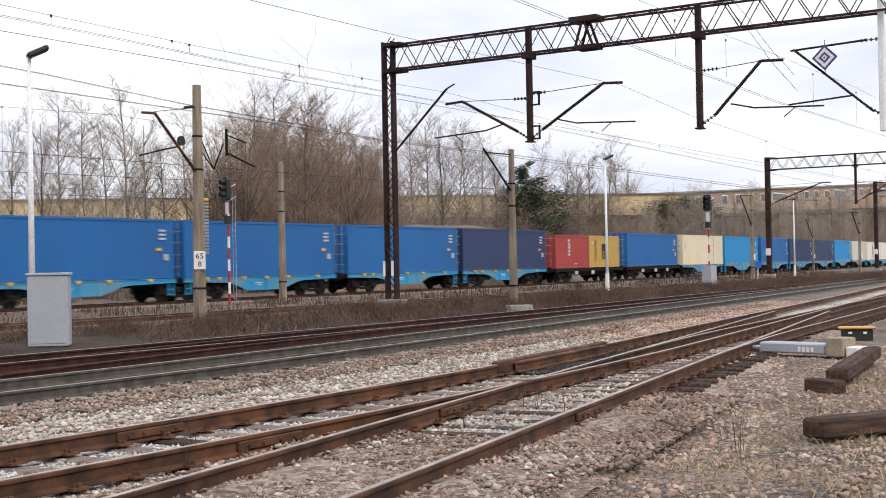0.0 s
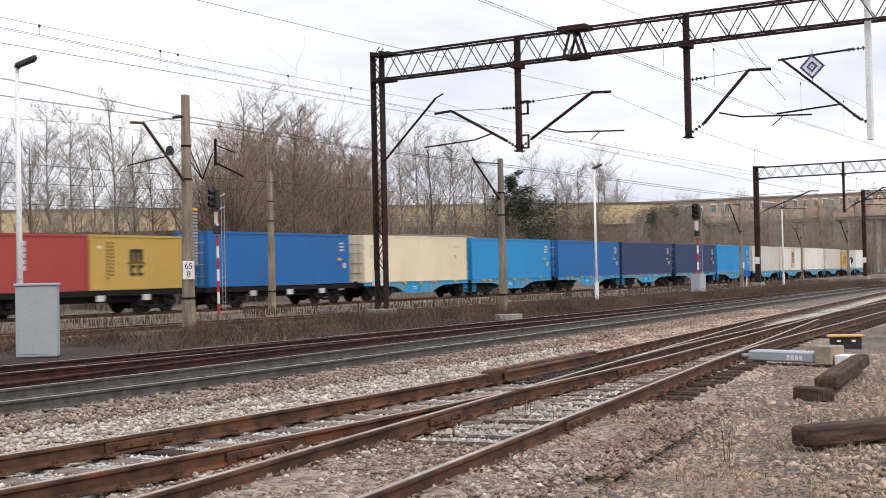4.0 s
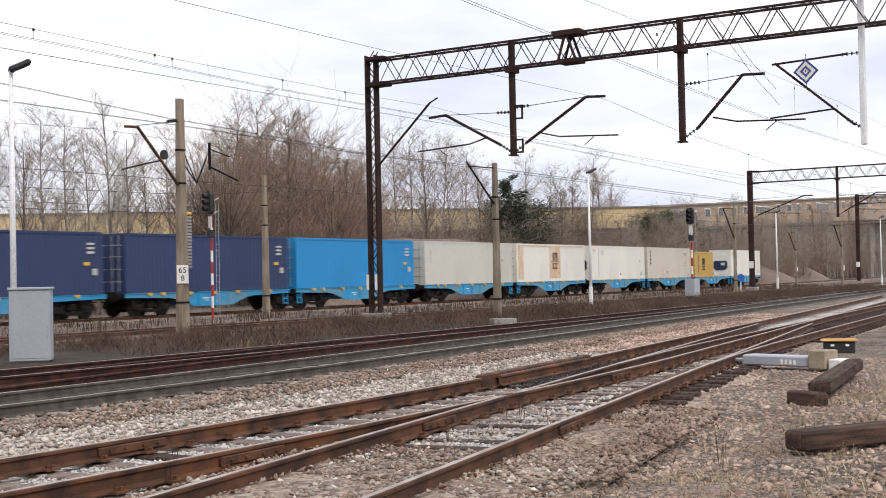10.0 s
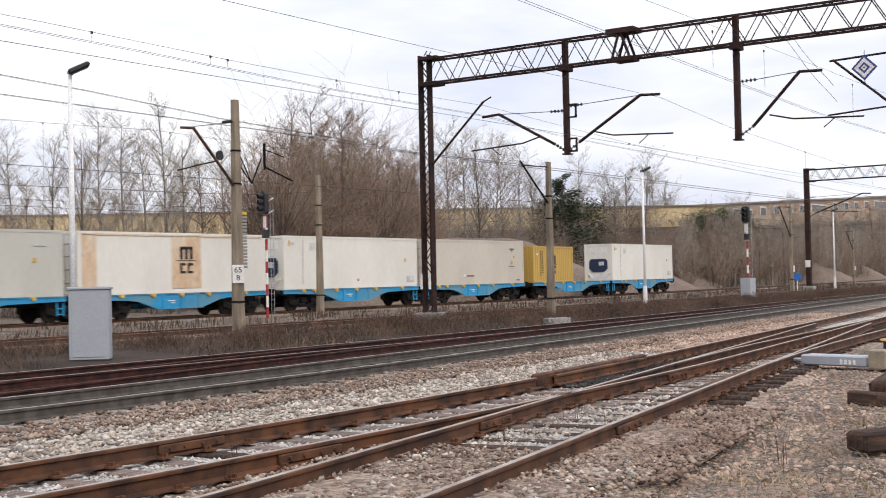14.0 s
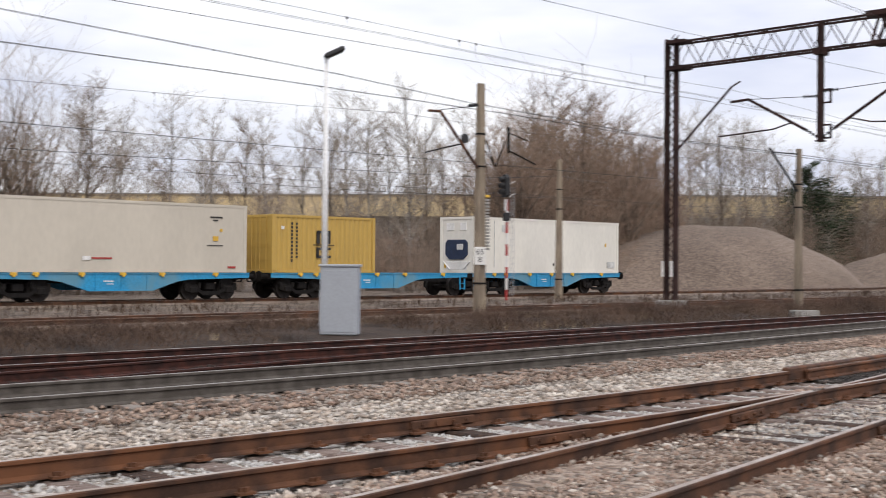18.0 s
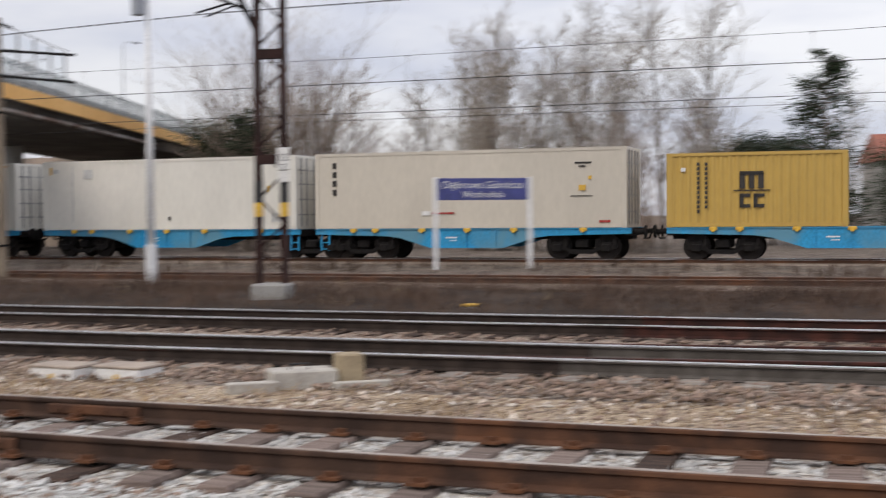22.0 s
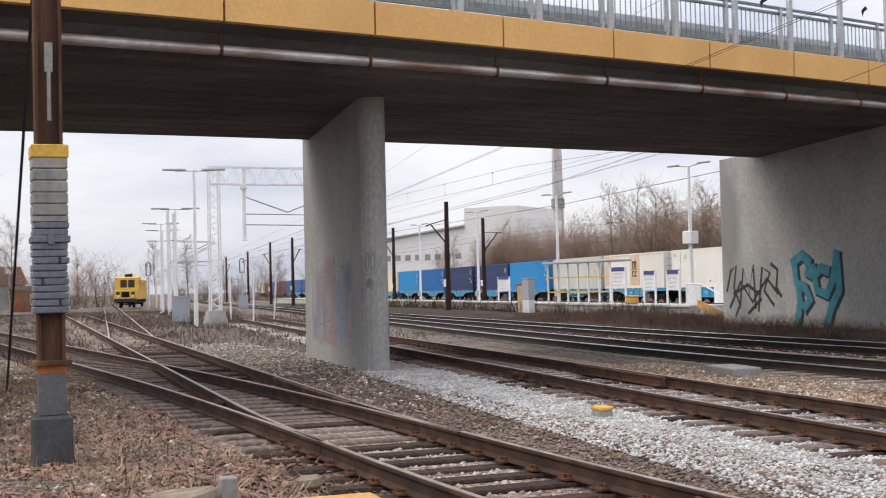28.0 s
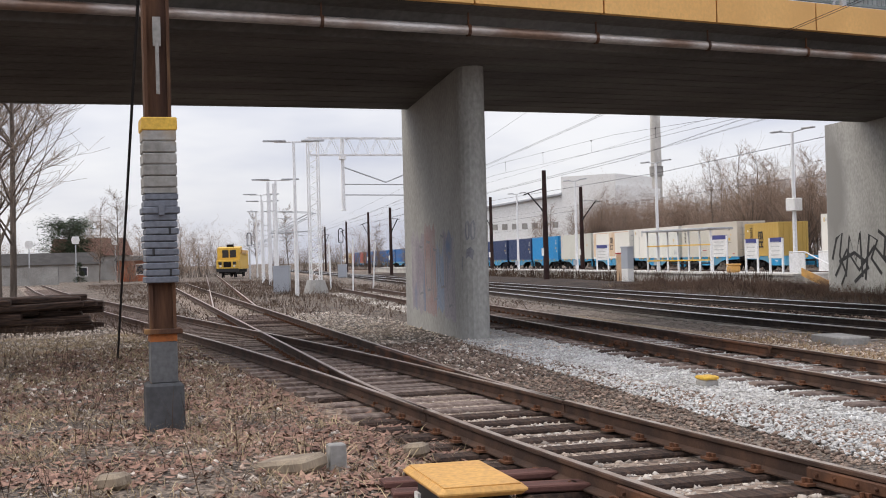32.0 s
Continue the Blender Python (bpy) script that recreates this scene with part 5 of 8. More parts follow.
for dy, r in ((0.0, 0.010), (0.12, 0.006)):
    run("carrier_wire", "stout carrier wire over the overgrown track", 32.2 + dy, FAR_TOP, r)
    run("carrier_wire", "stout carrier wire over the overgrown track", 32.2 + dy, FAR_LOW, r)
FAR_CON = ((108, 5.4), (41.5, 5.33), (-10, 5.25), (-60, 5.3))
run("contact_wire", "dark contact wire over the overgrown track", 32.2, FAR_CON, 0.011)
GREY_TOP = ((108, 8.2), (70, 7.9), (52, 8.4), (41.5, 8.4), (29, 8.4), (5, 8.2), (-20, 8.0), (-29, 7.9), (-45, 7.3), (-58, 6.9), (-90, 6.6))
GREY_LOW = ((108, 6.4), (62, 7.1), (44, 7.1), (37, 7.28), (32, 7.43), (24, 7.68), (5, 7.6), (-20, 6.6), (-40, 6.2), (-58, 6.1), (-90, 6.1))
run("carrier_wire", "carrier wire over the main track", 13.9, GREY_TOP, 0.005, 1.25)
run("contact_wire", "pair of wires over the main track", 14.5, GREY_LOW, 0.006, 1.25)
run("contact_wire", "pair of wires over the main track", 14.62, GREY_LOW, 0.006, 1.25)
droppers(14.2, GREY_TOP, GREY_LOW, (34, 38, 47, 53), 1.25)
MAIN_TOP = ((150, 7.6), (108, 8.3), (80, 8.2), (60, 8.7), (43, 9.1), (37, 8.9), (17, 8.4), (0, 7.95), (-18, 7.85), (-60, 8.3), (-110, 7.6))
MAIN_LOW = ((108, 5.5), (-110, 5.45))
run("carrier_wire", "carrier wire over the far main track", 46.4, MAIN_TOP, 0.009)
run("contact_wire", "contact wire over the far main track", 46.6, MAIN_LOW, 0.009)
droppers(46.5, MAIN_TOP, MAIN_LOW, [104 - 7.5 * i for i in range(28)])
wire("feeder_wire", "pale cable along the far poles", [(200, 62, 9.0), (83, 63.7, 8.4), (50.5, 42.6, 6.25), (44, 44, 5.95), (-30, 46, 5.6)], 0.012, 0.1)
wire("feeder_wire", "pale cable along the far poles", [(200, 62, 6.6), (83, 63.7, 6.4), (50.5, 42.6, 5.1), (31, 43.5, 4.95)], 0.01, 0.1)
# a thin slack pair on the gantry's far hanger
for x0, dz in ((0.0, 0.0), (0.35, 0.5)):
    tagged(part("slack_wire", Shape().path([(41.5 + x0, 15.2 - 0.25 * i, 10.3 - dz - 0.34 * i + 0.05 * math.sin(i)) for i in range(9)], 0.008, 5), WIRE), "thin slack wire hanging from the gantry", "overhead wire", "overhead wires")

# ---- the road bridge ----
def deck_x(y, off=0.0):
    return -21.9 + off - 0.278 * y


def deck_z(y):
    return 6.85 - (0.0004 if y < 42 else 0.00012) * (y - 42) ** 2


def along(section, y0, y1, step=4.0):
    """A section in (towards the railway's east, above the fascia's lower edge) carried along the deck."""
    n = max(1, int((y1 - y0) / step))
    fr = []
    for i in range(n + 1):
        y = y0 + (y1 - y0) * i / n
        fr.append(((deck_x(y), y, deck_z(y)), (1.0, 0.0)))
    return Shape().sweep(section, fr)


BR = thing("road_bridge", Matrix.Identity(4), "concrete road bridge with ochre edge beam on wall piers", "bridge")
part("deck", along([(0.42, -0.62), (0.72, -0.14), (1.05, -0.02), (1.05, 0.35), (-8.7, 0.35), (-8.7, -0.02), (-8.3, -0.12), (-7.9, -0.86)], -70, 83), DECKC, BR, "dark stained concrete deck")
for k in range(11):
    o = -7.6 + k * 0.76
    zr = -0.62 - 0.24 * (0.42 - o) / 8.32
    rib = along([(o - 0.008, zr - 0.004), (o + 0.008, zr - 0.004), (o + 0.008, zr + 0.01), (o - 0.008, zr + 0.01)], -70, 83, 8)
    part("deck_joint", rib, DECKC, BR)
y = -70.0
while y < 83:
    part("edge_panel", along([(1.06, -0.02), (1.24, -0.02), (1.24, 0.60), (1.0, 0.60), (1.0, 0.55), (1.06, 0.5)], y, min(83, y + 2.96), 3), OCHRE, BR)
    part("rear_panel", along([(-8.9, -0.02), (-8.72, -0.02), (-8.72, 0.6), (-8.9, 0.6)], y, min(83, y + 2.96), 3), OCHRE, BR)
    y += 3.0
pipe_pts = [(deck_x(y, 0.80), y, deck_z(y) - 0.44) for y in [-40 + 3 * i for i in range(38)]]
PIPE = mat("old_steel_drain_pipe", (0.56, 0.53, 0.51), 0.4, 0.5, other=(0.24, 0.16, 0.12), scale=1.2, fine=20, streak=(1, 0.3, 1))
part("drain_pipe", Shape().path(pipe_pts, 0.095, 12), PIPE, BR, "grey drain pipe with rusty clamps", smooth=True)
for p in pipe_pts[::1]:
    part("pipe_clamp", Shape().tube((p[0], p[1] - 0.03, p[2]), (p[0], p[1] + 0.03, p[2]), 0.12, n=10).box(p[0] - 0.012, p[0] + 0.012, p[1] - 0.015, p[1] + 0.015, p[2], p[2] + 0.45), RUST, BR)
# railing and glass screen
y = -40.0
RAILGRN = mat("grey_green_railing_paint", (0.20, 0.235, 0.235), 0.5, 0.2, scale=3, fine=20)
RAILPOST = Shape().box(-0.045, 0.045, -0.05, 0.05, 0, 1.15, 0.01).mesh("railing_post", GALV)
for rz in (0.62 + 1.12, 0.62 + 0.98, 0.62 + 0.14):
    part("hand_rail" if rz > 1.7 else "railing_bar", along([(0.66, rz), (0.74, rz), (0.74, rz + 0.06), (0.66, rz + 0.06)], -40, 83), RAILGRN, BR)
part("crash_rail", along([(0.10, 0.95), (0.16, 0.95), (0.20, 1.1), (0.16, 1.25), (0.10, 1.25)], -40, 83), GALV, BR, "grey steel crash barrier")
while y < 82:
    part("railing_post", RAILPOST, GALV, BR, "", pose(deck_x(y, 0.7), y, deck_z(y) + 0.6))
    y += 2.0
bars = Shape()
y = -4.0
while y < 83:
    bars.box(deck_x(y, 0.7) - 0.009, deck_x(y, 0.7) + 0.009, y - 0.009, y + 0.009, deck_z(y) + 0.75, deck_z(y) + 1.62)
    y += 0.16
tagged(part("baluster", bars, RAILGRN, BR), kind="stuff")
GLASS = bpy.data.materials.new("clear_noise_screen")
GLASS.use_nodes = True
gb = GLASS.node_tree.nodes["Principled BSDF"]
gb.inputs["Base Color"].default_value = (0.93, 0.96, 0.97, 1)
gb.inputs["Roughness"].default_value = 0.05
gb.inputs["Transmission Weight"].default_value = 1.0
gb.inputs["IOR"].default_value = 1.02
y = -16.0
while y < 56:
    part("screen_post", Shape().box(-0.06, 0.06, -0.06, 0.06, 0, 2.35, 0.01), GALV, BR, "grey steel screen post", pose(deck_x(y, 1.1), y, deck_z(y) + 0.58))
    if y + 2 < 56:
        g = part("screen_pane", Shape().add([(deck_x(y + 0.07, 1.1), y + 0.07, deck_z(y) + 0.7), (deck_x(y + 1.93, 1.1), y + 1.93, deck_z(y + 2) + 0.7), (deck_x(y + 1.93, 1.1), y + 1.93, deck_z(y + 2) + 2.85), (deck_x(y + 0.07, 1.1), y + 0.07, deck_z(y) + 2.85)], [(0, 1, 2, 3)]), GLASS, BR, "clear screen pane")
        g.visible_shadow = False
        part("bird_sticker", Shape().add([(0, 0, 0), (0.05, 0.1, 0.12), (0.0, 0.22, 0.05), (0, 0.1, -0.02), (0, 0.04, -0.16)], [(0, 3, 1), (3, 2, 1), (0, 4, 3)]), BLACK, BR, "black bird-shaped sticker", pose(deck_x(y + 1, 1.13), y + 0.9, deck_z(y) + 1.95 + 0.2 * ((int(y) % 3) - 1)))
    y += 2.0
# street lamps on the bridge
for y, h in ((54.5, 9.0), (90, 9.2)):
    o = thing("street_lamp", pose(deck_x(y, -7.6), y, deck_z(y) + 0.34 if y < 80 else 6.3, 0, 0, 90), "slim galvanised street lamp on the bridge", "street lamp", "lamps on the bridge")
    part("post", Shape().tube((0, 0, 0), (0, 0, h), 0.09, 0.05), GALV, o)
    part("arm", Shape().path([(0, 0, h), (0.5, 0, h + 0.4), (1.8, 0, h + 0.5)], 0.035), GALV, o)
    part("lamp_head", Shape().box(1.7, 2.4, -0.12, 0.12, h + 0.44, h + 0.54, 0.02), BLACK, o)

PIER = mat("grey_pier_concrete", (0.41, 0.405, 0.38), 0.88, other=(0.29, 0.285, 0.265), scale=0.6, fine=14, bump=0.004, streak=(1, 1, 0.6), stain=(0.23, 0.225, 0.21), mixed=1.0)


def pier_shape(L, w, h):
    """A wall with round ends, from x = -L to 0."""
    out = []
    r = w / 2
    for i in range(9):
        a = -math.pi / 2 + math.pi * i / 8
        out.append((-r + r * math.cos(a), r * math.sin(a)))
    for i in range(9):
        a = math.pi / 2 + math.pi * i / 8
        out.append((-L + r + r * math.cos(a), r * math.sin(a)))
    n = len(out)
    return Shape().add([(x, y, -0.3) for x, y in out] + [(x, y, h) for x, y in out], [(i, (i + 1) % n, n + (i + 1) % n, n + i) for i in range(n)] + [tuple(range(n, 2 * n))])


PIERS = []
for x, y, L, w, ang in ((-26.1, 9.02, 7.5, 0.60, -6.0), (-42.6, 39.6, 1.3, 0.9, -10), (-29.3, 26.35, 10.95, 0.62, -6), (-34.58, 44.86, 9.0, 0.62, 4), (-45.5, 64.0, 9.0, 0.9, -6), (-19.0, -10.5, 9.2, 1.1, -4)):
    h = deck_z(y) - 0.66
    p = part("pier", pier_shape(L, w, h), PIER, BR, "smooth grey concrete wall pier", pose(x, y, 0, 0, 0, ang))
    PIERS.append((p, L, w))
for q in (0.9, 3.2, 5.5):
    part("pier_lamp", Shape().box(-q - 1.4, -q, -0.45, -0.33, 5.55, 5.75, 0.02), GALV, PIERS[3][0], "long grey light box")
# far abutment and embankment
EARTH = mat("bare_brown_embankment", (0.21, 0.16, 0.12), 0.95, other=(0.13, 0.10, 0.075), scale=0.4, fine=6, bump=0.08)
part("abutment", Shape().box(-50, -40, 82.3, 84, -0.5, 7.0), EARTH, BR, "brown weathered abutment wall")
emb = Shape().add([(-38, 76, -0.1), (-38, 260, -0.1), (-44, 84, 6.4), (-46, 260, 6.4), (-60, 84, 6.4), (-60, 260, 6.4), (-66, 76, -0.1), (-66, 260, -0.1), (-50, 74, -0.1)], [(0, 1, 3, 2), (2, 3, 5, 4), (4, 5, 7, 6), (0, 2, 8), (2, 4, 8), (4, 6, 8)])
tagged(part("embankment", emb, EARTH), "brown earth embankment of the bridge road", "embankment", kind="structure")

# writing sprayed on the piers: broad strokes a few millimetres proud
TEAL = mat("teal_spray_paint", (0.05, 0.27, 0.33), 0.75, other=(0.03, 0.19, 0.26), scale=3, fine=25)
SPRAYW = mat("flaking_white_paint", (0.86, 0.85, 0.82), 0.8, other=(0.74, 0.71, 0.67), scale=1.6, fine=14)
SPRAYK = mat("black_spray_paint", (0.05, 0.05, 0.05), 0.8, scale=3, fine=25)


def stroke(s, pts, w, y):
    """One connected ribbon along the points, mitred at the bends."""
    v, n = [], len(pts)
    for i, (x, z) in enumerate(pts):
        x0, z0 = pts[max(i - 1, 0)]
        x1, z1 = pts[min(i + 1, n - 1)]
        L = math.hypot(x1 - x0, z1 - z0) or 1
        dx, dz = (x1 - x0) / L, (z1 - z0) / L
        e = -0.3 * w if i == 0 else 0.3 * w if i == n - 1 else 0.0
        v += [(x + dz * w / 2 + dx * e, y, z - dx * w / 2 + dz * e), (x - dz * w / 2 + dx * e, y, z + dx * w / 2 + dz * e)]
    s.add(v, [(2 * i, 2 * i + 2, 2 * i + 3, 2 * i + 1) for i in range(n - 1)])


def spray(pier, material, label, lines, w, y):
    for k, l in enumerate(lines):
        s = Shape()
        stroke(s, l, w, y - 0.001 * k)
        part("graffiti", s, material, pier, label)


p2, p3, p1 = PIERS[2][0], PIERS[3][0], PIERS[0][0]
TEALS = [[(-5.95, 2.2), (-5.4, 2.45), (-4.95, 2.2)], [(-5.85, 2.2), (-5.75, 1.55), (-5.2, 1.35), (-4.95, 1.0), (-5.3, 0.75)], [(-5.65, 1.5), (-5.55, 0.9), (-5.75, 0.25)], [(-4.75, 2.05), (-4.55, 1.3), (-4.0, 1.15), (-3.6, 1.7), (-3.4, 2.45)], [(-3.4, 2.4), (-3.3, 1.3), (-3.75, 0.8), (-4.05, 0.2)], [(-5.1, 1.9), (-4.7, 1.75), (-4.3, 2.0), (-3.9, 1.9)]]
spray(p2, SPRAYK, "dark sprayed shadow", [[(a + 0.1, b - 0.06) for a, b in l] for l in TEALS], 0.42, -0.312)
spray(p2, TEAL, "teal sprayed lettering", TEALS, 0.33, -0.32)
spray(p2, SPRAYK, "black sprayed lettering", [[(-10.4, 1.3), (-10.1, 2.0), (-9.7, 2.2), (-9.9, 1.4), (-9.5, 0.8), (-9.8, 0.4)], [(-9.5, 0.7), (-9.2, 2.1), (-8.8, 1.2), (-8.5, 2.2), (-8.4, 0.7)], [(-9.9, 1.2), (-8.9, 1.5), (-8.2, 1.2)], [(-8.2, 0.6), (-7.9, 2.1), (-7.4, 1.9), (-7.8, 1.3), (-7.2, 0.8)], [(-7.3, 2.2), (-6.9, 2.0), (-7.0, 1.4), (-6.7, 1.1)], [(-10.2, 0.7), (-9.4, 1.6), (-8.6, 0.9), (-7.6, 1.7), (-6.9, 1.2)], [(-8.9, 0.5), (-8.0, 1.0)]], 0.13, -0.314)
# broad white letters on the third pier
for x0, rows in ((-8.35, [[(0.0, 2.35), (2.35, 2.35)], [(1.2, 2.3), (1.2, 0.35)]]), (-5.75, [[(2.1, 2.3), (0.45, 2.3)], [(0.45, 2.3), (0.45, 0.45)], [(0.45, 0.45), (2.0, 0.45)], [(2.0, 0.45), (2.0, 1.3)], [(2.0, 1.3), (1.3, 1.3)]]), (-3.3, [[(0.3, 2.35), (0.3, 0.35)], [(0.3, 2.35), (2.3, 2.35)], [(0.3, 1.45), (1.8, 1.45)]])):
    spray(p3, SPRAYW, "broad flaking white lettering", [[(x0 + a, b) for a, b in r] for r in rows], 0.78, -0.316)
spray(p3, SPRAYK, "thin dark outline", [[(-5.1, 1.5), (-4.2, 1.62)], [(-4.9, 1.0), (-4.4, 1.0)], [(-2.3, 1.0), (-1.5, 1.15)], [(-2.2, 1.75), (-1.4, 1.8)], [(-8.3, 1.95), (-7.8, 1.9)], [(-5.85, 0.4), (-5.9, 2.6)], [(-3.35, 0.4), (-3.3, 2.6)]], 0.07, -0.321)
# faded paint on the first pier: one worn patch with wavy edges
SPRAYP = mat("faded_violet_spray_paint", (0.36, 0.35, 0.34), 0.85, other=(0.25, 0.215, 0.26), scale=1.5, fine=16, stain=(0.15, 0.20, 0.30), mixed=0.8)
PATCHES = ((SPRAYP, -6.2, -4.3, 0.4, 2.3), (mat("faded_blue_spray_paint", (0.20, 0.27, 0.40), 0.85, other=(0.33, 0.34, 0.37), scale=2.2, fine=16, mixed=0.9), -3.3, -1.9, 0.5, 1.9), (mat("faded_brown_red_spray_paint", (0.33, 0.20, 0.19), 0.85, other=(0.34, 0.31, 0.30), scale=2.0, fine=16, mixed=0.9), -4.4, -3.0, 0.35, 2.45), (SPRAYP, -2.1, -0.9, 0.3, 2.2))
for k, (m, xa, xb, za, zb) in enumerate(PATCHES):
    n = 16
    xs = [xa + (xb - xa) * i / n for i in range(n + 1)]
    edge = [0.3 * noise.noise(Vector((x * 2.3, k * 3.7, 1.0))) + 0.12 * noise.noise(Vector((x * 7.0, k, 4.0))) for x in xs]
    part("graffiti", Shape().add([(x, -0.304 - 0.001 * k, za + 0.7 * e) for x, e in zip(xs, edge)] + [(x, -0.304 - 0.001 * k, zb + 1.4 * e) for x, e in zip(xs, edge)], [(i, i + 1, n + 2 + i, n + 1 + i) for i in range(n)]), m, p1, "faded spray paint")


SPRAYG = mat("faded_grey_spray_paint", (0.19, 0.19, 0.215), 0.85, other=(0.26, 0.26, 0.27), scale=3, fine=25)


def scrawl(pts, w, material=SPRAYG, wrap=False):
    s = Shape()
    r = 0.304
    if wrap:
        v = []
        for a, z in pts:
            v += [(-0.3 + r * math.cos(a), r * math.sin(a), z - w / 2), (-0.3 + r * math.cos(a + 0.12), r * math.sin(a + 0.12), z + w / 2)]
        s.add(v, [(2 * i, 2 * i + 1, 2 * i + 3, 2 * i + 2) for i in range(len(pts) - 1)])
    else:
        stroke(s, pts, w, -0.309)
    part("graffiti", s, material, p1, "thin grey scrawl")


for c, rx, zc in ((-3.9, 0.35, 1.5), (-3.1, 0.3, 1.3), (-2.2, 0.35, 1.6), (-4.9, 0.4, 1.4), (-1.4, 0.3, 1.2)):
    scrawl([(c + rx * math.cos(0.7 * k), zc + 0.7 * math.sin(0.7 * k) + 0.15 * math.sin(2.1 * k)) for k in range(10)], 0.06)
for a0 in (-0.75, -0.35):
    scrawl([(a0 + 0.14 * math.cos(0.63 * k), 2.25 + 0.2 * math.sin(0.63 * k)) for k in range(11)], 0.035, wrap=True)
scrawl([(-0.9, 1.75), (-0.6, 1.8), (-0.35, 1.72)], 0.2, wrap=True)
scrawl([(-1.35, 1.55), (-1.2, 1.55)], 0.3, wrap=True)


# ---- the station west of the bridge ----
PLAT = mat("pale_platform_concrete", (0.56, 0.54, 0.50), 0.9, other=(0.42, 0.40, 0.37), scale=0.5, fine=10, streak=(1, 1, 0.5))


def plat_line(x):
    return 28.4 + bend(x)


def plat(x, off=0.0):
    return (x, plat_line(x) + off)


tagged(part("platform", Shape().sweep([(-0.0, -0.2), (-0.0, 0.48), (-0.12, 0.5), (-0.12, 0.58), (2.2, 0.58), (2.2, -0.2)], frames_along(plat_line, -190, -50, 5, 0.0, 0.0)), PLAT), "long pale concrete platform", "platform", kind="structure")


def platform_lamp(x, h=6.55):
    o = thing("platform_lamp", pose(*plat(x, 1.0), 0.55, 0, 0, 12), "tall white platform lamp with two heads", "street lamp", "platform lamps")
    part("post", Shape().tube((0, 0, 0), (0, 0, h), 0.11, 0.07, 10), WHITESTEEL, o)
    part("arms", Shape().tube((-1.0, 0, h + 0.12), (0, 0, h), 0.03).tube((1.0, 0, h + 0.12), (0, 0, h), 0.03), GALV, o)
    for s in (-1, 1):
        part("lamp_head", Shape().box(s * 1.0 - 0.35, s * 1.0 + 0.35, -0.12, 0.12, h + 0.08, h + 0.16, 0.02), GALV, o)
    part("switch_box", Shape().box(-0.12, 0.12, -0.25, -0.1, 0.4, 0.8), CABGREY, o)
    if x > -60:
        part("clock_box", Shape().box(-0.3, 0.3, -0.25, 0.25, 2.9, 3.5, 0.03), WHITE, o)
    return o


for x in (-51.8, -69.7, -86.5, -104, -122):
    platform_lamp(x)


def info_board(x, h=2.3, w=1.0, blue=True, off=0.6):
    h *= 0.66
    o = thing("information_board", pose(*plat(x, off), 0.58, 0, 0, 8), "white notice board with blue head on posts", "notice board", "platform boards")
    for s in (-1, 1):
        part("post", Shape().box(s * w / 2 - 0.04, s * w / 2 + 0.04, -0.04, 0.04, 0, h), WHITESTEEL, o)
    part("board", Shape().box(-w / 2, w / 2, -0.03, 0.03, h * 0.42, h - 0.2), WHITE, o)
    part("head_panel", Shape().box(-w / 2, w / 2, -0.035, 0.035, h - 0.2, h + 0.02), SIGNBLUE if blue else WHITE, o, "dark blue head panel")
    for k in range(4):
        part("text_bar", Shape().box(-w * 0.35, w * 0.3, -0.04, -0.03, h * 0.5 + 0.2 * k, h * 0.5 + 0.05 + 0.2 * k), MARKS, o)


for x, h, w in ((-53.0, 2.5, 0.9), (-55.7, 2.5, 0.9), (-59.6, 2.9, 1.2), (-79.3, 2.6, 1.4)):
    info_board(x, h, w)
sh = thing("platform_shelter", pose(*plat(-65.3, 1.0), 0.58, 0, 0, 8), "glazed platform shelter with pale frame", "shelter")
for k in range(7):
    part("post", Shape().box(-3.0 + k - 0.04, -3.0 + k + 0.04, -0.55, -0.47, 0, 2.3), WHITESTEEL, sh)
part("roof", Shape().box(-3.2, 3.2, -0.8, 0.9, 2.3, 2.42, 0.02), GALV, sh)
part("rail_bar", Shape().box(-3.0, 3.0, -0.56, -0.5, 1.45, 1.52).box(-3.0, 3.0, -0.56, -0.5, 0.6, 0.68), YELLOW, sh)
part("bench", Shape().box(-1.6, 1.8, 0.1, 0.5, 0.42, 0.5), BLACK, sh)
for k in range(6):
    g = part("pane", Shape().box(-3.0 + k + 0.05, -2.05 + k, -0.53, -0.52, 0.7, 2.2), GLASS, sh)
    g.visible_shadow = False
st = thing("platform_stair", pose(*plat(-49.3, 0.9), 0, 0, 0, 8), "short stair with white railing and yellow edge", "stair")
for k in range(4):
    part("tread", Shape().box(k * 0.3, k * 0.3 + 0.32, -0.9, 0.9, 0, 0.58 - 0.145 * k, 0.01), PLAT, st)
for y in (-0.85, 0.85):
    part("railing", Shape().tube((-1.0, y, 1.55), (0.0, y, 1.55), 0.03).tube((0, y, 1.55), (1.6, y, 0.95), 0.03).tube((0, y, 0.55), (0, y, 1.55), 0.03).tube((1.5, y, 0), (1.5, y, 1.0), 0.03).box(-1.0, 0.0, y - 0.015, y + 0.015, 0.65, 1.5), WHITESTEEL, st)
part("side_panel", Shape().prism([(-0.1, 0.5), (1.7, -0.1), (1.7, 0.25), (-0.1, 0.85)], -0.98, -0.93), ORANGE, st, "orange-yellow stair side")
grit = thing("grit_bin", pose(*plat(-57.5, 0.4), 0.58), "yellow grit bin on the platform", "bin")
part("tub", Shape().box(-0.3, 0.3, -0.25, 0.25, 0, 0.36, 0.06), ORANGE, grit)
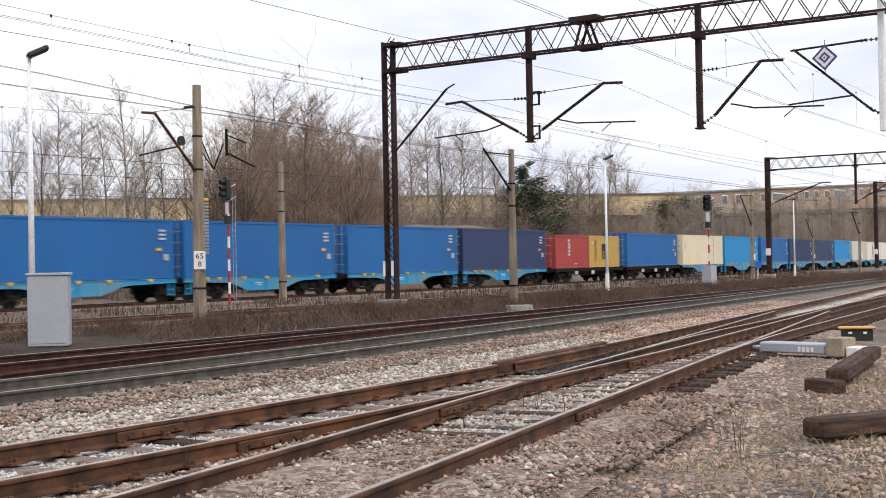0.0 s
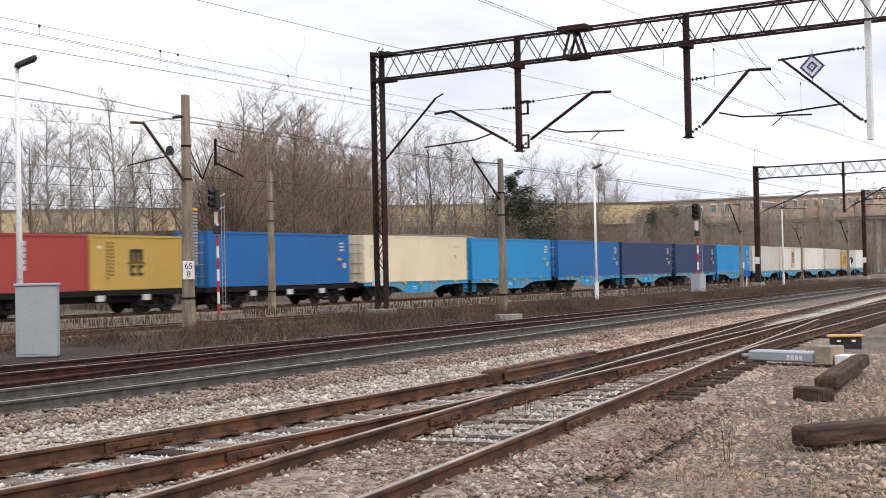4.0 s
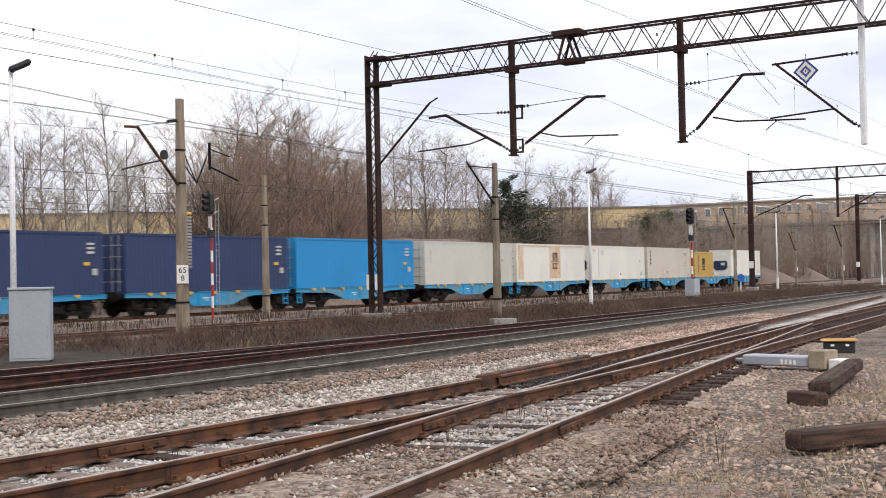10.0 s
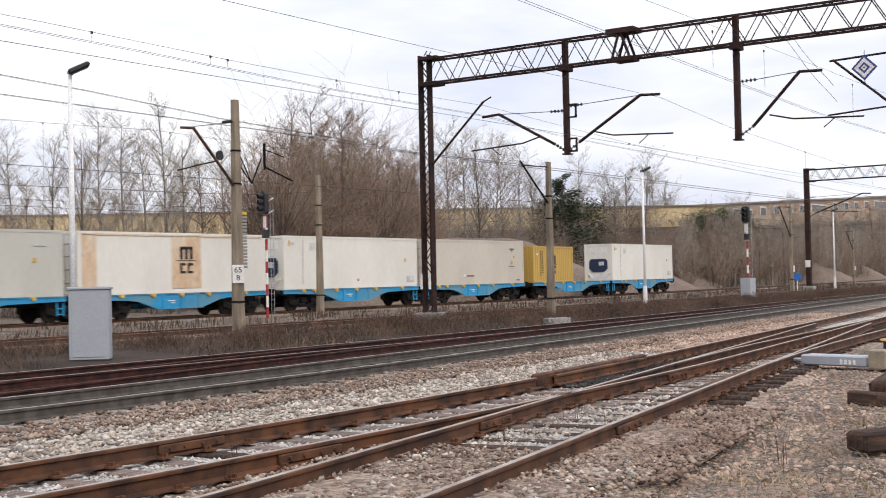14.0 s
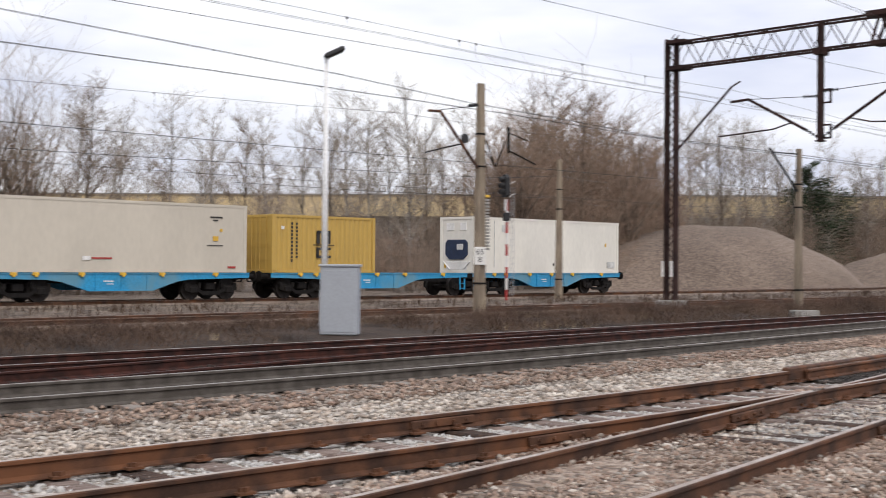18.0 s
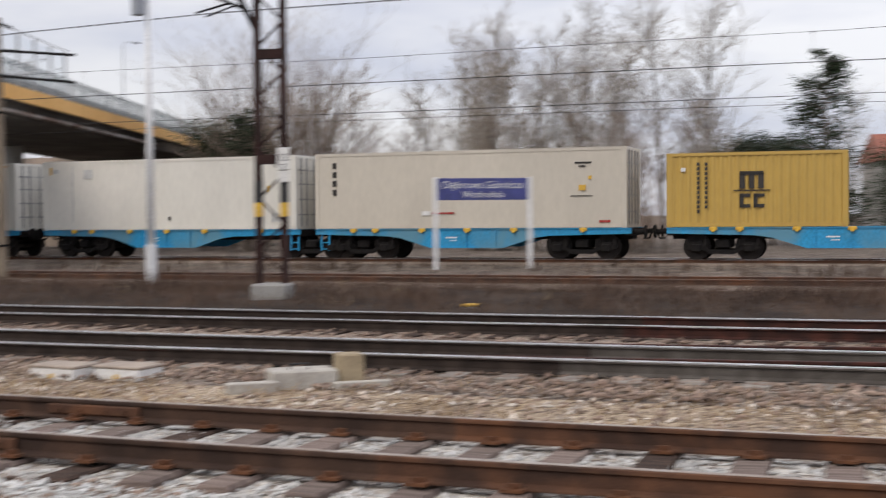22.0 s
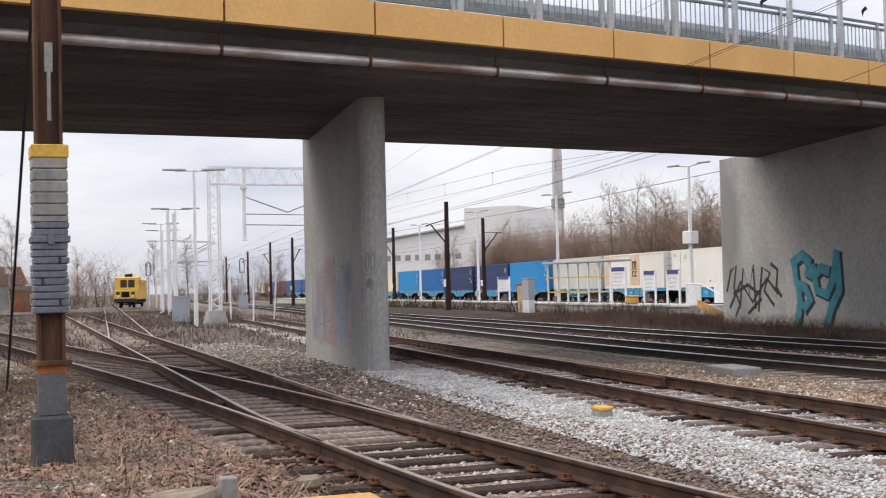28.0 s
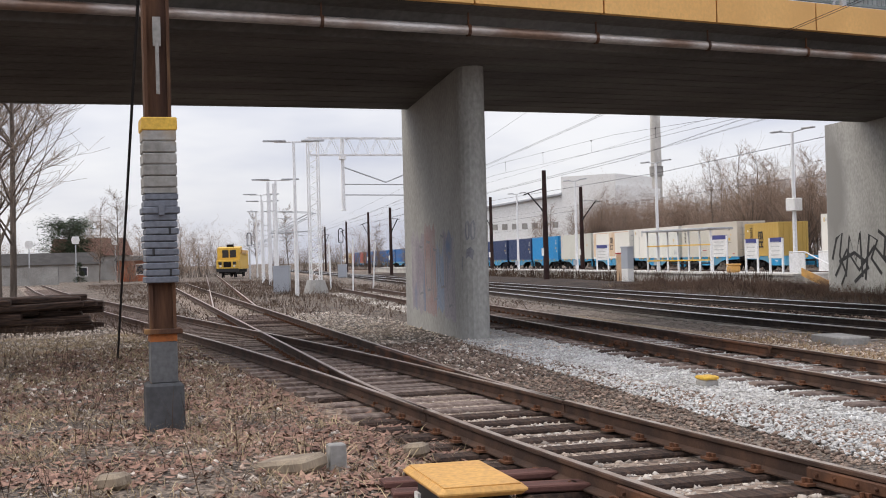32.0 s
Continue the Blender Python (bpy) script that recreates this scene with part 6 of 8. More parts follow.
part("lid", Shape().box(-0.33, 0.33, -0.27, 0.27, 0.36, 0.45, 0.03), ORANGE, grit)
PEACH = mat("peach_cabinet_paint", (0.62, 0.42, 0.26), 0.7, scale=2, fine=16)
for dx, m, lab, h in ((-0.35, PEACH, "tall ochre cabinet with red top", 1.75), (0.3, CABGREY, "tall grey cabinet on a white base", 2.1)):
    o = thing("equipment_cabinet", pose(-67.5 + dx, 32.4, -0.08, 0, 0, 20), lab, "cabinet", "grey trackside cabinets")
    part("body", Shape().box(-0.27, 0.27, -0.25, 0.25, 0.9 if m == CABGREY else 0.0, h, 0.02), m, o)
    if m == CABGREY:
        part("base", Shape().box(-0.26, 0.26, -0.24, 0.24, -0.1, 0.9, 0.01), WHITE, o, "white painted base")
    part("lid", Shape().box(-0.3, 0.3, -0.28, 0.28, h, h + 0.08, 0.01), RED if m == PEACH else CABGREY, o)


def line_mast(x, y, h, tip, label):
    o = thing("line_mast", pose(x, y, -0.1), label, "mast", "dark masts at the station")
    part("shaft", Shape().tube((0, 0, 0), (0, 0, h), 0.2, 0.14, 8), CONCPOLE if "concrete" in label else BROWNSTEEL, o)
    part("bracket", Shape().tube((0, 0, h * 0.62), (tip, 0, h * 0.82), 0.05).tube((0, 0, h * 0.84), (tip, 0, h * 0.82), 0.03).tube((tip, 0, h * 0.82), (tip * 1.25, 0, h * 0.81), 0.04), IRON, o)
    part("insulator", insulator(Shape(), (0, 0, h * 0.62), (tip * 0.2, 0, h * 0.66), r=0.08), BLACK, o)
    part("number_plate", Shape().box(-0.17, 0.17, -0.24, -0.2, 1.8, 2.3), WHITE, o)
    return o


for x, y, h, tip in ((-79.3, 32.3, 7.5, -3.0), (-99.8, 44.0, 7.6, 3.0), (-119.5, 42.9, 7.8, -2.5), (-136, 37.0, 7.6, 3.0), (-168, 42.6, 8.4, -3.5), (-200, 47, 8.2, -3.5), (-230, 50, 8.2, 3.0)):
    line_mast(x, y, h, tip, "dark mast with a bracket arm at the station")

# new white lattice gantry and lamps
GW = thing("overhead_line_gantry", pose(-70.5, 0, -0.08), "new white lattice gantry beyond the bridge", "gantry", "gantries over the tracks")
part("leg", truss(Shape(), 0.3, 8.75, -0.28, 0.28, 0.56, 0.6, 0.014, 0.035), WHITESTEEL, GW, "white lattice leg", pose(0, 14.8, 0, 90, 0, 0))
part("footing", Shape().tube((0, 14.8, -0.1), (0, 14.8, 0.75), 0.75, 0.5, 12), CONC, GW, "pale concrete footing")
part("beam", truss(Shape(), 14.6, 22.5, 7.75, 8.7, 0.5, 0.85, 0.016, 0.035), WHITESTEEL, GW, "white lattice beam")
hanger(GW, 16.5, WHITESTEEL, 8.7, 4.6)
part("bracket", Shape().tube((0, 16.6, 7.05), (0, 19.0, 6.2), 0.04).tube((0, 16.6, 6.1), (0, 20.8, 6.05), 0.035).tube((0, 16.6, 5.5), (0, 20.8, 5.45), 0.035).tube((0, 19.0, 6.2), (0, 20.8, 6.9), 0.04), GALV, GW)
for x, y, h in ((-66.2, 12.9, 8.1), (-85.9, 15.4, 7.4), (-113, 18.9, 7.9), (-125, 21, 7.9), (-150, 25, 7.9)):
    o = thing("street_lamp", pose(x, y, -0.08, 0, 0, 80), "white lamp post with two flat heads", "street lamp", "white lamp posts")
    part("post", Shape().tube((0, 0, 0), (0, 0, h), 0.12, 0.07, 10).tube((-1.0, 0, h - 0.03), (1.0, 0, h - 0.03), 0.04), WHITESTEEL, o)
    for s in (-1, 1):
        part("lamp_head", Shape().box(s * 1.0 - 0.6, s * 1.0 + 0.6, -0.12, 0.12, h - 0.02, h + 0.08, 0.02), GALV, o)
for x, y, h in ((-100, 17.3, 8.2), (-106, 18.8, 8.4), (-118, 20.5, 8.3), (-140, 23.5, 8.3), (-160, 26, 8.3), (-185, 29, 8.3)):
    o = thing("line_mast", pose(x, y, -0.08), "white new line mast with level brackets", "mast", "white masts at the station")
    part("shaft", lattice_leg(h, 0.26, 0.02, 0.8), WHITESTEEL, o)
    part("bracket", Shape().tube((0, 0, h * 0.5), (0, 3.4, h * 0.7), 0.04).tube((0, 0, h * 0.72), (0, 3.6, h * 0.7), 0.03).tube((0, 0, h * 0.5), (0, 3.2, h * 0.52), 0.03), GALV, o)
cabinet(-72.2, 13.2, 0.9, 0.6, 1.6, 70, "light grey cabinet by the white gantry")
cabinet(-128, 29.6, 0.9, 0.6, 1.45, 70, "distant light grey cabinet")
for k, (x, y) in enumerate(((-76, 19.5), (-77.5, 17.2), (-70, 16.8))):
    o = thing("leaning_post", pose(x, y, -0.1, 0, (14, -6, 4)[k], 0), "thin white marker post beside the tracks", "post", "white marker posts")
    part("rod", Shape().tube((0, 0, 0), (0, 0, 3.0), 0.05, n=6), WHITESTEEL, o)


def loop_signal(x, y, h):
    o = thing("railway_signal", pose(x, y, -0.08, 0, 0, 90), "slim railway signal with a looped top frame", "signal", "light signals")
    part("post", Shape().tube((0, 0, 0), (0, 0, h - 1.6), 0.09), GALV, o)
    part("frame", Shape().path([(-0.25, 0, h - 1.5), (-0.25, 0, h - 0.2), (-0.1, 0, h), (0.1, 0, h), (0.25, 0, h - 0.2), (0.25, 0, h - 1.5), (-0.25, 0, h - 1.5)], 0.06), BLACK, o)


loop_signal(-138, 31.8, 5.4)
loop_signal(-150, 23.5, 5.4)


# yellow track machine standing in the yard
def make_machine():
    o = thing("track_machine", pose(-156, 22.2, 0.1, 0, 0, -14), "yellow rail maintenance vehicle standing in the yard", "rail vehicle")
    body = part("cab", Shape().prism([(-0.5, 1.0), (3.0, 1.0), (3.0, 3.55), (0.4, 3.75), (0.05, 3.6), (0.0, 2.3), (-0.5, 2.1)], -1.35, 1.35), YELLOW, o, "yellow driver's cab")
    for y in (-0.75, 0.15):
        part("window", Shape().box(2.98, 3.03, y, y + 0.75, 2.4, 3.3), BLACK, body)
    part("tail_body", Shape().box(-9.5, -0.5, -1.2, 1.2, 1.0, 2.9, 0.05), YELLOW, o)
    part("front_body", Shape().box(3.0, 4.6, -1.3, 1.3, 1.0, 2.1, 0.05), YELLOW, o)
    part("buffer_beam", Shape().box(4.6, 4.8, -1.3, 1.3, 0.7, 1.1), BLACK, o)
    part("underframe", Shape().box(-9.3, 4.6, -1.0, 1.0, 0.55, 1.0), IRON, o)
    for x in (-8.2, -6.4, 1.6, 3.4):
        part("wheelset", Shape().tube((x, -0.8, 0.42), (x, -0.68, 0.42), 0.42, n=16).tube((x, 0.68, 0.42), (x, 0.8, 0.42), 0.42, n=16).tube((x, -0.8, 0.42), (x, 0.8, 0.42), 0.08), IRON, o)
    for y in (-1.05, 0.65):
        part("side_lamp", Shape().box(4.6, 4.66, y, y + 0.4, 1.55, 1.9, 0.02), BLACK, o)
    part("grille", Shape().box(4.6, 4.65, -0.45, 0.45, 1.25, 1.9, 0.01), IRON, o, "dark radiator grille")
    part("work_boom", Shape().box(-6.5, 2.0, 1.2, 1.5, 2.9, 3.3, 0.03), ORANGE, o, "orange-yellow work boom")
    part("roof_gear", Shape().box(0.6, 1.3, -0.4, 0.4, 3.7, 4.0, 0.05).tube((2.2, 0.5, 3.5), (2.2, 0.5, 4.1), 0.05).box(-4, -2.2, -0.9, 0.9, 2.9, 3.5), IRON, o)
    part("lamp", Shape().tube((4.82, -0.8, 1.4), (4.6, -0.8, 1.4), 0.12, n=10).tube((4.82, 0.8, 1.4), (4.6, 0.8, 1.4), 0.12, n=10), WHITE, o)


make_machine()
track(lambda x: near_branch(-46) + 0.12 * (-46 - x), -230, -46, "rusty yard track running past the white gantry", step=6, top=DULLTOP)

# ---- west of the camera: sheds, fence, timber, rusty pole ----
SHEDROOF = mat("dark_felt_roof", (0.06, 0.055, 0.052), 0.85, scale=1, fine=8)
SHEDWALL = mat("grey_rendered_wall", (0.33, 0.315, 0.29), 0.9, other=(0.25, 0.235, 0.215), scale=0.6, fine=8)
SHEDDARK = mat("shade_brown_wall", (0.15, 0.125, 0.105), 0.9, other=(0.09, 0.075, 0.065), scale=0.3, fine=4)
TILE = mat("faded_red_roof_tiles", (0.30, 0.10, 0.065), 0.85, other=(0.22, 0.075, 0.05), scale=0.8, fine=8)
PANE = mat("dark_window_glass", (0.03, 0.035, 0.045), 0.15, scale=2, fine=10)
BRICK = mat("pinkish_brick_wall", (0.42, 0.26, 0.165), 0.9, other=(0.31, 0.275, 0.23), scale=0.5, fine=5, streak=(0.25, 0.25, 2.5), stain=(0.50, 0.38, 0.26))
HALLY = mat("ochre_yellow_cladding", (0.72, 0.57, 0.33), 0.85, other=(0.64, 0.49, 0.27), scale=0.3, fine=4, streak=(1, 1, 0.3))


def house(x, y, w, d, h, roof, turn, wall, tiles, label, win=3):
    o = thing("house", pose(x, y, -0.1, 0, 0, turn), label, "house", "houses round the yard")
    wl = part("wall_shell", Shape().box(-w / 2, w / 2, -d / 2, d / 2, 0, h), wall, o)
    part("roof", Shape().add([(-w / 2 - 0.4, -d / 2 - 0.4, h - 0.05), (w / 2 + 0.4, -d / 2 - 0.4, h - 0.05), (w / 2 + 0.4, d / 2 + 0.4, h - 0.05), (-w / 2 - 0.4, d / 2 + 0.4, h - 0.05), (-w / 2 - 0.2, 0, h + roof), (w / 2 + 0.2, 0, h + roof)], [(0, 1, 5, 4), (2, 3, 4, 5), (0, 4, 3), (1, 2, 5), (3, 2, 1, 0)]), tiles, o)
    for k in range(win):
        xx = -w / 2 + w * (k + 0.5) / win
        part("window", Shape().box(xx - 0.5, xx + 0.5, -d / 2 - 0.03, -d / 2 + 0.02, h * 0.35, h * 0.78), PANE, wl)
        part("window_frame", Shape().box(xx - 0.58, xx + 0.58, -d / 2 - 0.02, -d / 2 + 0.01, h * 0.31, h * 0.82), WHITE, wl)
    return o


house(-175, -6, 26, 8, 2.4, 1.5, 96, SHEDWALL, SHEDROOF, "long low grey shed with dark roof", 6)
house(-195, 7, 10, 9, 3.6, 2.6, 96, SHEDWALL, mat("brown_roof_tiles", (0.13, 0.06, 0.045), 0.85, scale=0.8, fine=8), "grey house with dark brown roof")
house(-160, 11.5, 5, 4, 2.6, 0.5, 90, mat("orange_shed_boards", (0.42, 0.12, 0.05), 0.85, scale=1, fine=10), SHEDROOF, "small orange-red wooden shed", 1)
house(-40, 132, 13, 10, 5.0, 2.6, 6, WHITE, SHEDROOF, "white house with dark roof behind trees")
house(-54.5, 150, 8, 9, 6.9, 2.4, 16, WHITE, mat("faded_brown_red_tiles", (0.22, 0.085, 0.06), 0.85, other=(0.15, 0.065, 0.05), scale=0.8, fine=8), "white house with a brown-red roof behind trees")
house(11, 128, 16, 10, 6.6, 2.6, 10, SHEDWALL, TILE, "house with bright red roof behind trees")
fence = thing("panel_fence", pose(-148, -1, -0.1), "weathered grey panel fence by the sheds", "fence")
for k in range(14):
    part("fence_panel", Shape().box(-0.05, 0.05, -19.5 + k * 1.6, -18.0 + k * 1.6, 0.0, 1.95), SHEDWALL, fence)
    part("fence_post", Shape().box(-0.08, 0.08, -18.0 + k * 1.6, -17.88 + k * 1.6, 0, 2.1), CONC, fence)
for x, y, h in ((-158, 4.0, 5.6), (-159, -1.3, 5.2), (-162, 8.8, 5.5)):
    o = thing("disc_signal", pose(x, y, -0.1, 0, 0, 90), "small yard signal with a white backed head", "signal", "yard signals")
    part("post", Shape().tube((0, 0, 0), (0, 0, h - 1), 0.08), GALV, o)
    part("head", Shape().prism([(-0.35, h - 0.9), (0.35, h - 0.9), (0.5, h - 0.4), (0.35, h), (-0.35, h), (-0.5, h - 0.4)], -0.08, 0.08), WHITE, o)
timber = thing("timber_stack", pose(-38.8, -0.9, -0.06, 0, 0, 84), "untidy stack of old tarred sleepers", "timber stack")
rnd = random.Random(5)
for k in range(34):
    lay = k // 7
    part("sleeper", Shape().box(-1.5, 1.5, -0.15, 0.15, 0, 0.19, 0.035), DARKWOOD, timber, "", pose(rnd.uniform(-1.3, 1.3), -1.1 + (k % 7) * 0.34 + rnd.uniform(-0.06, 0.06), lay * 0.192, rnd.uniform(-4, 4), rnd.uniform(-2.5, 2.5), rnd.uniform(-11, 11)))
cabinet(-36.5, -4.2, 1.1, 0.9, 0.95, 80, "low pale box beside the timber")


H_SECTION = [(-0.12, -0.135), (0.12, -0.135), (0.12, -0.1), (0.05, -0.1), (0.05, 0.1), (0.12, 0.1), (0.12, 0.135), (-0.12, 0.135), (-0.12, 0.1), (-0.05, 0.1), (-0.05, -0.1), (-0.12, -0.1)]


def rusty_pole():
    o = thing("rusty_steel_pole", pose(-14.4, 1.45, -0.1), "rusty steel pole with clamped concrete weights", "pole")
    RUSTP = mat("brown_rusty_pole_steel", (0.15, 0.075, 0.04), 0.8, 0.2, other=(0.06, 0.034, 0.026), scale=1.4, fine=18, streak=(3, 3, 0.35), stain=(0.34, 0.20, 0.08))
    LEAD = mat("blue_grey_weight_paint", (0.17, 0.185, 0.215), 0.7, other=(0.13, 0.14, 0.165), scale=2.5, fine=20, spread=0.12)
    OLDW = mat("pale_grey_weight_concrete", (0.36, 0.355, 0.34), 0.85, other=(0.25, 0.24, 0.22), scale=2.5, fine=18, stain=(0.36, 0.26, 0.15), spread=0.15)
    part("post", Shape().add([(x, y, z) for z in (0, 9) for x, y in H_SECTION], [(i, (i + 1) % 12, 12 + (i + 1) % 12, 12 + i) for i in range(12)] + [tuple(range(12, 24))]), RUSTP, o, "rusty steel section")
    part("plinth", Shape().box(-0.2, 0.2, -0.195, 0.195, -0.2, 0.55, 0.03), mat("dark_grey_plinth", (0.09, 0.092, 0.096), 0.85, other=(0.06, 0.06, 0.062), scale=2, fine=18), o, "dark grey concrete plinth")
    part("sleeve", Shape().box(-0.15, 0.15, -0.137, 0.137, 0.55, 0.98, 0.01), mat("grey_sleeve_paint", (0.14, 0.142, 0.145), 0.8, scale=3, fine=20), o, "grey painted sleeve")
    part("collar", Shape().box(-0.2, 0.2, -0.19, 0.19, 1.06, 1.11, 0.005), RUSTP, o)
    part("rust_band", Shape().box(-0.145, 0.145, -0.137, 0.137, 0.98, 1.06), mat("bright_rust", (0.40, 0.13, 0.035), 0.85, scale=5, fine=30), o)
    rn = random.Random(3)
    z = 1.59
    for k in range(13):
        j = rn.uniform(-0.012, 0.012)
        y = part("weight_slab", Shape().box(-0.2, 0.2, -0.17 + j, 0.17 + j, z, z + 0.066, 0.01), LEAD, o)
        if k % 3 == 1:
            part("slot", Shape().box(0.192, 0.204, -0.1 + 0.17 * (k % 2), -0.075 + 0.17 * (k % 2), z, z + 0.066), BLACK, y)
        z += 0.0716
    part("clamp_bar", Shape().box(-0.215, 0.215, -0.19, 0.19, z - 0.215, z - 0.143, 0.01).box(0.21, 0.245, -0.03, 0.03, z - 0.23, z - 0.13), LEAD, o)
    part("pale_strip", Shape().box(-0.2, 0.2, -0.17, 0.17, z, z + 0.055), OLDW, o)
    z += 0.06
    for k in range(5):
        part("weight_slab", Shape().box(-0.2, 0.2, -0.172, 0.172, z, z + 0.115, 0.012), OLDW, o, "pale weathered weight")
        z += 0.12
    part("yellow_cap", Shape().box(-0.21, 0.21, -0.182, 0.182, z - 0.01, z + 0.125, 0.01), YELLOW, o, "yellow painted cap")
    part("hook", Shape().box(0.14, 0.18, -0.04, 0.04, 4.05, 4.35).tube((0.17, 0, 3.55), (0.17, 0, 4.1), 0.02), CONC, o)
    part("guy_cable", Shape().tube((-10.7, 0.1, 0.05), (-0.1, 0.0, 6.6), 0.022, n=6), BLACK, o, "dark guy cable")


rusty_pole()


def point_machine(x, y, turn, label, size=1.0):
    o = thing("point_machine", pose(x, y, -0.02, 0, 0, turn) @ Matrix.Diagonal((size, size, size, 1)), label, "point machine", "yellow topped boxes")
    b = part("box", Shape().box(-0.42, 0.42, -0.2, 0.2, -0.08, 0.24, 0.02), BLACK, o, "black steel box")
    part("lid", Shape().box(-0.5, 0.5, -0.28, 0.28, 0.25, 0.31, 0.025), ORANGE, o, "orange-yellow plastic lid")
    part("rib", Shape().box(-0.46, 0.46, -0.24, 0.24, 0.31, 0.318), ORANGE, o)
    part("rod", Shape().tube((0.2, 0.2, 0.1), (0.3, 1.1, 0.08), 0.02), RUST, o)
    for s in (-0.25, 0.15):
        part("catch", Shape().box(s, s + 0.1, -0.26, -0.24, 0.12, 0.18), WHITE, o)


point_machine(-8.5, 2.78, -3, "point machine with a yellow lid beside the branch track")
point_machine(27.6, 7.66, -70, "point machine with a yellow lid beside rails", 0.74)
mm = thing("switch_motor", pose(22.74, 7.32, -0.04, 0, 0, -104) @ Matrix.Diagonal((0.87, 0.87, 0.8, 1)), "pale grey switch motor with white number bars", "point machine")
part("motor_case", Shape().box(-0.85, 0.65, -0.22, 0.22, 0.05, 0.28, 0.03), CABGREY, mm)
part("end_box", Shape().box(0.68, 1.05, -0.26, 0.26, 0.02, 0.42, 0.02), mat("tan_weathered_box", (0.34, 0.28, 0.20), 0.85, scale=3, fine=20), mm, "tan weathered box")
part("side_box", Shape().box(1.08, 1.34, -0.2, 0.2, 0.0, 0.24, 0.02), WHITE, mm)
part("drive_rod", Shape().box(-1.15, -0.8, -0.1, 0.1, 0.1, 0.18, 0.02), CABGREY, mm)
for k in range(4):
    part("number_bar", Shape().box(0.05 + 0.095 * k, 0.105 + 0.095 * k, -0.225, -0.215, 0.1, 0.2), WHITE, mm)
mm2 = thing("switch_motor", pose(-5.42, 12.6, -0.06, 0, 0, 36) @ Matrix.Diagonal((0.66, 0.66, 0.8, 1)), "pale grey switch motor with a tan box beside it", "point machine")
PALEBOX = mat("pale_beige_casing", (0.46, 0.43, 0.38), 0.8, other=(0.36, 0.33, 0.29), scale=3, fine=20)
part("motor_case", Shape().box(-0.5, 0.5, -0.3, 0.3, 0.0, 0.25, 0.02), PALEBOX, mm2)
part("handle", Shape().tube((-0.2, -0.1, 0.25), (-0.2, -0.1, 0.32), 0.012).tube((0.1, -0.1, 0.25), (0.1, -0.1, 0.32), 0.012).tube((-0.2, -0.1, 0.32), (0.1, -0.1, 0.32), 0.012), BLACK, mm2)
part("end_box", Shape().box(0.55, 0.95, -0.2, 0.2, 0.02, 0.42, 0.02), mat("tan_box_paint", (0.38, 0.30, 0.19), 0.85, scale=3, fine=20), mm2, "tan box")
part("cover_slab", Shape().box(-1.2, -0.45, -0.45, -0.2, 0.0, 0.14, 0.01), PALEBOX, mm2)
part("cover_slab", Shape().box(0.4, 1.3, -0.5, -0.32, 0.0, 0.1, 0.01), PALEBOX, mm2)
for x, y in ((-8.28, 12.75), (-7.55, 12.85)):
    o = thing("cable_pit", pose(x, y, -0.095, 0, 0, -8) @ Matrix.Diagonal((0.88, 0.88, 0.95, 1)), "low white concrete cable pit with pale brown lid", "cable pit", "cable pits")
    part("pit", Shape().box(-0.34, 0.34, -0.24, 0.24, 0.0, 0.17, 0.01), WHITE, o)
    part("lid", Shape().box(-0.355, 0.355, -0.25, 0.25, 0.17, 0.205, 0.01), mat("brown_pit_lid", (0.40, 0.33, 0.27), 0.9, scale=3, fine=18), o, "brown lid")
    part("warning_label", Shape().box(-0.03, 0.03, -0.25, -0.24, 0.06, 0.11), YELLOW, o)
tagged(part("cable_pit", Shape().box(-0.62, 0.62, -0.28, 0.28, 0, 0.18, 0.02), CONC, at=pose(-20.4, 13.9, -0.08, 0, 0, -10)), "low pale concrete pit beside the track", "cable pit", "cable pits")
for x, y in ((-15.3, 8.34), (-6.6, 22.9), (7.9, 21.7)):
    o = thing("marker_stone", pose(x, y, -0.05), "small concrete marker with a yellow top", "marker stone", "yellow marker stones")
    part("stone", Shape().box(-0.13, 0.13, -0.1, 0.1, -0.1, 0.08, 0.02), CONC, o)
    part("painted_top", Shape().box(-0.135, 0.135, -0.105, 0.105, 0.08, 0.13, 0.015), YELLOW, o, "yellow painted top")
OLDBROWN = mat("rotten_brown_sleeper_wood", (0.115, 0.068, 0.048), 0.95, other=(0.04, 0.028, 0.023), scale=2.0, fine=26, streak=(1, 7, 7), bump=0.015)
for x, y, L, turn, z, tilt in ((12.92, 4.0, 2.6, -31, 0.0, 0), (17.8, 5.28, 4.4, 8.5, 0.06, -4), (17.1, 5.28, 0.5, 60, -0.04, 3)):
    o = thing("old_sleeper", pose(x, y, -0.05 + z, tilt, 0, turn), "old dark wooden sleeper lying on the ground", "sleeper", "loose sleepers")
    part("timber", Shape().box(-0.25, L - 0.25, -0.14, 0.14, 0.0, 0.19, 0.025), OLDBROWN, o)
    part("end_plate", Shape().box(-0.262, -0.246, -0.1, 0.1, 0.03, 0.16), OLDBROWN, o)
for x, y, r in ((-11.0, 2.15, 0.3), (-10.85, 0.75, 0.16), (-11.3, 3.3, 0.12)):
    tagged(part("concrete_lump", Shape().box(-r, r, -r * 0.5, r * 0.5, 0, 0.12, 0.03), CONCPOLE, at=pose(x, y, -0.03, 6, -8, 35)), "broken slab of old concrete on the ground", "concrete slab")
tagged(part("stub_post", Shape().box(-0.07, 0.07, -0.07, 0.07, 0, 0.24, 0.01), CONC, at=pose(-10.9, 2.5, -0.05)), "short square concrete stub", "post")
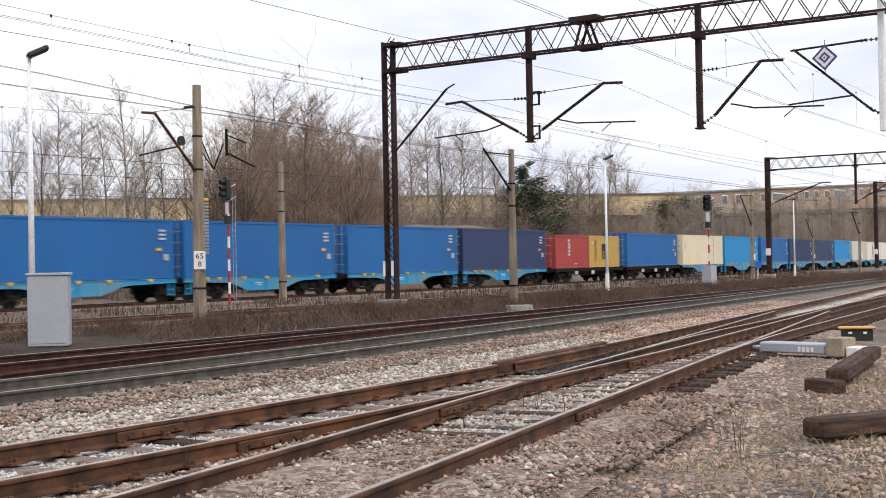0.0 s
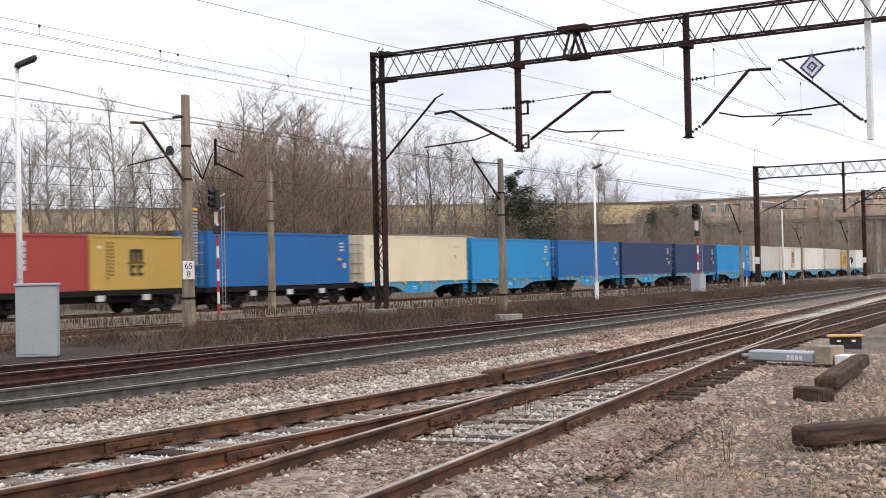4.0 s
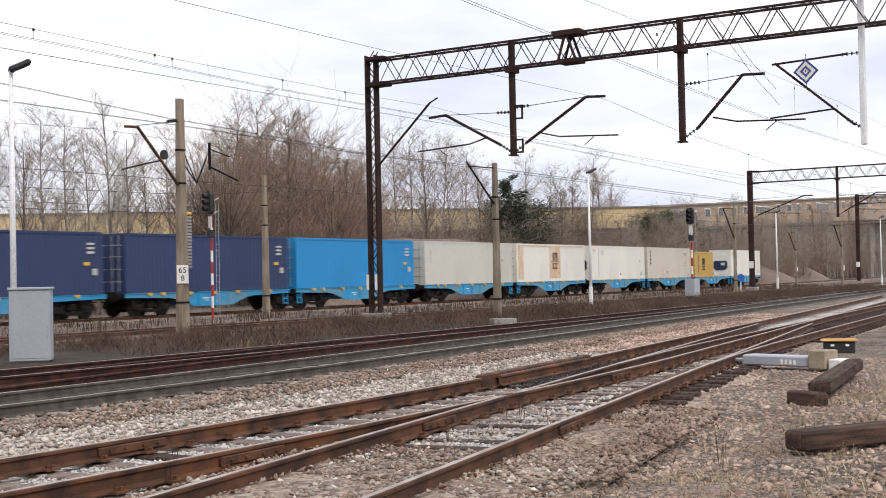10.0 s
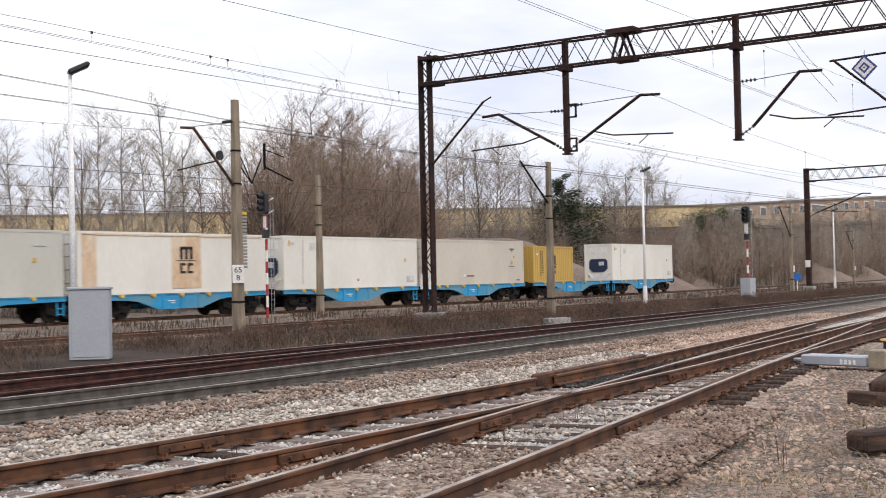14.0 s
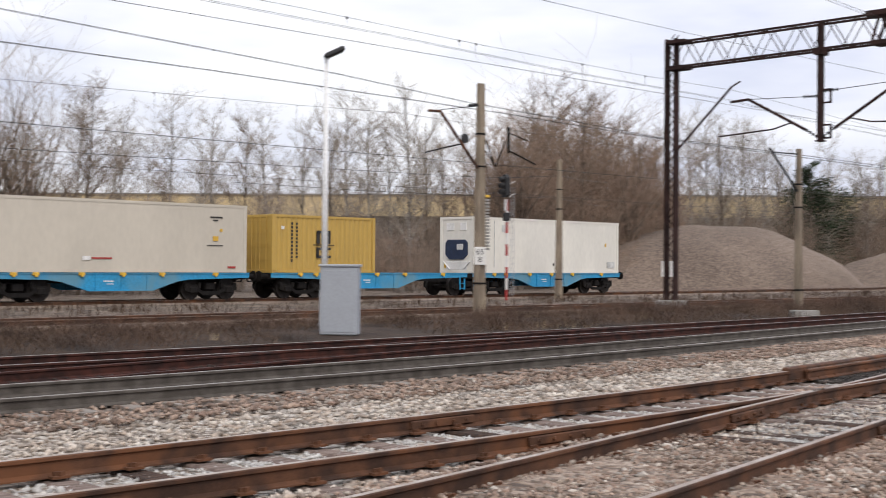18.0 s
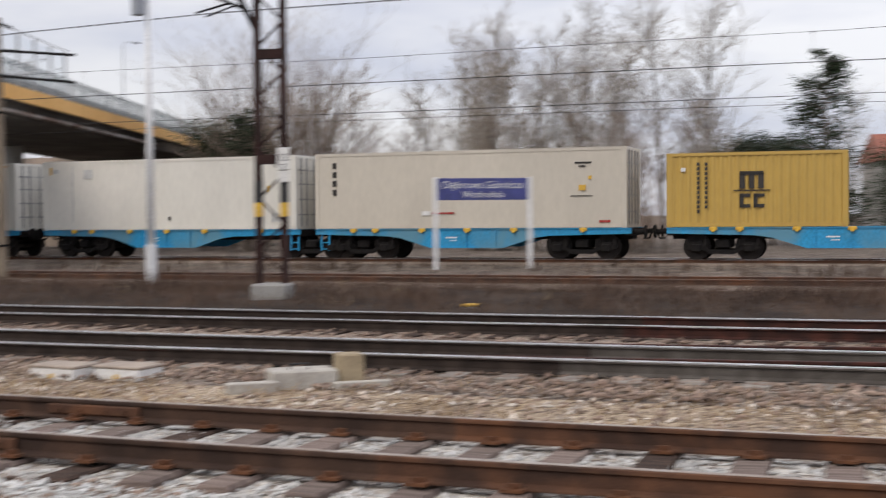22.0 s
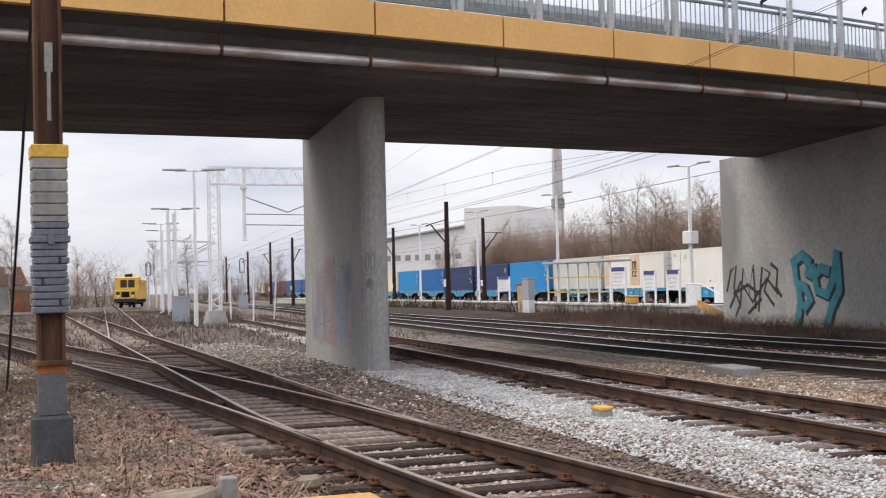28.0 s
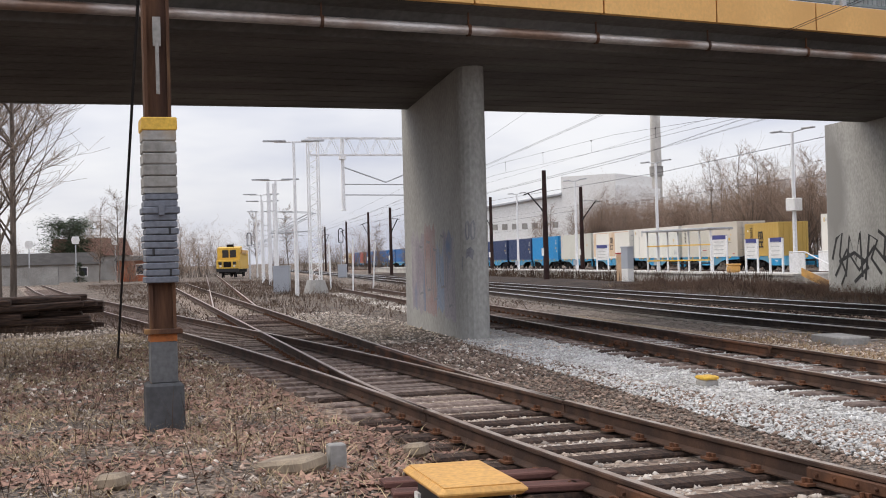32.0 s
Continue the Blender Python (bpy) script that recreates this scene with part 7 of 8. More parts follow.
REDPLANK = mat("reddish_brown_plank", (0.13, 0.062, 0.05), 0.85, other=(0.07, 0.036, 0.032), scale=2, fine=24, streak=(1, 8, 8), bump=0.006)
for x, y, turn in ((-10.6, 3.55, 85), (-10.1, 3.5, 80)):
    tagged(part("loose_plank", Shape().box(-0.75, 0.75, -0.11, 0.11, 0, 0.05, 0.01), REDPLANK, at=pose(x + 0.8, y - 0.2, 0.0, 0, 0, turn)), "dark reddish plank beside the rail", "plank")

# ---- distance: hall, spoil heaps, works ----
def make_hall():
    d0, a = 190.0, radians(41)
    c = Vector((math.cos(a) * d0, math.sin(a) * d0, 0))
    side = Vector((-math.sin(a), math.cos(a), 0))
    o = thing("factory_hall", Matrix.Translation(c) @ Matrix.Rotation(math.atan2(side.y, side.x), 4, "Z"), "long low ochre factory hall behind the trees", "factory")
    w = part("ochre_wall", Shape().box(-58, 100, 0, 20, 8.1, 10.9), HALLY, o, "ochre clad upper wall")
    part("roof_edge", Shape().box(-58.3, 100.3, -0.3, 20.3, 10.9, 11.05), CONC, o)
    # the shadow under the ochre strip is put into this wall's dark brush-brown colour
    part("lower_wall", Shape().box(-57.5, 99.5, 0.4, 19, -0.1, 8.1), SHEDDARK, o)
    for k in range(35):
        part("panel_joint", Shape().box(-57 + k * 4.5, -56.9 + k * 4.5, -0.06, 0.0, 8.1, 10.9), SHEDWALL, w)
    p = thing("brick_works", pose(182.5, 79, 0, 0, 0, -3), "long brick works building with bands of windows", "factory")
    bw = part("brick_wall", Shape().prism([(0, 8.6), (0, 11.9), (134, 19.2), (134, 13.6)], -2, 18), BRICK, p, "striped pinkish brick wall")
    part("roof_edge", Shape().prism([(-0.3, 11.9), (-0.3, 12.15), (134.3, 19.5), (134.3, 19.2)], -2.3, 18.3), CONC, p)
    part("base", Shape().prism([(0, -0.1), (0, 8.6), (134, 13.6), (134, -0.1)], -0.5, 18), SHEDWALL, p)
    part("pipe_run", Shape().tube((0, -2.6, 8.2), (134, -2.6, 12.9), 0.3), SHEDDARK, p, "dark pipe along the wall")
    x = 4.0
    while x < 128:
        zt = 11.9 + 7.3 * x / 134
        wide = 2.0 if int(x) % 3 else 7.0
        part("window_band", Shape().box(x, x + wide, -2.06, -1.9, zt - 1.9, zt - 0.75), PANE, bw)
        part("window_frame", Shape().box(x - 0.15, x + wide + 0.15, -2.04, -1.9, zt - 1.85, zt - 0.55), WHITE, bw)
        x += wide + 3.6
    for k in range(13):
        part("pillar", Shape().box(4 + 10 * k, 4.8 + 10 * k, -1.2, -0.4, 0, 8.2 + 0.3 * k), SHEDWALL, p)


make_hall()


def heap(x, y, rx, ry, h, seed, flat=1.25):
    s = Shape()
    n, m = 56, 16
    v, f = [], []
    for j in range(m + 1):
        for i in range(n):
            a, u = 2 * math.pi * i / n, j / m
            k = 1 + 0.14 * noise.noise(Vector((math.cos(a) * 1.3, math.sin(a) * 1.3, seed))) + 0.05 * noise.noise(Vector((a * 3, u * 4, seed)))
            z = h * (1 - u ** flat) * (1 + 0.09 * noise.noise(Vector((math.cos(a) * u * 3, math.sin(a) * u * 3, seed + 4)))) + 0.08 * noise.noise(Vector((rx * u * math.cos(a), ry * u * math.sin(a), seed)))
            v.append((rx * u * k * math.cos(a), ry * u * k * math.sin(a), z))
    for j in range(m):
        f += [(j * n + i, j * n + n + i, j * n + n + (i + 1) % n, j * n + (i + 1) % n) for i in range(n)]
    s.add(v, f)
    tagged(part("gravel_mound", s, SPOIL, at=pose(x, y, -0.2), smooth=True), "large heap of brown gravel behind the far track", "gravel heap", "gravel heaps")


heap(90, 59, 20, 9, 5.15, 1.0, 2.3)
heap(118, 58, 9, 7, 3.3, 2.0)
heap(129, 60, 9, 7, 2.9, 6.0)
heap(176, 60, 9, 7, 3.4, 3.0)
heap(203, 62, 10, 7, 3.4, 4.0)

works = thing("white_works_building", pose(-312, 135, -0.1, 0, 0, 40), "large white industrial building with sloping conveyor", "factory")
wb = part("hall", Shape().prism([(-22, 0), (20, 0), (20, 19.0), (-22, 14.5)], -13, 13), WHITE, works)
part("tower", Shape().box(4, 19, -13.5, 10, 0, 22), WHITE, works)
part("conveyor", Shape().prism([(-48, 3), (-22, 12), (-22, 14), (-48, 5)], -3, 3), WHITE, works)
part("roof_pipe", Shape().tube((-22, -13.5, 14.8), (4, -13.5, 17.6), 0.5), GALV, works)
for k in range(8):
    part("window", Shape().box(-20 + 3 * k, -18.4 + 3 * k, -13.1, -12.9, 9, 10.5), SHEDWALL, wb)
chim = thing("factory_chimney", pose(-352, 181, -0.1), "tall pale concrete chimney with a platform", "chimney")
part("shaft", Shape().tube((0, 0, 0), (0, 0, 62), 1.9, 1.4, 16), PLAT, chim)
part("gallery", Shape().tube((0, 0, 25.5), (0, 0, 28.5), 2.1, 2.1, 16), CONC, chim)

# ---- trees: bare in early spring ----
BARK = mat("grey_brown_bark", (0.19, 0.152, 0.122), 0.95, other=(0.09, 0.07, 0.056), scale=2, fine=20, streak=(4, 4, 0.6))
BIRCH = mat("pale_birch_bark", (0.40, 0.37, 0.33), 0.9, other=(0.13, 0.11, 0.10), scale=3, fine=20, streak=(2, 2, 4))
TWIG = mat("brown_twigs", (0.28, 0.215, 0.165), 0.95, other=(0.20, 0.15, 0.115), scale=0.6, fine=8)
TWIGRED = mat("reddish_twigs", (0.32, 0.225, 0.165), 0.95, other=(0.24, 0.168, 0.122), scale=0.6, fine=8)
TWIGPALE = mat("greyish_twigs", (0.35, 0.30, 0.245), 0.95, other=(0.26, 0.215, 0.17), scale=0.6, fine=8)
NEEDLE = mat("dark_green_needles", (0.050, 0.066, 0.036), 0.95, other=(0.028, 0.040, 0.022), scale=1.2, fine=14, spread=0.4)


def grow(rng, h, spread, levels, n_first, droop=0.0, bush=False, round_top=False):
    """Trunk and limbs in one shape, thin twigs in another."""
    limbs, twigs = Shape(), Shape()

    def limb(p, d, L, r, lev):
        pts, q, v = [p], p.copy(), d.copy()
        n = 5 if lev == 0 else 4 if lev == 1 else 2
        for i in range(n):
            v = (v + Vector((rng.uniform(-1, 1), rng.uniform(-1, 1), rng.uniform(-0.5, 0.6))) * ((0.055 if not bush else 0.15) + 0.08 * lev) + Vector((0, 0, 0.08 - droop * lev))).normalized()
            q = q + v * (L / n)
            pts.append(q.copy())
        for i, (a, b) in enumerate(zip(pts, pts[1:])):
            ra, rb = r * (1 - 0.85 * i / n), r * (1 - 0.85 * (i + 1) / n)
            (limbs if lev < 2 else twigs).tube(a, b, max(ra, 0.006), max(rb, 0.004), 6 if lev == 0 else 4 if lev == 1 else 3, caps=False)
        if lev >= levels:
            return
        k = n_first if lev == 0 else rng.randint(7, 10) if lev == 1 else rng.randint(5, 8)
        for i in range(k):
            u = rng.uniform(0.2 if lev == 0 else 0.12, 1.0)
            seg = min(int(u * n), n - 1)
            base = pts[seg].lerp(pts[seg + 1], u * n - seg)
            ang = rng.uniform(0, 2 * math.pi)
            side = Vector((math.cos(ang), math.sin(ang), rng.uniform(-0.25, 0.25)))
            nd = (v * rng.uniform(0.4, 0.85) + side * spread * rng.uniform(0.65, 1.25) + Vector((0, 0, 0.08))).normalized()
            size = rng.uniform(0.12, 0.36) * (1.3 - 0.95 * u) + 0.03 if lev == 0 else rng.uniform(0.28, 0.6)
            limb(base, nd, L * size, r * rng.uniform(0.26, 0.4) * (1.15 - 0.6 * u), lev + 1)

    if bush:
        for i in range(n_first):
            a, rad = rng.uniform(0, 2 * math.pi), h * 0.28 * math.sqrt(rng.random())
            lean = rng.uniform(0.0, 0.38)
            b = rng.uniform(0, 2 * math.pi)
            limb(Vector((math.cos(a) * rad, math.sin(a) * rad, 0)), Vector((math.cos(b) * lean, math.sin(b) * lean, 1)).normalized(), h * rng.uniform(0.35, 1.0) ** 0.7, 0.05, 1)
            if i % 3 == 0:
                limb(Vector((math.cos(a) * rad, math.sin(a) * rad, 0)), Vector((math.cos(a) * 0.7, math.sin(a) * 0.7, 1)).normalized(), h * rng.uniform(0.25, 0.5), 0.03, 1)
    elif round_top:
        limbs.tube((0, 0, 0), (0, 0, h * 0.3), 0.028 * h * 0.5, 0.010 * h, 7)
        for i in range(n_first):
            a, z0, lean = rng.uniform(0, 2 * math.pi), h * rng.uniform(0.14, 0.4), rng.uniform(0.03, 1.0)
            limb(Vector((0, 0, z0)), Vector((math.cos(a) * lean, math.sin(a) * lean, 1)).normalized(), (h - z0) * (1.0 - 0.3 * lean) * rng.uniform(0.7, 1.0), 0.0062 * h, 1)
    else:
        limb(Vector((0, 0, 0)), Vector((rng.uniform(-0.06, 0.06), rng.uniform(-0.06, 0.06), 1)), h, 0.0075 * h + 0.03, 0)
    return limbs, twigs


def tree_kind(seed, h, spread, levels, n_first, bark, twig, name, label, droop=0.0, bush=False, round_top=False):
    limbs, twigs = grow(random.Random(seed), h, spread, levels, n_first, droop, bush, round_top)
    o = thing(name, pose(0, 0, -60), label, "bush" if bush else "tree", "bare trees and bushes")
    stem, crown = part("trunk", limbs, bark, o), part("crown", twigs, twig, o)
    if bush:
        tagged(stem, "tangle of bare stems", kind="stuff")
    return o


def conifer(seed, h, w, label, pine=False):
    """Boughs at uneven heights, each carrying tufts of needles; a pine carries them high and round."""
    rng = random.Random(seed)
    o = thing("conifer", pose(0, 0, -60), label, "tree", "evergreen trees")
    wood = Shape().tube((0, 0, 0), (0, 0, h * 0.95), 0.018 * h, 0.02, 8)
    v, f = [], []
    for i in range(120 if pine else 90):
        u = rng.uniform(0.12, 1.0) if not pine else rng.uniform(0.12, 1.0)
        a = rng.uniform(0, 2 * math.pi)
        z0 = h * u
        full = math.sqrt(max(0.03, 1 - ((u - 0.55) / 0.5) ** 2)) if pine else (1.03 - u) ** 0.75
        L = w * full * rng.uniform(0.55, 1.12)
        rise = rng.uniform(0.0, 0.5) if pine else rng.uniform(-0.35, 0.15) + 0.4 * u
        tip = Vector((math.cos(a) * L, math.sin(a) * L, z0 + L * rise))
        base = Vector((0, 0, z0 * 0.97))
        wood.tube(base, tip, 0.035, 0.012, 4, caps=False)
        for j in range(int((50 + 80 * L / w) * (1.6 if pine else 0.85))):
            k = rng.uniform(0.25, 1.05)
            c = base.lerp(tip, k) + Vector((rng.gauss(0, 1), rng.gauss(0, 1), rng.gauss(0, 0.7))) * ((0.10 if not pine else 0.14) * L + 0.14)
            d1 = Vector((math.cos(a) + rng.uniform(-0.9, 0.9), math.sin(a) + rng.uniform(-0.9, 0.9), rng.uniform(-0.5, 0.7))) * rng.uniform(0.16, 0.36)
            d2 = Vector((rng.uniform(-1, 1), rng.uniform(-1, 1), rng.uniform(-1, 1))) * rng.uniform(0.02, 0.05)
            n = len(v)
            v += [c - d2, c + d2, c + d1]
            f.append((n, n + 1, n + 2))
    part("trunk", wood, BARK, o)
    part("crown", Shape().add(v, f), NEEDLE, o)
    return o


KIND = [
    tree_kind(11, 12.5, 0.6, 3, 38, BIRCH, TWIGPALE, "birch_tree", "tall slim bare birch with pale bark", 0.03),
    tree_kind(12, 11.5, 0.65, 3, 36, BARK, TWIG, "bare_tree", "tall bare tree with fine brown twigs"),
    tree_kind(13, 12.0, 0.5, 3, 40, BARK, TWIGPALE, "bare_tree", "slim bare poplar with upright twigs"),
    tree_kind(14, 10.5, 0.95, 3, 34, BARK, TWIG, "bare_tree", "broad bare tree with spreading limbs"),
    tree_kind(15, 8.5, 0.8, 3, 22, BARK, TWIGRED, "bare_bush", "dense thicket of brown bare stems", 0.02, True),
    tree_kind(16, 6.0, 0.85, 3, 24, BARK, TWIG, "bare_bush", "dense low thicket of brown stems", 0.02, True),
    tree_kind(17, 11.0, 0.85, 3, 40, BARK, TWIGRED, "bare_tree", "bare alder with brown crown"),
    tree_kind(18, 12.5, 0.7, 3, 34, BIRCH, TWIGPALE, "birch_tree", "leaning bare birch with airy crown", 0.04),
    tree_kind(19, 11.0, 0.7, 3, 19, BARK, TWIG, "bare_tree", "broad bare tree with a rounded crown of fine twigs", 0.0, False, True),
    tree_kind(20, 9.5, 0.75, 3, 24, BARK, TWIGRED, "bare_tree", "round-topped bare tree with a reddish crown", 0.0, False, True),
]
FIR = conifer(21, 8.5, 2.9, "dark green ragged spruce behind the train")
PINE = conifer(22, 7.5, 3.4, "dark green round-topped pine", True)


def plant(k, x, y, size=1.0, turn=None, z=-0.1):
    src = KIND[k] if isinstance(k, int) else k
    rng = random.Random(int(x * 31 + y * 17))
    m = Matrix.Translation((x, y, z)) @ Matrix.Rotation(rng.uniform(0, 6.3) if turn is None else turn, 4, "Z") @ Matrix.Diagonal((size, size, size * rng.uniform(0.93, 1.07), 1))
    o = copy_thing(src, m)
    o.scale = (size, size, size)
    return o


rt = random.Random(77)


# scattered tall trees behind the far track, east to west
for i in range(62):
    x = 215 - i * 3.9 + rt.uniform(-2.2, 2.2)
    if -56 < x < -36 or (-30 < x < 26 and rt.random() < 0.5):
        continue
    y = 68 + rt.uniform(0, 16) + bend(x)
    k = rt.choice((0, 7, 1, 2, 2, 6)) if x > 78 else rt.choice((0, 7, 0, 1, 2, 7)) if x > -20 else rt.choice((0, 1, 3, 7, 6))
    size = rt.uniform(0.62, 0.84)
    if not 107.2 < math.degrees(math.atan2(y, x)) < 114.8:
        plant(k, x, y, size)
# low brush at the foot of the trees
for i in range(84):
    x = 205 - i * 3.1 + rt.uniform(-1.5, 1.5)
    if -54 < x < -34 or (-8 < x < 14):
        continue
    y = 60 + rt.uniform(0, 6) + bend(x) * 0.8 + (11 if 66 < x < 140 else 4 if x > 140 else 0)
    plant(rt.choice((5, 5, 4)), x, y, rt.uniform(0.4, 0.72) if x < 62 else rt.uniform(0.55, 0.8))
# dense wood before the factory
def on_row(deg, y):
    return y / math.tan(radians(deg)), y


def hall_row(deg):
    return min(90.0, 176 / math.cos(radians(deg - 41)) * math.sin(radians(deg)))


for i in range(64):
    a = 12.5 + i * 0.37 + rt.uniform(-0.25, 0.25)
    x, y = on_row(a, rt.uniform(67, 74) if a < 24 else rt.uniform(69, hall_row(a)))
    if a > 23.5 or i % 2:
        plant(rt.choice((0, 1, 2, 6, 7)), x, y, math.hypot(x, y) / 150 * (rt.uniform(0.62, 0.84) if a > 23.5 else rt.uniform(0.45, 0.66)))
for i in range(60):
    a = 11.8 + i * 0.54 + rt.uniform(-0.2, 0.2)
    x, y = on_row(a, rt.uniform(66, 74) if a < 24 else rt.uniform(68, hall_row(a)))
    plant(rt.choice((4, 5, 4)), x, y, math.hypot(x, y) / 150 * (rt.uniform(0.6, 0.85) if a > 23.5 else rt.uniform(0.42, 0.6)))
for i in range(14):
    x, y = on_row(43 + i * 1.7 + rt.uniform(-0.3, 0.3), rt.uniform(60, 76))
    plant(rt.choice((4, 5)), x, y, rt.uniform(0.4, 0.6))
for i in range(20):
    a = 20.5 + i * 0.64 + rt.uniform(-0.2, 0.2)
    x, y = on_row(a, rt.uniform(66, 71))
    plant(rt.choice((4, 5, 1, 4)), x, y, math.hypot(x, y) / 150 * rt.uniform(0.62, 0.85))
for i in range(24):
    x, y = on_row(46 + i * 1.2 + rt.uniform(-0.3, 0.3), rt.uniform(56, 64))
    plant(rt.choice((4, 5, 5, 4, 3)), x, y, rt.uniform(0.4, 0.62))
# the brown thicket, its crown highest in the middle
for i in range(40):
    a = 35.4 + i * 0.195 + rt.uniform(-0.2, 0.2)
    x, y = on_row(a, rt.uniform(58, 70))
    d = math.hypot(x, y)
    top = 7.9 - 0.17 * (a - 39.6) ** 2 * (1.0 if a < 39.6 else 0.8)
    k = (4, 6, 1, 9, 4, 3)[i % 6]
    h = 1.7 + d * math.tan(radians(max(3.2, top * (rt.uniform(0.5, 0.72) if k == 4 else rt.uniform(0.78, 1.02)))))
    plant(k, x, y, h / (8.5, 11.7, 8.5, 10.8, 8.7, 6, 11.3, 12, 10.6, 9.2)[k])
# a thin wood of bare trunks before the brick works
for i in range(64):
    a = 13.4 + i * 0.17 + rt.uniform(-0.08, 0.08)
    x = 150.0
    for _ in range(12):
        x = (main_line(x) + 5.0) / math.tan(radians(a))
    plant((0, 7, 2, 5, 0, 1, 4, 7)[i % 8], x, main_line(x) + 5.0 + rt.uniform(0, 2.5), (1.7 + math.hypot(x, main_line(x)) * math.tan(radians(rt.uniform(1.7, 3.2)))) / 12.3 * (1.6 if i % 8 in (3, 6) else 1.0) * (0.7 if i % 8 in (3, 6) else 1.0))
# slim birches between thicket and pine
for a, y, top, k in ((34.2, 72, 6.8, 0), (33.6, 74, 6.4, 7), (33.0, 71, 6.6, 2), (32.4, 76, 6.2, 7), (31.8, 73, 6.0, 0), (31.2, 78, 5.8, 7), (30.6, 72, 5.2, 2), (28.4, 74, 5.4, 0), (27.6, 78, 4.8, 7), (27.0, 73, 4.6, 2), (26.4, 76, 5.2, 1), (25.7, 74, 5.4, 7), (25.1, 78, 5.0, 1), (24.6, 75, 4.4, 2), (46.8, 62, 8.6, 0), (48.6, 66, 8.0, 7), (45.2, 63, 6.6, 1), (50.5, 65, 7.6, 2), (53, 64, 7.2, 7), (55.5, 66, 7.4, 0), (57.5, 68, 7.8, 7), (44.2, 66, 7.4, 7), (46.0, 70, 7.6, 2), (47.6, 64, 7.0, 0), (49.6, 70, 8.2, 7), (51.6, 68, 7.0, 0), (54.2, 70, 7.8, 1), (59.5, 66, 7.2, 0), (61.5, 68, 8.0, 7), (63.5, 70, 7.4, 2), (96.5, 62, 6.0, 3), (99.0, 60, 5.6, 3), (101.5, 62, 6.6, 3), (104.0, 61, 6.0, 3), (83.0, 64, 8.4, 7), (86.0, 66, 7.0, 0), (106.0, 64, 7.4, 7), (105.0, 67, 8.0, 1), (105.0, 62, 8.8, 0), (104.0, 64, 8.0, 7), (103.0, 62, 7.4, 2), (102.0, 64, 8.2, 0), (100.5, 62, 7.6, 7), (99.4, 64, 7.8, 0), (107.9, 66, 5.9, 0), (106.7, 66, 8.0, 7), (110.2, 70, 3.5, 9), (111.2, 72, 3.2, 9), (66.9, 60, 8.0, 3), (70.6, 62, 8.2, 8), (79.5, 60, 9.0, 7), (77.4, 62, 9.6, 0), (78.3, 64, 8.0, 2)):
    x, y = on_row(a, y)
    plant(k, x, y, (1.7 + math.hypot(x, y) * math.tan(radians(top * (0.86 if 43 < a < 64 else 0.95)))) / (10.4 if k == 8 else 9.0 if k == 9 else 12.3))
# broad round-topped trees that stand alone
for a, y, top in ((115.9, 66, 8.7), (112.8, 67, 7.9), (114.4, 70, 7.4), (68.3, 60, 9.2), (65.2, 60, 9.1), (63.4, 61, 7.4)):
    x, y = on_row(a, y)
    plant(8, x, y, (1.7 + math.hypot(x, y) * math.tan(radians(top))) / 10.6)
# tall group at the middle of the view and beside the bridge
for x, y, s, k in ((33, 60, 1.0, 3), (11, 63, 1.15, 0), (8.5, 62, 1.05, 7), (-7, 70, 1.1, 0), (-9.5, 73, 1.15, 7), (-14, 71, 1.05, 0), (-12, 68, 0.85, 7), (-22, 78, 0.9, 3), (-33, 86, 1.1, 3), (-37, 89, 1.0, 6), (-30, 90, 1.0, 3), (-44, 100, 1.1, 3)):
    plant(k, x, y, s)
for x, y, s, k in ((13, 58, 0.62, 4), (15.5, 59, 0.66, 4), (17.5, 58, 0.6, 4), (10.5, 60, 0.55, 5), (19.5, 60, 0.6, 5), (14.2, 56.5, 0.62, 4), (16.6, 57, 0.66, 4), (18.6, 56.5, 0.6, 4), (12.2, 57, 0.6, 4), (-9, 58, 0.6, 4), (-12, 59, 0.62, 4), (-6, 60, 0.55, 5)):
    plant(k, x, y, s)
for a, y, top, src in ((29.2, 72, 4.5, FIR), (29.9, 75, 3.6, FIR), (28.8, 77, 3.4, PINE), (22.6, 62, 2.7, PINE), (21.9, 62, 2.3, PINE), (90.6, 68, 6.9, FIR), (92.8, 74, 3.4, PINE), (94.6, 78, 3.0, PINE), (115.9, 60, 4.75, FIR), (116.5, 74, 4.2, PINE), (87, 76, 3.0, PINE)):
    x, y = on_row(a, y)
    plant(src, x, y, (1.7 + math.hypot(x, y) * math.tan(radians(top))) / (8.3 if src == FIR else 7.6))
# behind the platform and in the far west
for i in range(42):
    x = -62 - i * 5.6 + rt.uniform(-2, 2)
    plant(rt.choice((6, 6, 3, 4)), x, 76 + 0.13 * (-62 - x) + rt.uniform(0, 14) + bend(x) * 0.3, rt.uniform(0.85, 1.2))
for i in range(72):
    x = -90 - i * 1.15 + rt.uniform(-1.5, 1.5)
    plant(rt.choice((6, 9, 9, 9, 4)), x, main_line(x) + rt.uniform(9, 20), rt.uniform(0.8, 1.12))
for i in range(26):
    plant(rt.choice((6, 3, 4, 5)), -215 - rt.uniform(0, 60), -10 + i * 3.4 + rt.uniform(-2, 2), rt.uniform(0.7, 1.1))
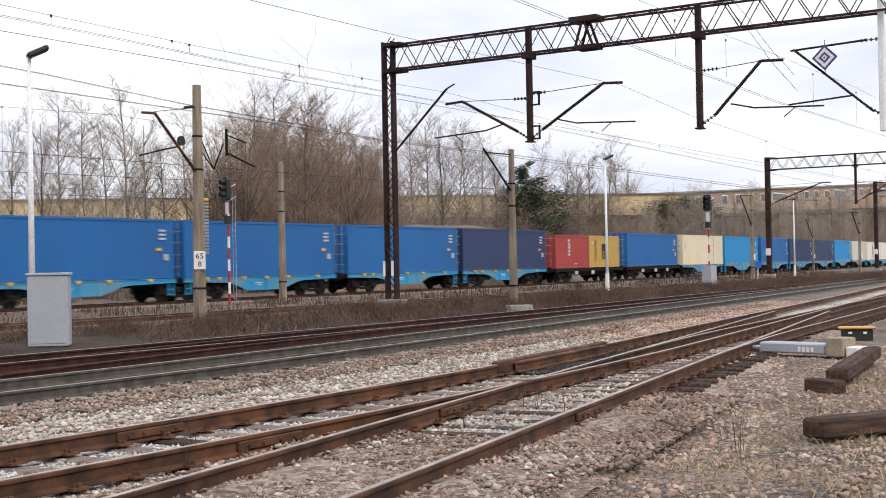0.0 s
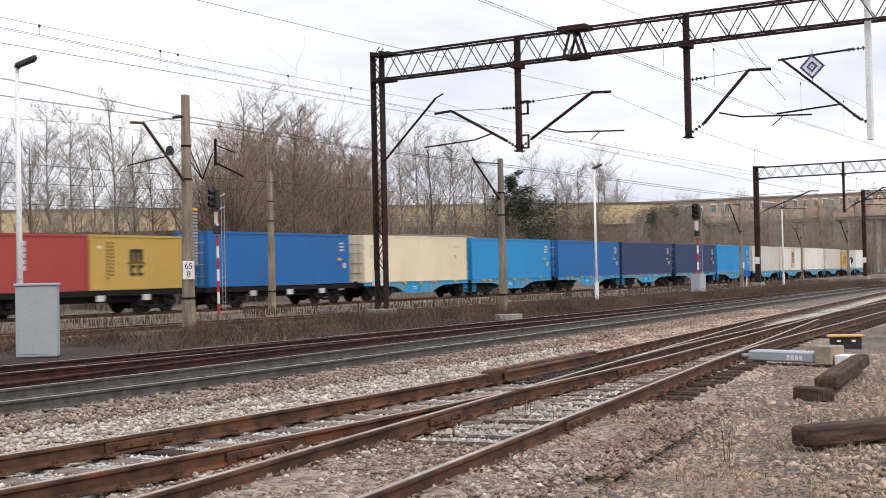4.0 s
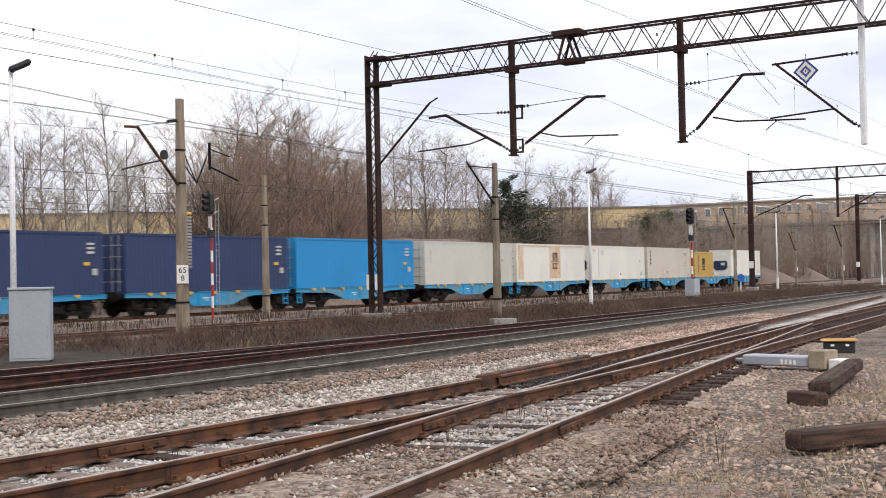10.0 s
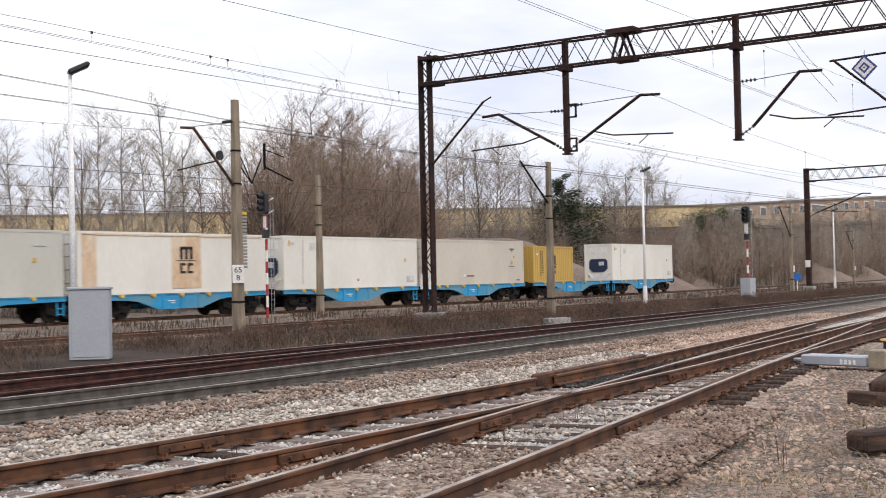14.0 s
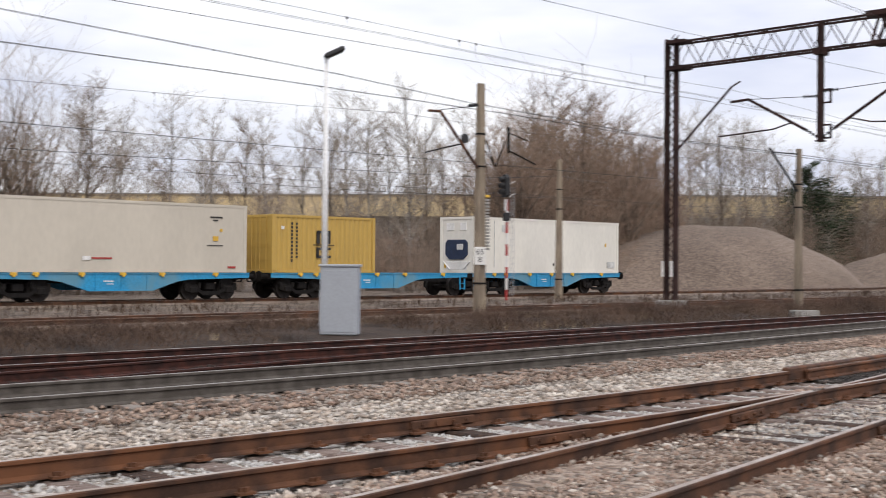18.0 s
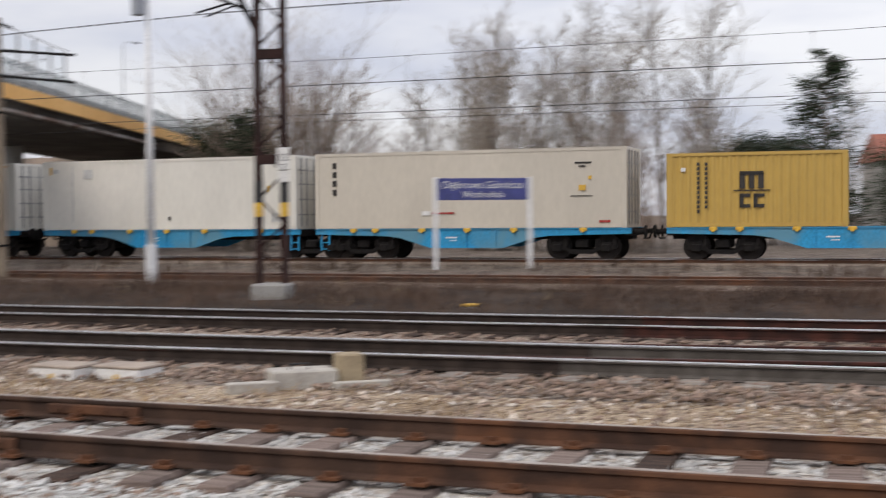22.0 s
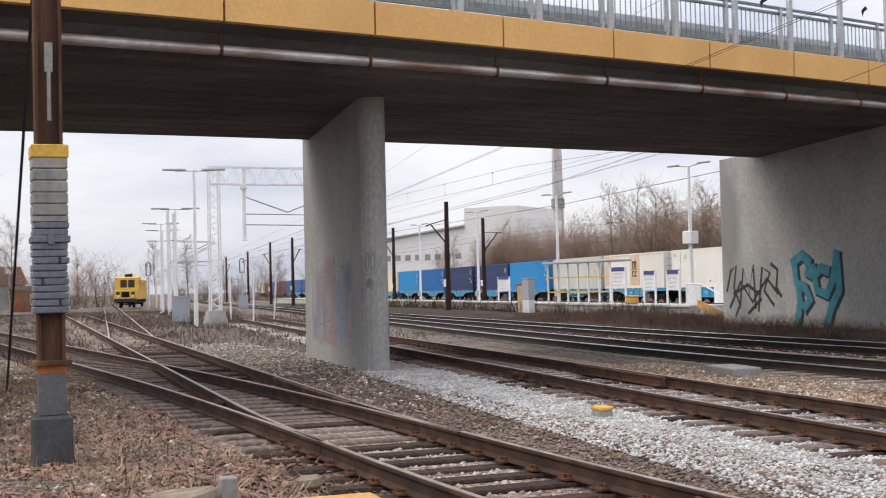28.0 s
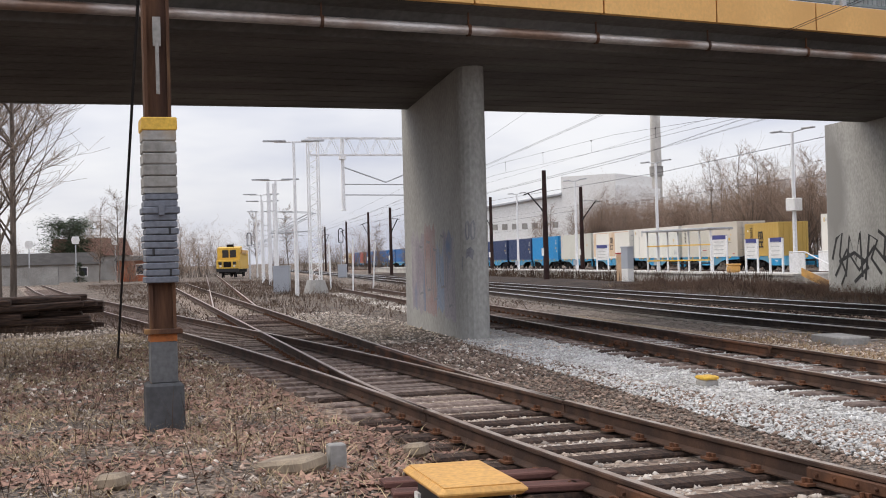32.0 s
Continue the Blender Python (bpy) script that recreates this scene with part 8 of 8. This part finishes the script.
for x, y, s, k in ((-40, -0.6, 1.1, 3), (-43, -1.9, 1.2, 1), (-47, -1.2, 1.1, 3), (-54, -2.4, 0.9, 1), (-66, -4.5, 0.95, 3), (-75, -6, 0.9, 1), (-150, 8.5, 0.95, 3), (-154, 6.5, 0.8, 6), (-152, 9.8, 0.6, 4), (-168, 14, 0.6, 5), (-140, -6, 0.5, 5), (-172, 17, 0.6, 5), (-185, 21, 0.8, 4), (-190, 24, 0.8, 4)):
    plant(k, x, y, s)
plant(PINE, -189, 3.6, 1.15)
plant(FIR, -150, 4.2, 0.3)

# ---- dead weeds, grass, leaves, stones ----
DRY = mat("dry_straw_grass", (0.46, 0.365, 0.22), 0.95, other=(0.30, 0.23, 0.14), scale=1.5, fine=20, spread=0.3)
DEADDARK = mat("dark_dead_stems", (0.135, 0.085, 0.06), 0.95, other=(0.05, 0.034, 0.027), scale=0.7, fine=16, spread=0.4)
DEAD = mat("dead_brown_stalks", (0.125, 0.082, 0.056), 0.95, other=(0.058, 0.04, 0.03), scale=1.0, fine=16, spread=0.35)
LITTER = mat("brown_litter_stems", (0.22, 0.15, 0.105), 0.95, other=(0.13, 0.09, 0.065), scale=1.5, fine=20, spread=0.4)
LEAF = mat("fallen_brown_leaves", (0.34, 0.205, 0.15), 0.9, other=(0.17, 0.088, 0.063), scale=3, fine=24, spread=0.7)


def raw_mesh(name, verts, tris, material, label, category, quads=False):
    n = 4 if quads else 3
    me = bpy.data.meshes.new(name)
    me.vertices.add(len(verts))
    me.vertices.foreach_set("co", verts.astype(np.float32).ravel())
    me.loops.add(tris.size)
    me.loops.foreach_set("vertex_index", tris.astype(np.int32).ravel())
    me.polygons.add(len(tris))
    me.polygons.foreach_set("loop_start", np.arange(0, tris.size, n, dtype=np.int32))
    me.materials.append(material)
    me.update(calc_edges=True)
    return tagged(new(name, me), label, category, kind="stuff")


rs = np.random.RandomState(4)


def ground_at(x, y):
    return np.array([ground_z(a, b) for a, b in zip(x, y)])


def blades(name, x, y, z, low, high, width, lean, material, label, category):
    n = len(x)
    h = rs.uniform(low, high, n)
    a, b = rs.uniform(0, 2 * np.pi, n), rs.uniform(0, 2 * np.pi, n)
    k = rs.uniform(0.1, 1.0, n) * lean * h
    w = width * rs.uniform(0.6, 1.4, n)
    p0 = np.stack([x - w * np.cos(b), y - w * np.sin(b), z], 1)
    p1 = np.stack([x + w * np.cos(b), y + w * np.sin(b), z], 1)
    m0 = np.stack([x + 0.45 * k * np.cos(a) - 0.7 * w * np.cos(b), y + 0.45 * k * np.sin(a) - 0.7 * w * np.sin(b), z + 0.62 * h], 1)
    m1 = np.stack([x + 0.45 * k * np.cos(a) + 0.7 * w * np.cos(b), y + 0.45 * k * np.sin(a) + 0.7 * w * np.sin(b), z + 0.62 * h], 1)
    tp = np.stack([x + k * np.cos(a), y + k * np.sin(a), z + h], 1)
    v = np.concatenate([p0, p1, m1, m0, tp])
    i = np.arange(n)
    t = np.concatenate([np.stack([i, i + n, i + 2 * n], 1), np.stack([i, i + 2 * n, i + 3 * n], 1), np.stack([i + 3 * n, i + 2 * n, i + 4 * n], 1)])
    return raw_mesh(name, v, t, material, label, category)


def clumps(n, x0, x1, y0, y1, per, size, follow=None):
    cx, cy = rs.uniform(x0, x1, n), rs.uniform(y0, y1, n)
    x = (cx[:, None] + rs.normal(0, size, (n, per))).ravel()
    y = (cy[:, None] + rs.normal(0, size, (n, per))).ravel()
    return x, y


def bank_z(x, y):
    u = np.clip((y - 21.4) / 7.6, 0, 1)
    return -0.08 + 0.15 * np.sin(np.pi * u) ** 0.7


x, y = clumps(4600, -60, 110, 21.7, 28.8, 24, 0.3)
ok = ~((x > 17.5) & (x < 21.5) & (y < 24.0))
x, y = x[ok], y[ok]
blades("dead_weeds", x, y + np.array([bend(a) for a in x]), bank_z(x, y), 0.05, 0.3, 0.005, 2.2, DEAD, "thick dead brown weeds on the bank", "weeds")
x, y = clumps(760, -60, 110, 22.0, 28.2, 90, 0.4)
ok = ~((x > 17.5) & (x < 21.5) & (y < 24.5))
x, y = x[ok], y[ok]
blades("dead_weeds", x, y + np.array([bend(a) for a in x]), bank_z(x, y), 0.12, 0.62, 0.0035, 1.8, DEADDARK, "tangled dark dead bushes on the bank", "weeds")
x, y = clumps(110, -60, 110, 21.6, 29.5, 14, 0.16)
ok = ~((x > 17.5) & (x < 21.5) & (y < 24.0))
x, y = x[ok], y[ok]
blades("dry_grass", x, y + np.array([bend(a) for a in x]), bank_z(x, y), 0.06, 0.3, 0.006, 1.4, DRY, "pale dry grass tufts on the bank", "grass")
x, y = clumps(420, -60, 110, 21.8, 29.5, 40, 0.32)
ok = ~((x > 17.5) & (x < 21.5) & (y < 24.0))
x, y = x[ok], y[ok]
blades("dead_weeds", x, y + np.array([bend(a) for a in x]), bank_z(x, y), 0.08, 0.42, 0.004, 1.9, LITTER, "reddish brown dead weeds on the bank", "weeds")
x, y = clumps(1300, -130, 150, 34.3, 44.0, 10, 0.3)
blades("dead_weeds", x, y + np.array([bend(a) for a in x]), np.full(len(x), -0.08), 0.1, 0.45, 0.016, 0.5, DEAD, "dead weeds between the far tracks", "weeds")
x, y = clumps(620, 8, 26, -1.5, 5.2, 22, 0.16)
ok = y < np.array([near_branch(a) for a in x]) - 1.5
x, y = x[ok], y[ok]
blades("dry_grass", x, y, ground_at(x, y) - 0.01, 0.02, 0.13, 0.004, 2.2, DRY, "trampled dry grass beside the branch track", "grass")
x, y = clumps(1300, -34, -7, -6.0, 3.4, 26, 0.2)
blades("dry_grass", x, y, ground_at(x, y) - 0.01, 0.02, 0.13, 0.005, 2.8, DRY, "tangled dry grass round the rusty pole", "grass")
x, y = clumps(900, -34, -7, -6.0, 3.4, 22, 0.2)
blades("dead_weeds", x, y, ground_at(x, y) - 0.01, 0.02, 0.13, 0.005, 2.8, LITTER, "flattened dead weeds round the rusty pole", "weeds")
x, y = clumps(300, -60, -34, -6.0, 3.0, 26, 0.3)
blades("dead_weeds", x, y, ground_at(x, y) - 0.01, 0.05, 0.4, 0.007, 1.4, DEAD, "dead weeds by the timber stack", "weeds")
x, y = clumps(130, -30, -8.5, -5.0, 2.6, 7, 0.13)
blades("dead_weeds", x, y, ground_at(x, y), 0.15, 0.6, 0.003, 0.8, DEAD, "thin dead weed stalks round the rusty pole", "weeds")
x, y = clumps(10, 6.5, 18, 2.0, 8.5, 7, 0.05)
blades("dead_weeds", x, y, ground_at(x, y), 0.2, 0.5, 0.004, 0.3, DEAD, "single thin dead stalks between stones", "weeds")
x, y = clumps(1500, -130, -38, 4, 22, 14, 0.4)
blades("dead_weeds", x, y, np.full(len(x), -0.08), 0.04, 0.24, 0.012, 1.6, DEAD, "low dead weeds between the western tracks", "weeds")
x, y = clumps(70, -110, -60, 9, 24, 40, 0.5)
blades("dead_weeds", x, y, np.full(len(x), -0.08), 0.2, 0.8, 0.008, 1.0, DEAD, "dead bushes between the western tracks", "weeds")
x, y = clumps(260, -118, -50, 26.2, 28.2, 14, 0.25)
blades("dead_weeds", x, y + np.array([bend(a) for a in x]), np.full(len(x), -0.08), 0.3, 1.0, 0.014, 0.4, DEAD, "tall dead weeds before the platform", "weeds")

# fallen leaves
n = 60000
x, y = -6.0 - 22 * rs.rand(n) ** 1.3, rs.uniform(-5.5, 4.2, n)
patchy = np.array([noise.noise(Vector((a * 0.9, b * 0.9, 5.0))) for a, b in zip(x, y)])
keep_ = rs.rand(n) < np.clip(0.55 + patchy * 1.3 + y * 0.06, 0.08, 1)
x, y = x[keep_], y[keep_]
n = len(x)
z = ground_at(x, y) + 0.012
a, L = rs.uniform(0, 2 * np.pi, n), rs.uniform(0.024, 0.062, n)
t1, t2 = rs.uniform(-0.6, 0.9, n), rs.uniform(-0.6, 0.9, n)
c, s = np.cos(a), np.sin(a)
v = np.concatenate([np.stack([x - L * c, y - L * s, z + L * t1 * 0.5], 1), np.stack([x + L * s * 0.6, y - L * c * 0.6, z], 1), np.stack([x + L * c, y + L * s, z + L * np.abs(t2)], 1), np.stack([x - L * s * 0.6, y + L * c * 0.6, z + L * 0.3 * t1], 1)])
i = np.arange(n)
raw_mesh("fallen_leaves", v, np.concatenate([np.stack([i, i + n, i + 2 * n], 1), np.stack([i, i + 2 * n, i + 3 * n], 1)]), LEAF, "brown fallen leaves on the ground", "leaves")


def stones(name, x, y, z, low, high, material, label):
    """Broken stones: each a crooked double pyramid with eight faces."""
    n = len(x)
    r = rs.uniform(low, high, n) * rs.uniform(0.75, 1.25, n)
    base = np.array([(1, 0, 0), (0, 1, 0), (-1, 0, 0), (0, -1, 0), (0.3, 0.25, 0.55), (-0.2, 0.3, 0.48), (0.1, -0.1, -0.6)])
    pts = base[None] * r[:, None, None] * rs.uniform(0.6, 1.3, (n, 7, 1)) + rs.normal(0, 0.18, (n, 7, 3)) * r[:, None, None]
    a = rs.uniform(0, 2 * np.pi, n)
    c, s = np.cos(a)[:, None], np.sin(a)[:, None]
    px = pts[:, :, 0] * c - pts[:, :, 1] * s + x[:, None]
    py = pts[:, :, 0] * s + pts[:, :, 1] * c + y[:, None]
    pz = pts[:, :, 2] + z[:, None]
    v = np.stack([px, py, pz], 2).reshape(-1, 3)
    tri = np.array([(0, 1, 4), (1, 5, 4), (1, 2, 5), (2, 3, 5), (3, 4, 5), (3, 0, 4), (1, 0, 6), (2, 1, 6), (3, 2, 6), (0, 3, 6)])
    t = (tri[None] + (np.arange(n) * 7)[:, None, None]).reshape(-1, 3)
    return raw_mesh(name, v, t, material, label, "stones")


def strip(fn, n, x0, x1, o0, o1, power=1.0):
    x = x0 + (x1 - x0) * rs.rand(n)
    return x, np.array([fn(a) for a in x]) + o0 + (o1 - o0) * rs.rand(n)


WHITEST = mat("new_white_ballast", (0.50, 0.495, 0.48), 0.9, other=(0.37, 0.355, 0.335), scale=2.5, fine=60, spread=0.6)
x, y = strip(near_main, 19000, -24, 26, -0.68, 0.68)
stones("ballast_stones", x, y, np.full(len(x), -0.045), 0.016, 0.036, WHITEST, "white new ballast between sleepers")
x, y = strip(near_main, 4200, -24, 3, 0.9, 4.3)
stones("ballast_stones", x, y, np.full(len(x), -0.04), 0.016, 0.042, STONE_RUST, "tan and brown stones between two tracks")
x, y = strip(near_main, 3000, -24, 3, 0.9, 4.3)
stones("ballast_stones", x, y, np.full(len(x), -0.04), 0.016, 0.042, STONE, "scattered pale stones between two tracks")
TANGRASS = mat("tan_dry_grass", (0.42, 0.29, 0.15), 0.95, other=(0.28, 0.19, 0.10), scale=1.5, fine=20, spread=0.3)
x, y = clumps(420, -24, 1, 1.4, 4.2, 16, 0.17)
blades("dry_grass", x, y + np.array([near_main(a) for a in x]), np.full(len(x), -0.05), 0.02, 0.12, 0.005, 2.4, TANGRASS, "tan dry grass between two tracks", "grass")
x, y = strip(near_main, 12000, 1, 26, 0.9, 4.3)
stones("ballast_stones", x, y, np.full(len(x), -0.04), 0.022, 0.048, STONE, "pale ballast stones between two tracks")
x, y = strip(near_main, 7000, 26, 50, 0.9, 4.3)
stones("ballast_stones", x, y, np.full(len(x), -0.03), 0.025, 0.055, STONE_RUST, "rust-brown ballast stones further along the siding")
x, y = strip(grey_line, 9000, -16, 46, -2.3, -0.82)
stones("ballast_stones", x, y, np.full(len(x), -0.005), 0.02, 0.05, STONE_RUST, "rust-brown stones along the main track")
OILY = mat("oil_blackened_ballast", (0.05, 0.043, 0.038), 0.7, other=(0.022, 0.019, 0.017), scale=2, fine=50, spread=0.5)
x, y = strip(near_main, 5200, 17.5, 31, -0.68, 0.68)
stones("ballast_stones", x, y, np.full(len(x), -0.01), 0.018, 0.045, OILY, "oil-black ballast at the points")
x, y = strip(mid_line, 5200, -45, 5, -2.4, 2.3)
stones("ballast_stones", x, y, np.full(len(x), 0.0), 0.02, 0.05, STONE_RUST, "orange-brown ballast in the middle track")
x, y = strip(mid_line, 3500, 5, 40, -2.1, 2.1)
stones("ballast_stones", x, y, np.full(len(x), 0.0), 0.02, 0.05, OILY, "oil-black ballast in the middle track")
x, y = strip(near_main, 24000, -26, 4, -2.95, -0.85)
stones("ballast_stones", x, y, np.full(len(x), -0.055), 0.014, 0.034, WHITEST, "white ballast spilling from the siding")
x, y = strip(near_main, 6000, 4, 24, -1.9, -0.85)
stones("ballast_stones", x, y, np.full(len(x), -0.04), 0.022, 0.05, STONE, "mixed ballast stones beside the siding")
x, y = strip(near_branch, 11000, -22, 24, -0.66, 0.66)
stones("ballast_stones", x, y, np.full(len(x), -0.055), 0.018, 0.04, STONE, "mixed ballast stones in the branch track")
x, y = strip(near_branch, 10500, -3, 11, -1.8, 1.4)
stones("loose_stones", x, y, np.full(len(x), 0.03), 0.014, 0.036, STONE_RUST, "brownish stones over the branch sleepers")
x, y = strip(near_branch, 3600, -3, 11, -1.8, 1.4)
stones("loose_stones", x, y, np.full(len(x), 0.03), 0.014, 0.04, STONE, "pale stones over the branch sleepers")
x, y = strip(near_branch, 17000, 4, 26, -6.5, -0.8)
stones("loose_stones", x, y, ground_at(x, y) - 0.006, 0.014, 0.05, STONE_RUST, "brownish loose stones on trodden soil")
x, y = strip(near_branch, 1500, 4, 26, -6.5, -0.8)
stones("loose_stones", x, y, ground_at(x, y) - 0.008, 0.02, 0.055, STONE_RUST, "pale loose stones on trodden soil")
x, y = strip(near_branch, 9000, 3, 17, 0.8, 1.7)
stones("loose_stones", x, y, np.full(len(x), -0.045), 0.018, 0.045, STONE_RUST, "brownish stones between two tracks")
x, y = strip(near_branch, 9000, -26, -4, 0.8, 3.2)
stones("loose_stones", x, y, np.full(len(x), -0.055), 0.014, 0.036, STONE_RUST, "brown stones before the first pier")
x, y = strip(near_branch, 4500, -22, -5, -3.2, -0.8)
stones("loose_stones", x, y, ground_at(x, y) + 0.0, 0.012, 0.034, STONE_RUST, "small brown stones among leaves")

x, y = rs.uniform(-44, -18, 12000), rs.uniform(-2, 10, 12000)
ok = np.abs(y - np.array([yard_spur(a) for a in x])) > 0.9
x, y = x[ok], y[ok]
stones("loose_stones", x, y, ground_at(x, y) + 0.005, 0.014, 0.05, STONE, "pale loose stones before the white gantry")
x, y = rs.uniform(-18, -6, 2500), rs.uniform(-5, 3, 2500)
stones("loose_stones", x, y, ground_at(x, y) + 0.005, 0.01, 0.04, STONE, "scattered pale stones among dry grass")
x, y = clumps(500, 4, 24, 0.5, 5.5, 16, 0.18)
ok = y < np.array([near_branch(a) for a in x]) - 1.0
x, y = x[ok], y[ok]
blades("dead_weeds", x, y, ground_at(x, y) - 0.01, 0.02, 0.1, 0.005, 2.8, LITTER, "brown flattened weeds beside the branch track", "weeds")

x, y = strip(near_branch, 6000, 9, 20, -0.68, 0.68)
stones("ballast_stones", x, y, np.full(len(x), -0.04), 0.016, 0.036, WHITEST, "white ballast between the branch sleepers")
x, y = strip(near_branch, 2600, 10, 15.5, -2.0, -0.82)
stones("loose_stones", x, y, np.full(len(x), 0.015), 0.016, 0.042, STONE_RUST, "brown stones heaped against the branch rail")

# ---- sleepers of the two nearest tracks, one by one ----
def sleeper_mesh(seed, L, w):
    rn = random.Random(seed)
    s = Shape().box(-w / 2, w / 2, -L / 2, L / 2, -0.14, 0.0, 0.018)
    s.v = [(a + rn.uniform(-0.008, 0.008), b + rn.uniform(-0.02, 0.02), c + rn.uniform(-0.006, 0.004)) for a, b, c in s.v]
    return s


SLEEP = [sleeper_mesh(k, 2.5, 0.25) for k in range(4)]
LIGHT_SL = [s.mesh("sleeper", WOOD) for s in SLEEP]
DARK_SL = [s.mesh("sleeper", DARKWOOD) for s in SLEEP]
rn = random.Random(9)
for t, fn, x0, x1, kinds in ((T_P, near_main, -42, 34, LIGHT_SL), (T_Q, near_branch, -42, 30, LIGHT_SL)):
    x = x0
    while x < x1:
        ks = DARK_SL if (t == T_Q and -14 < x < -3) or (t == T_Q and x > 9) or rn.random() < 0.15 else kinds
        a = math.degrees(math.atan(slope(fn, x)))
        part("sleeper", ks[rn.randrange(4)], WOOD, t, "", pose(x, fn(x) + rn.uniform(-0.05, 0.05), rn.uniform(-0.026, -0.008), 0, 0, a + rn.uniform(-1.5, 1.5)))
        for off in (-0.753, 0.753):
            fit(t, "rail_chair", chair, RUST if x > -3 else RUSTWEST, x, fn, off, 0.0)
        x += 0.62 + rn.uniform(-0.03, 0.03)
for k in KIND + [FIR, PINE]:
    for o in list(k.children) + [k]:
        bpy.data.objects.remove(o)

motions()
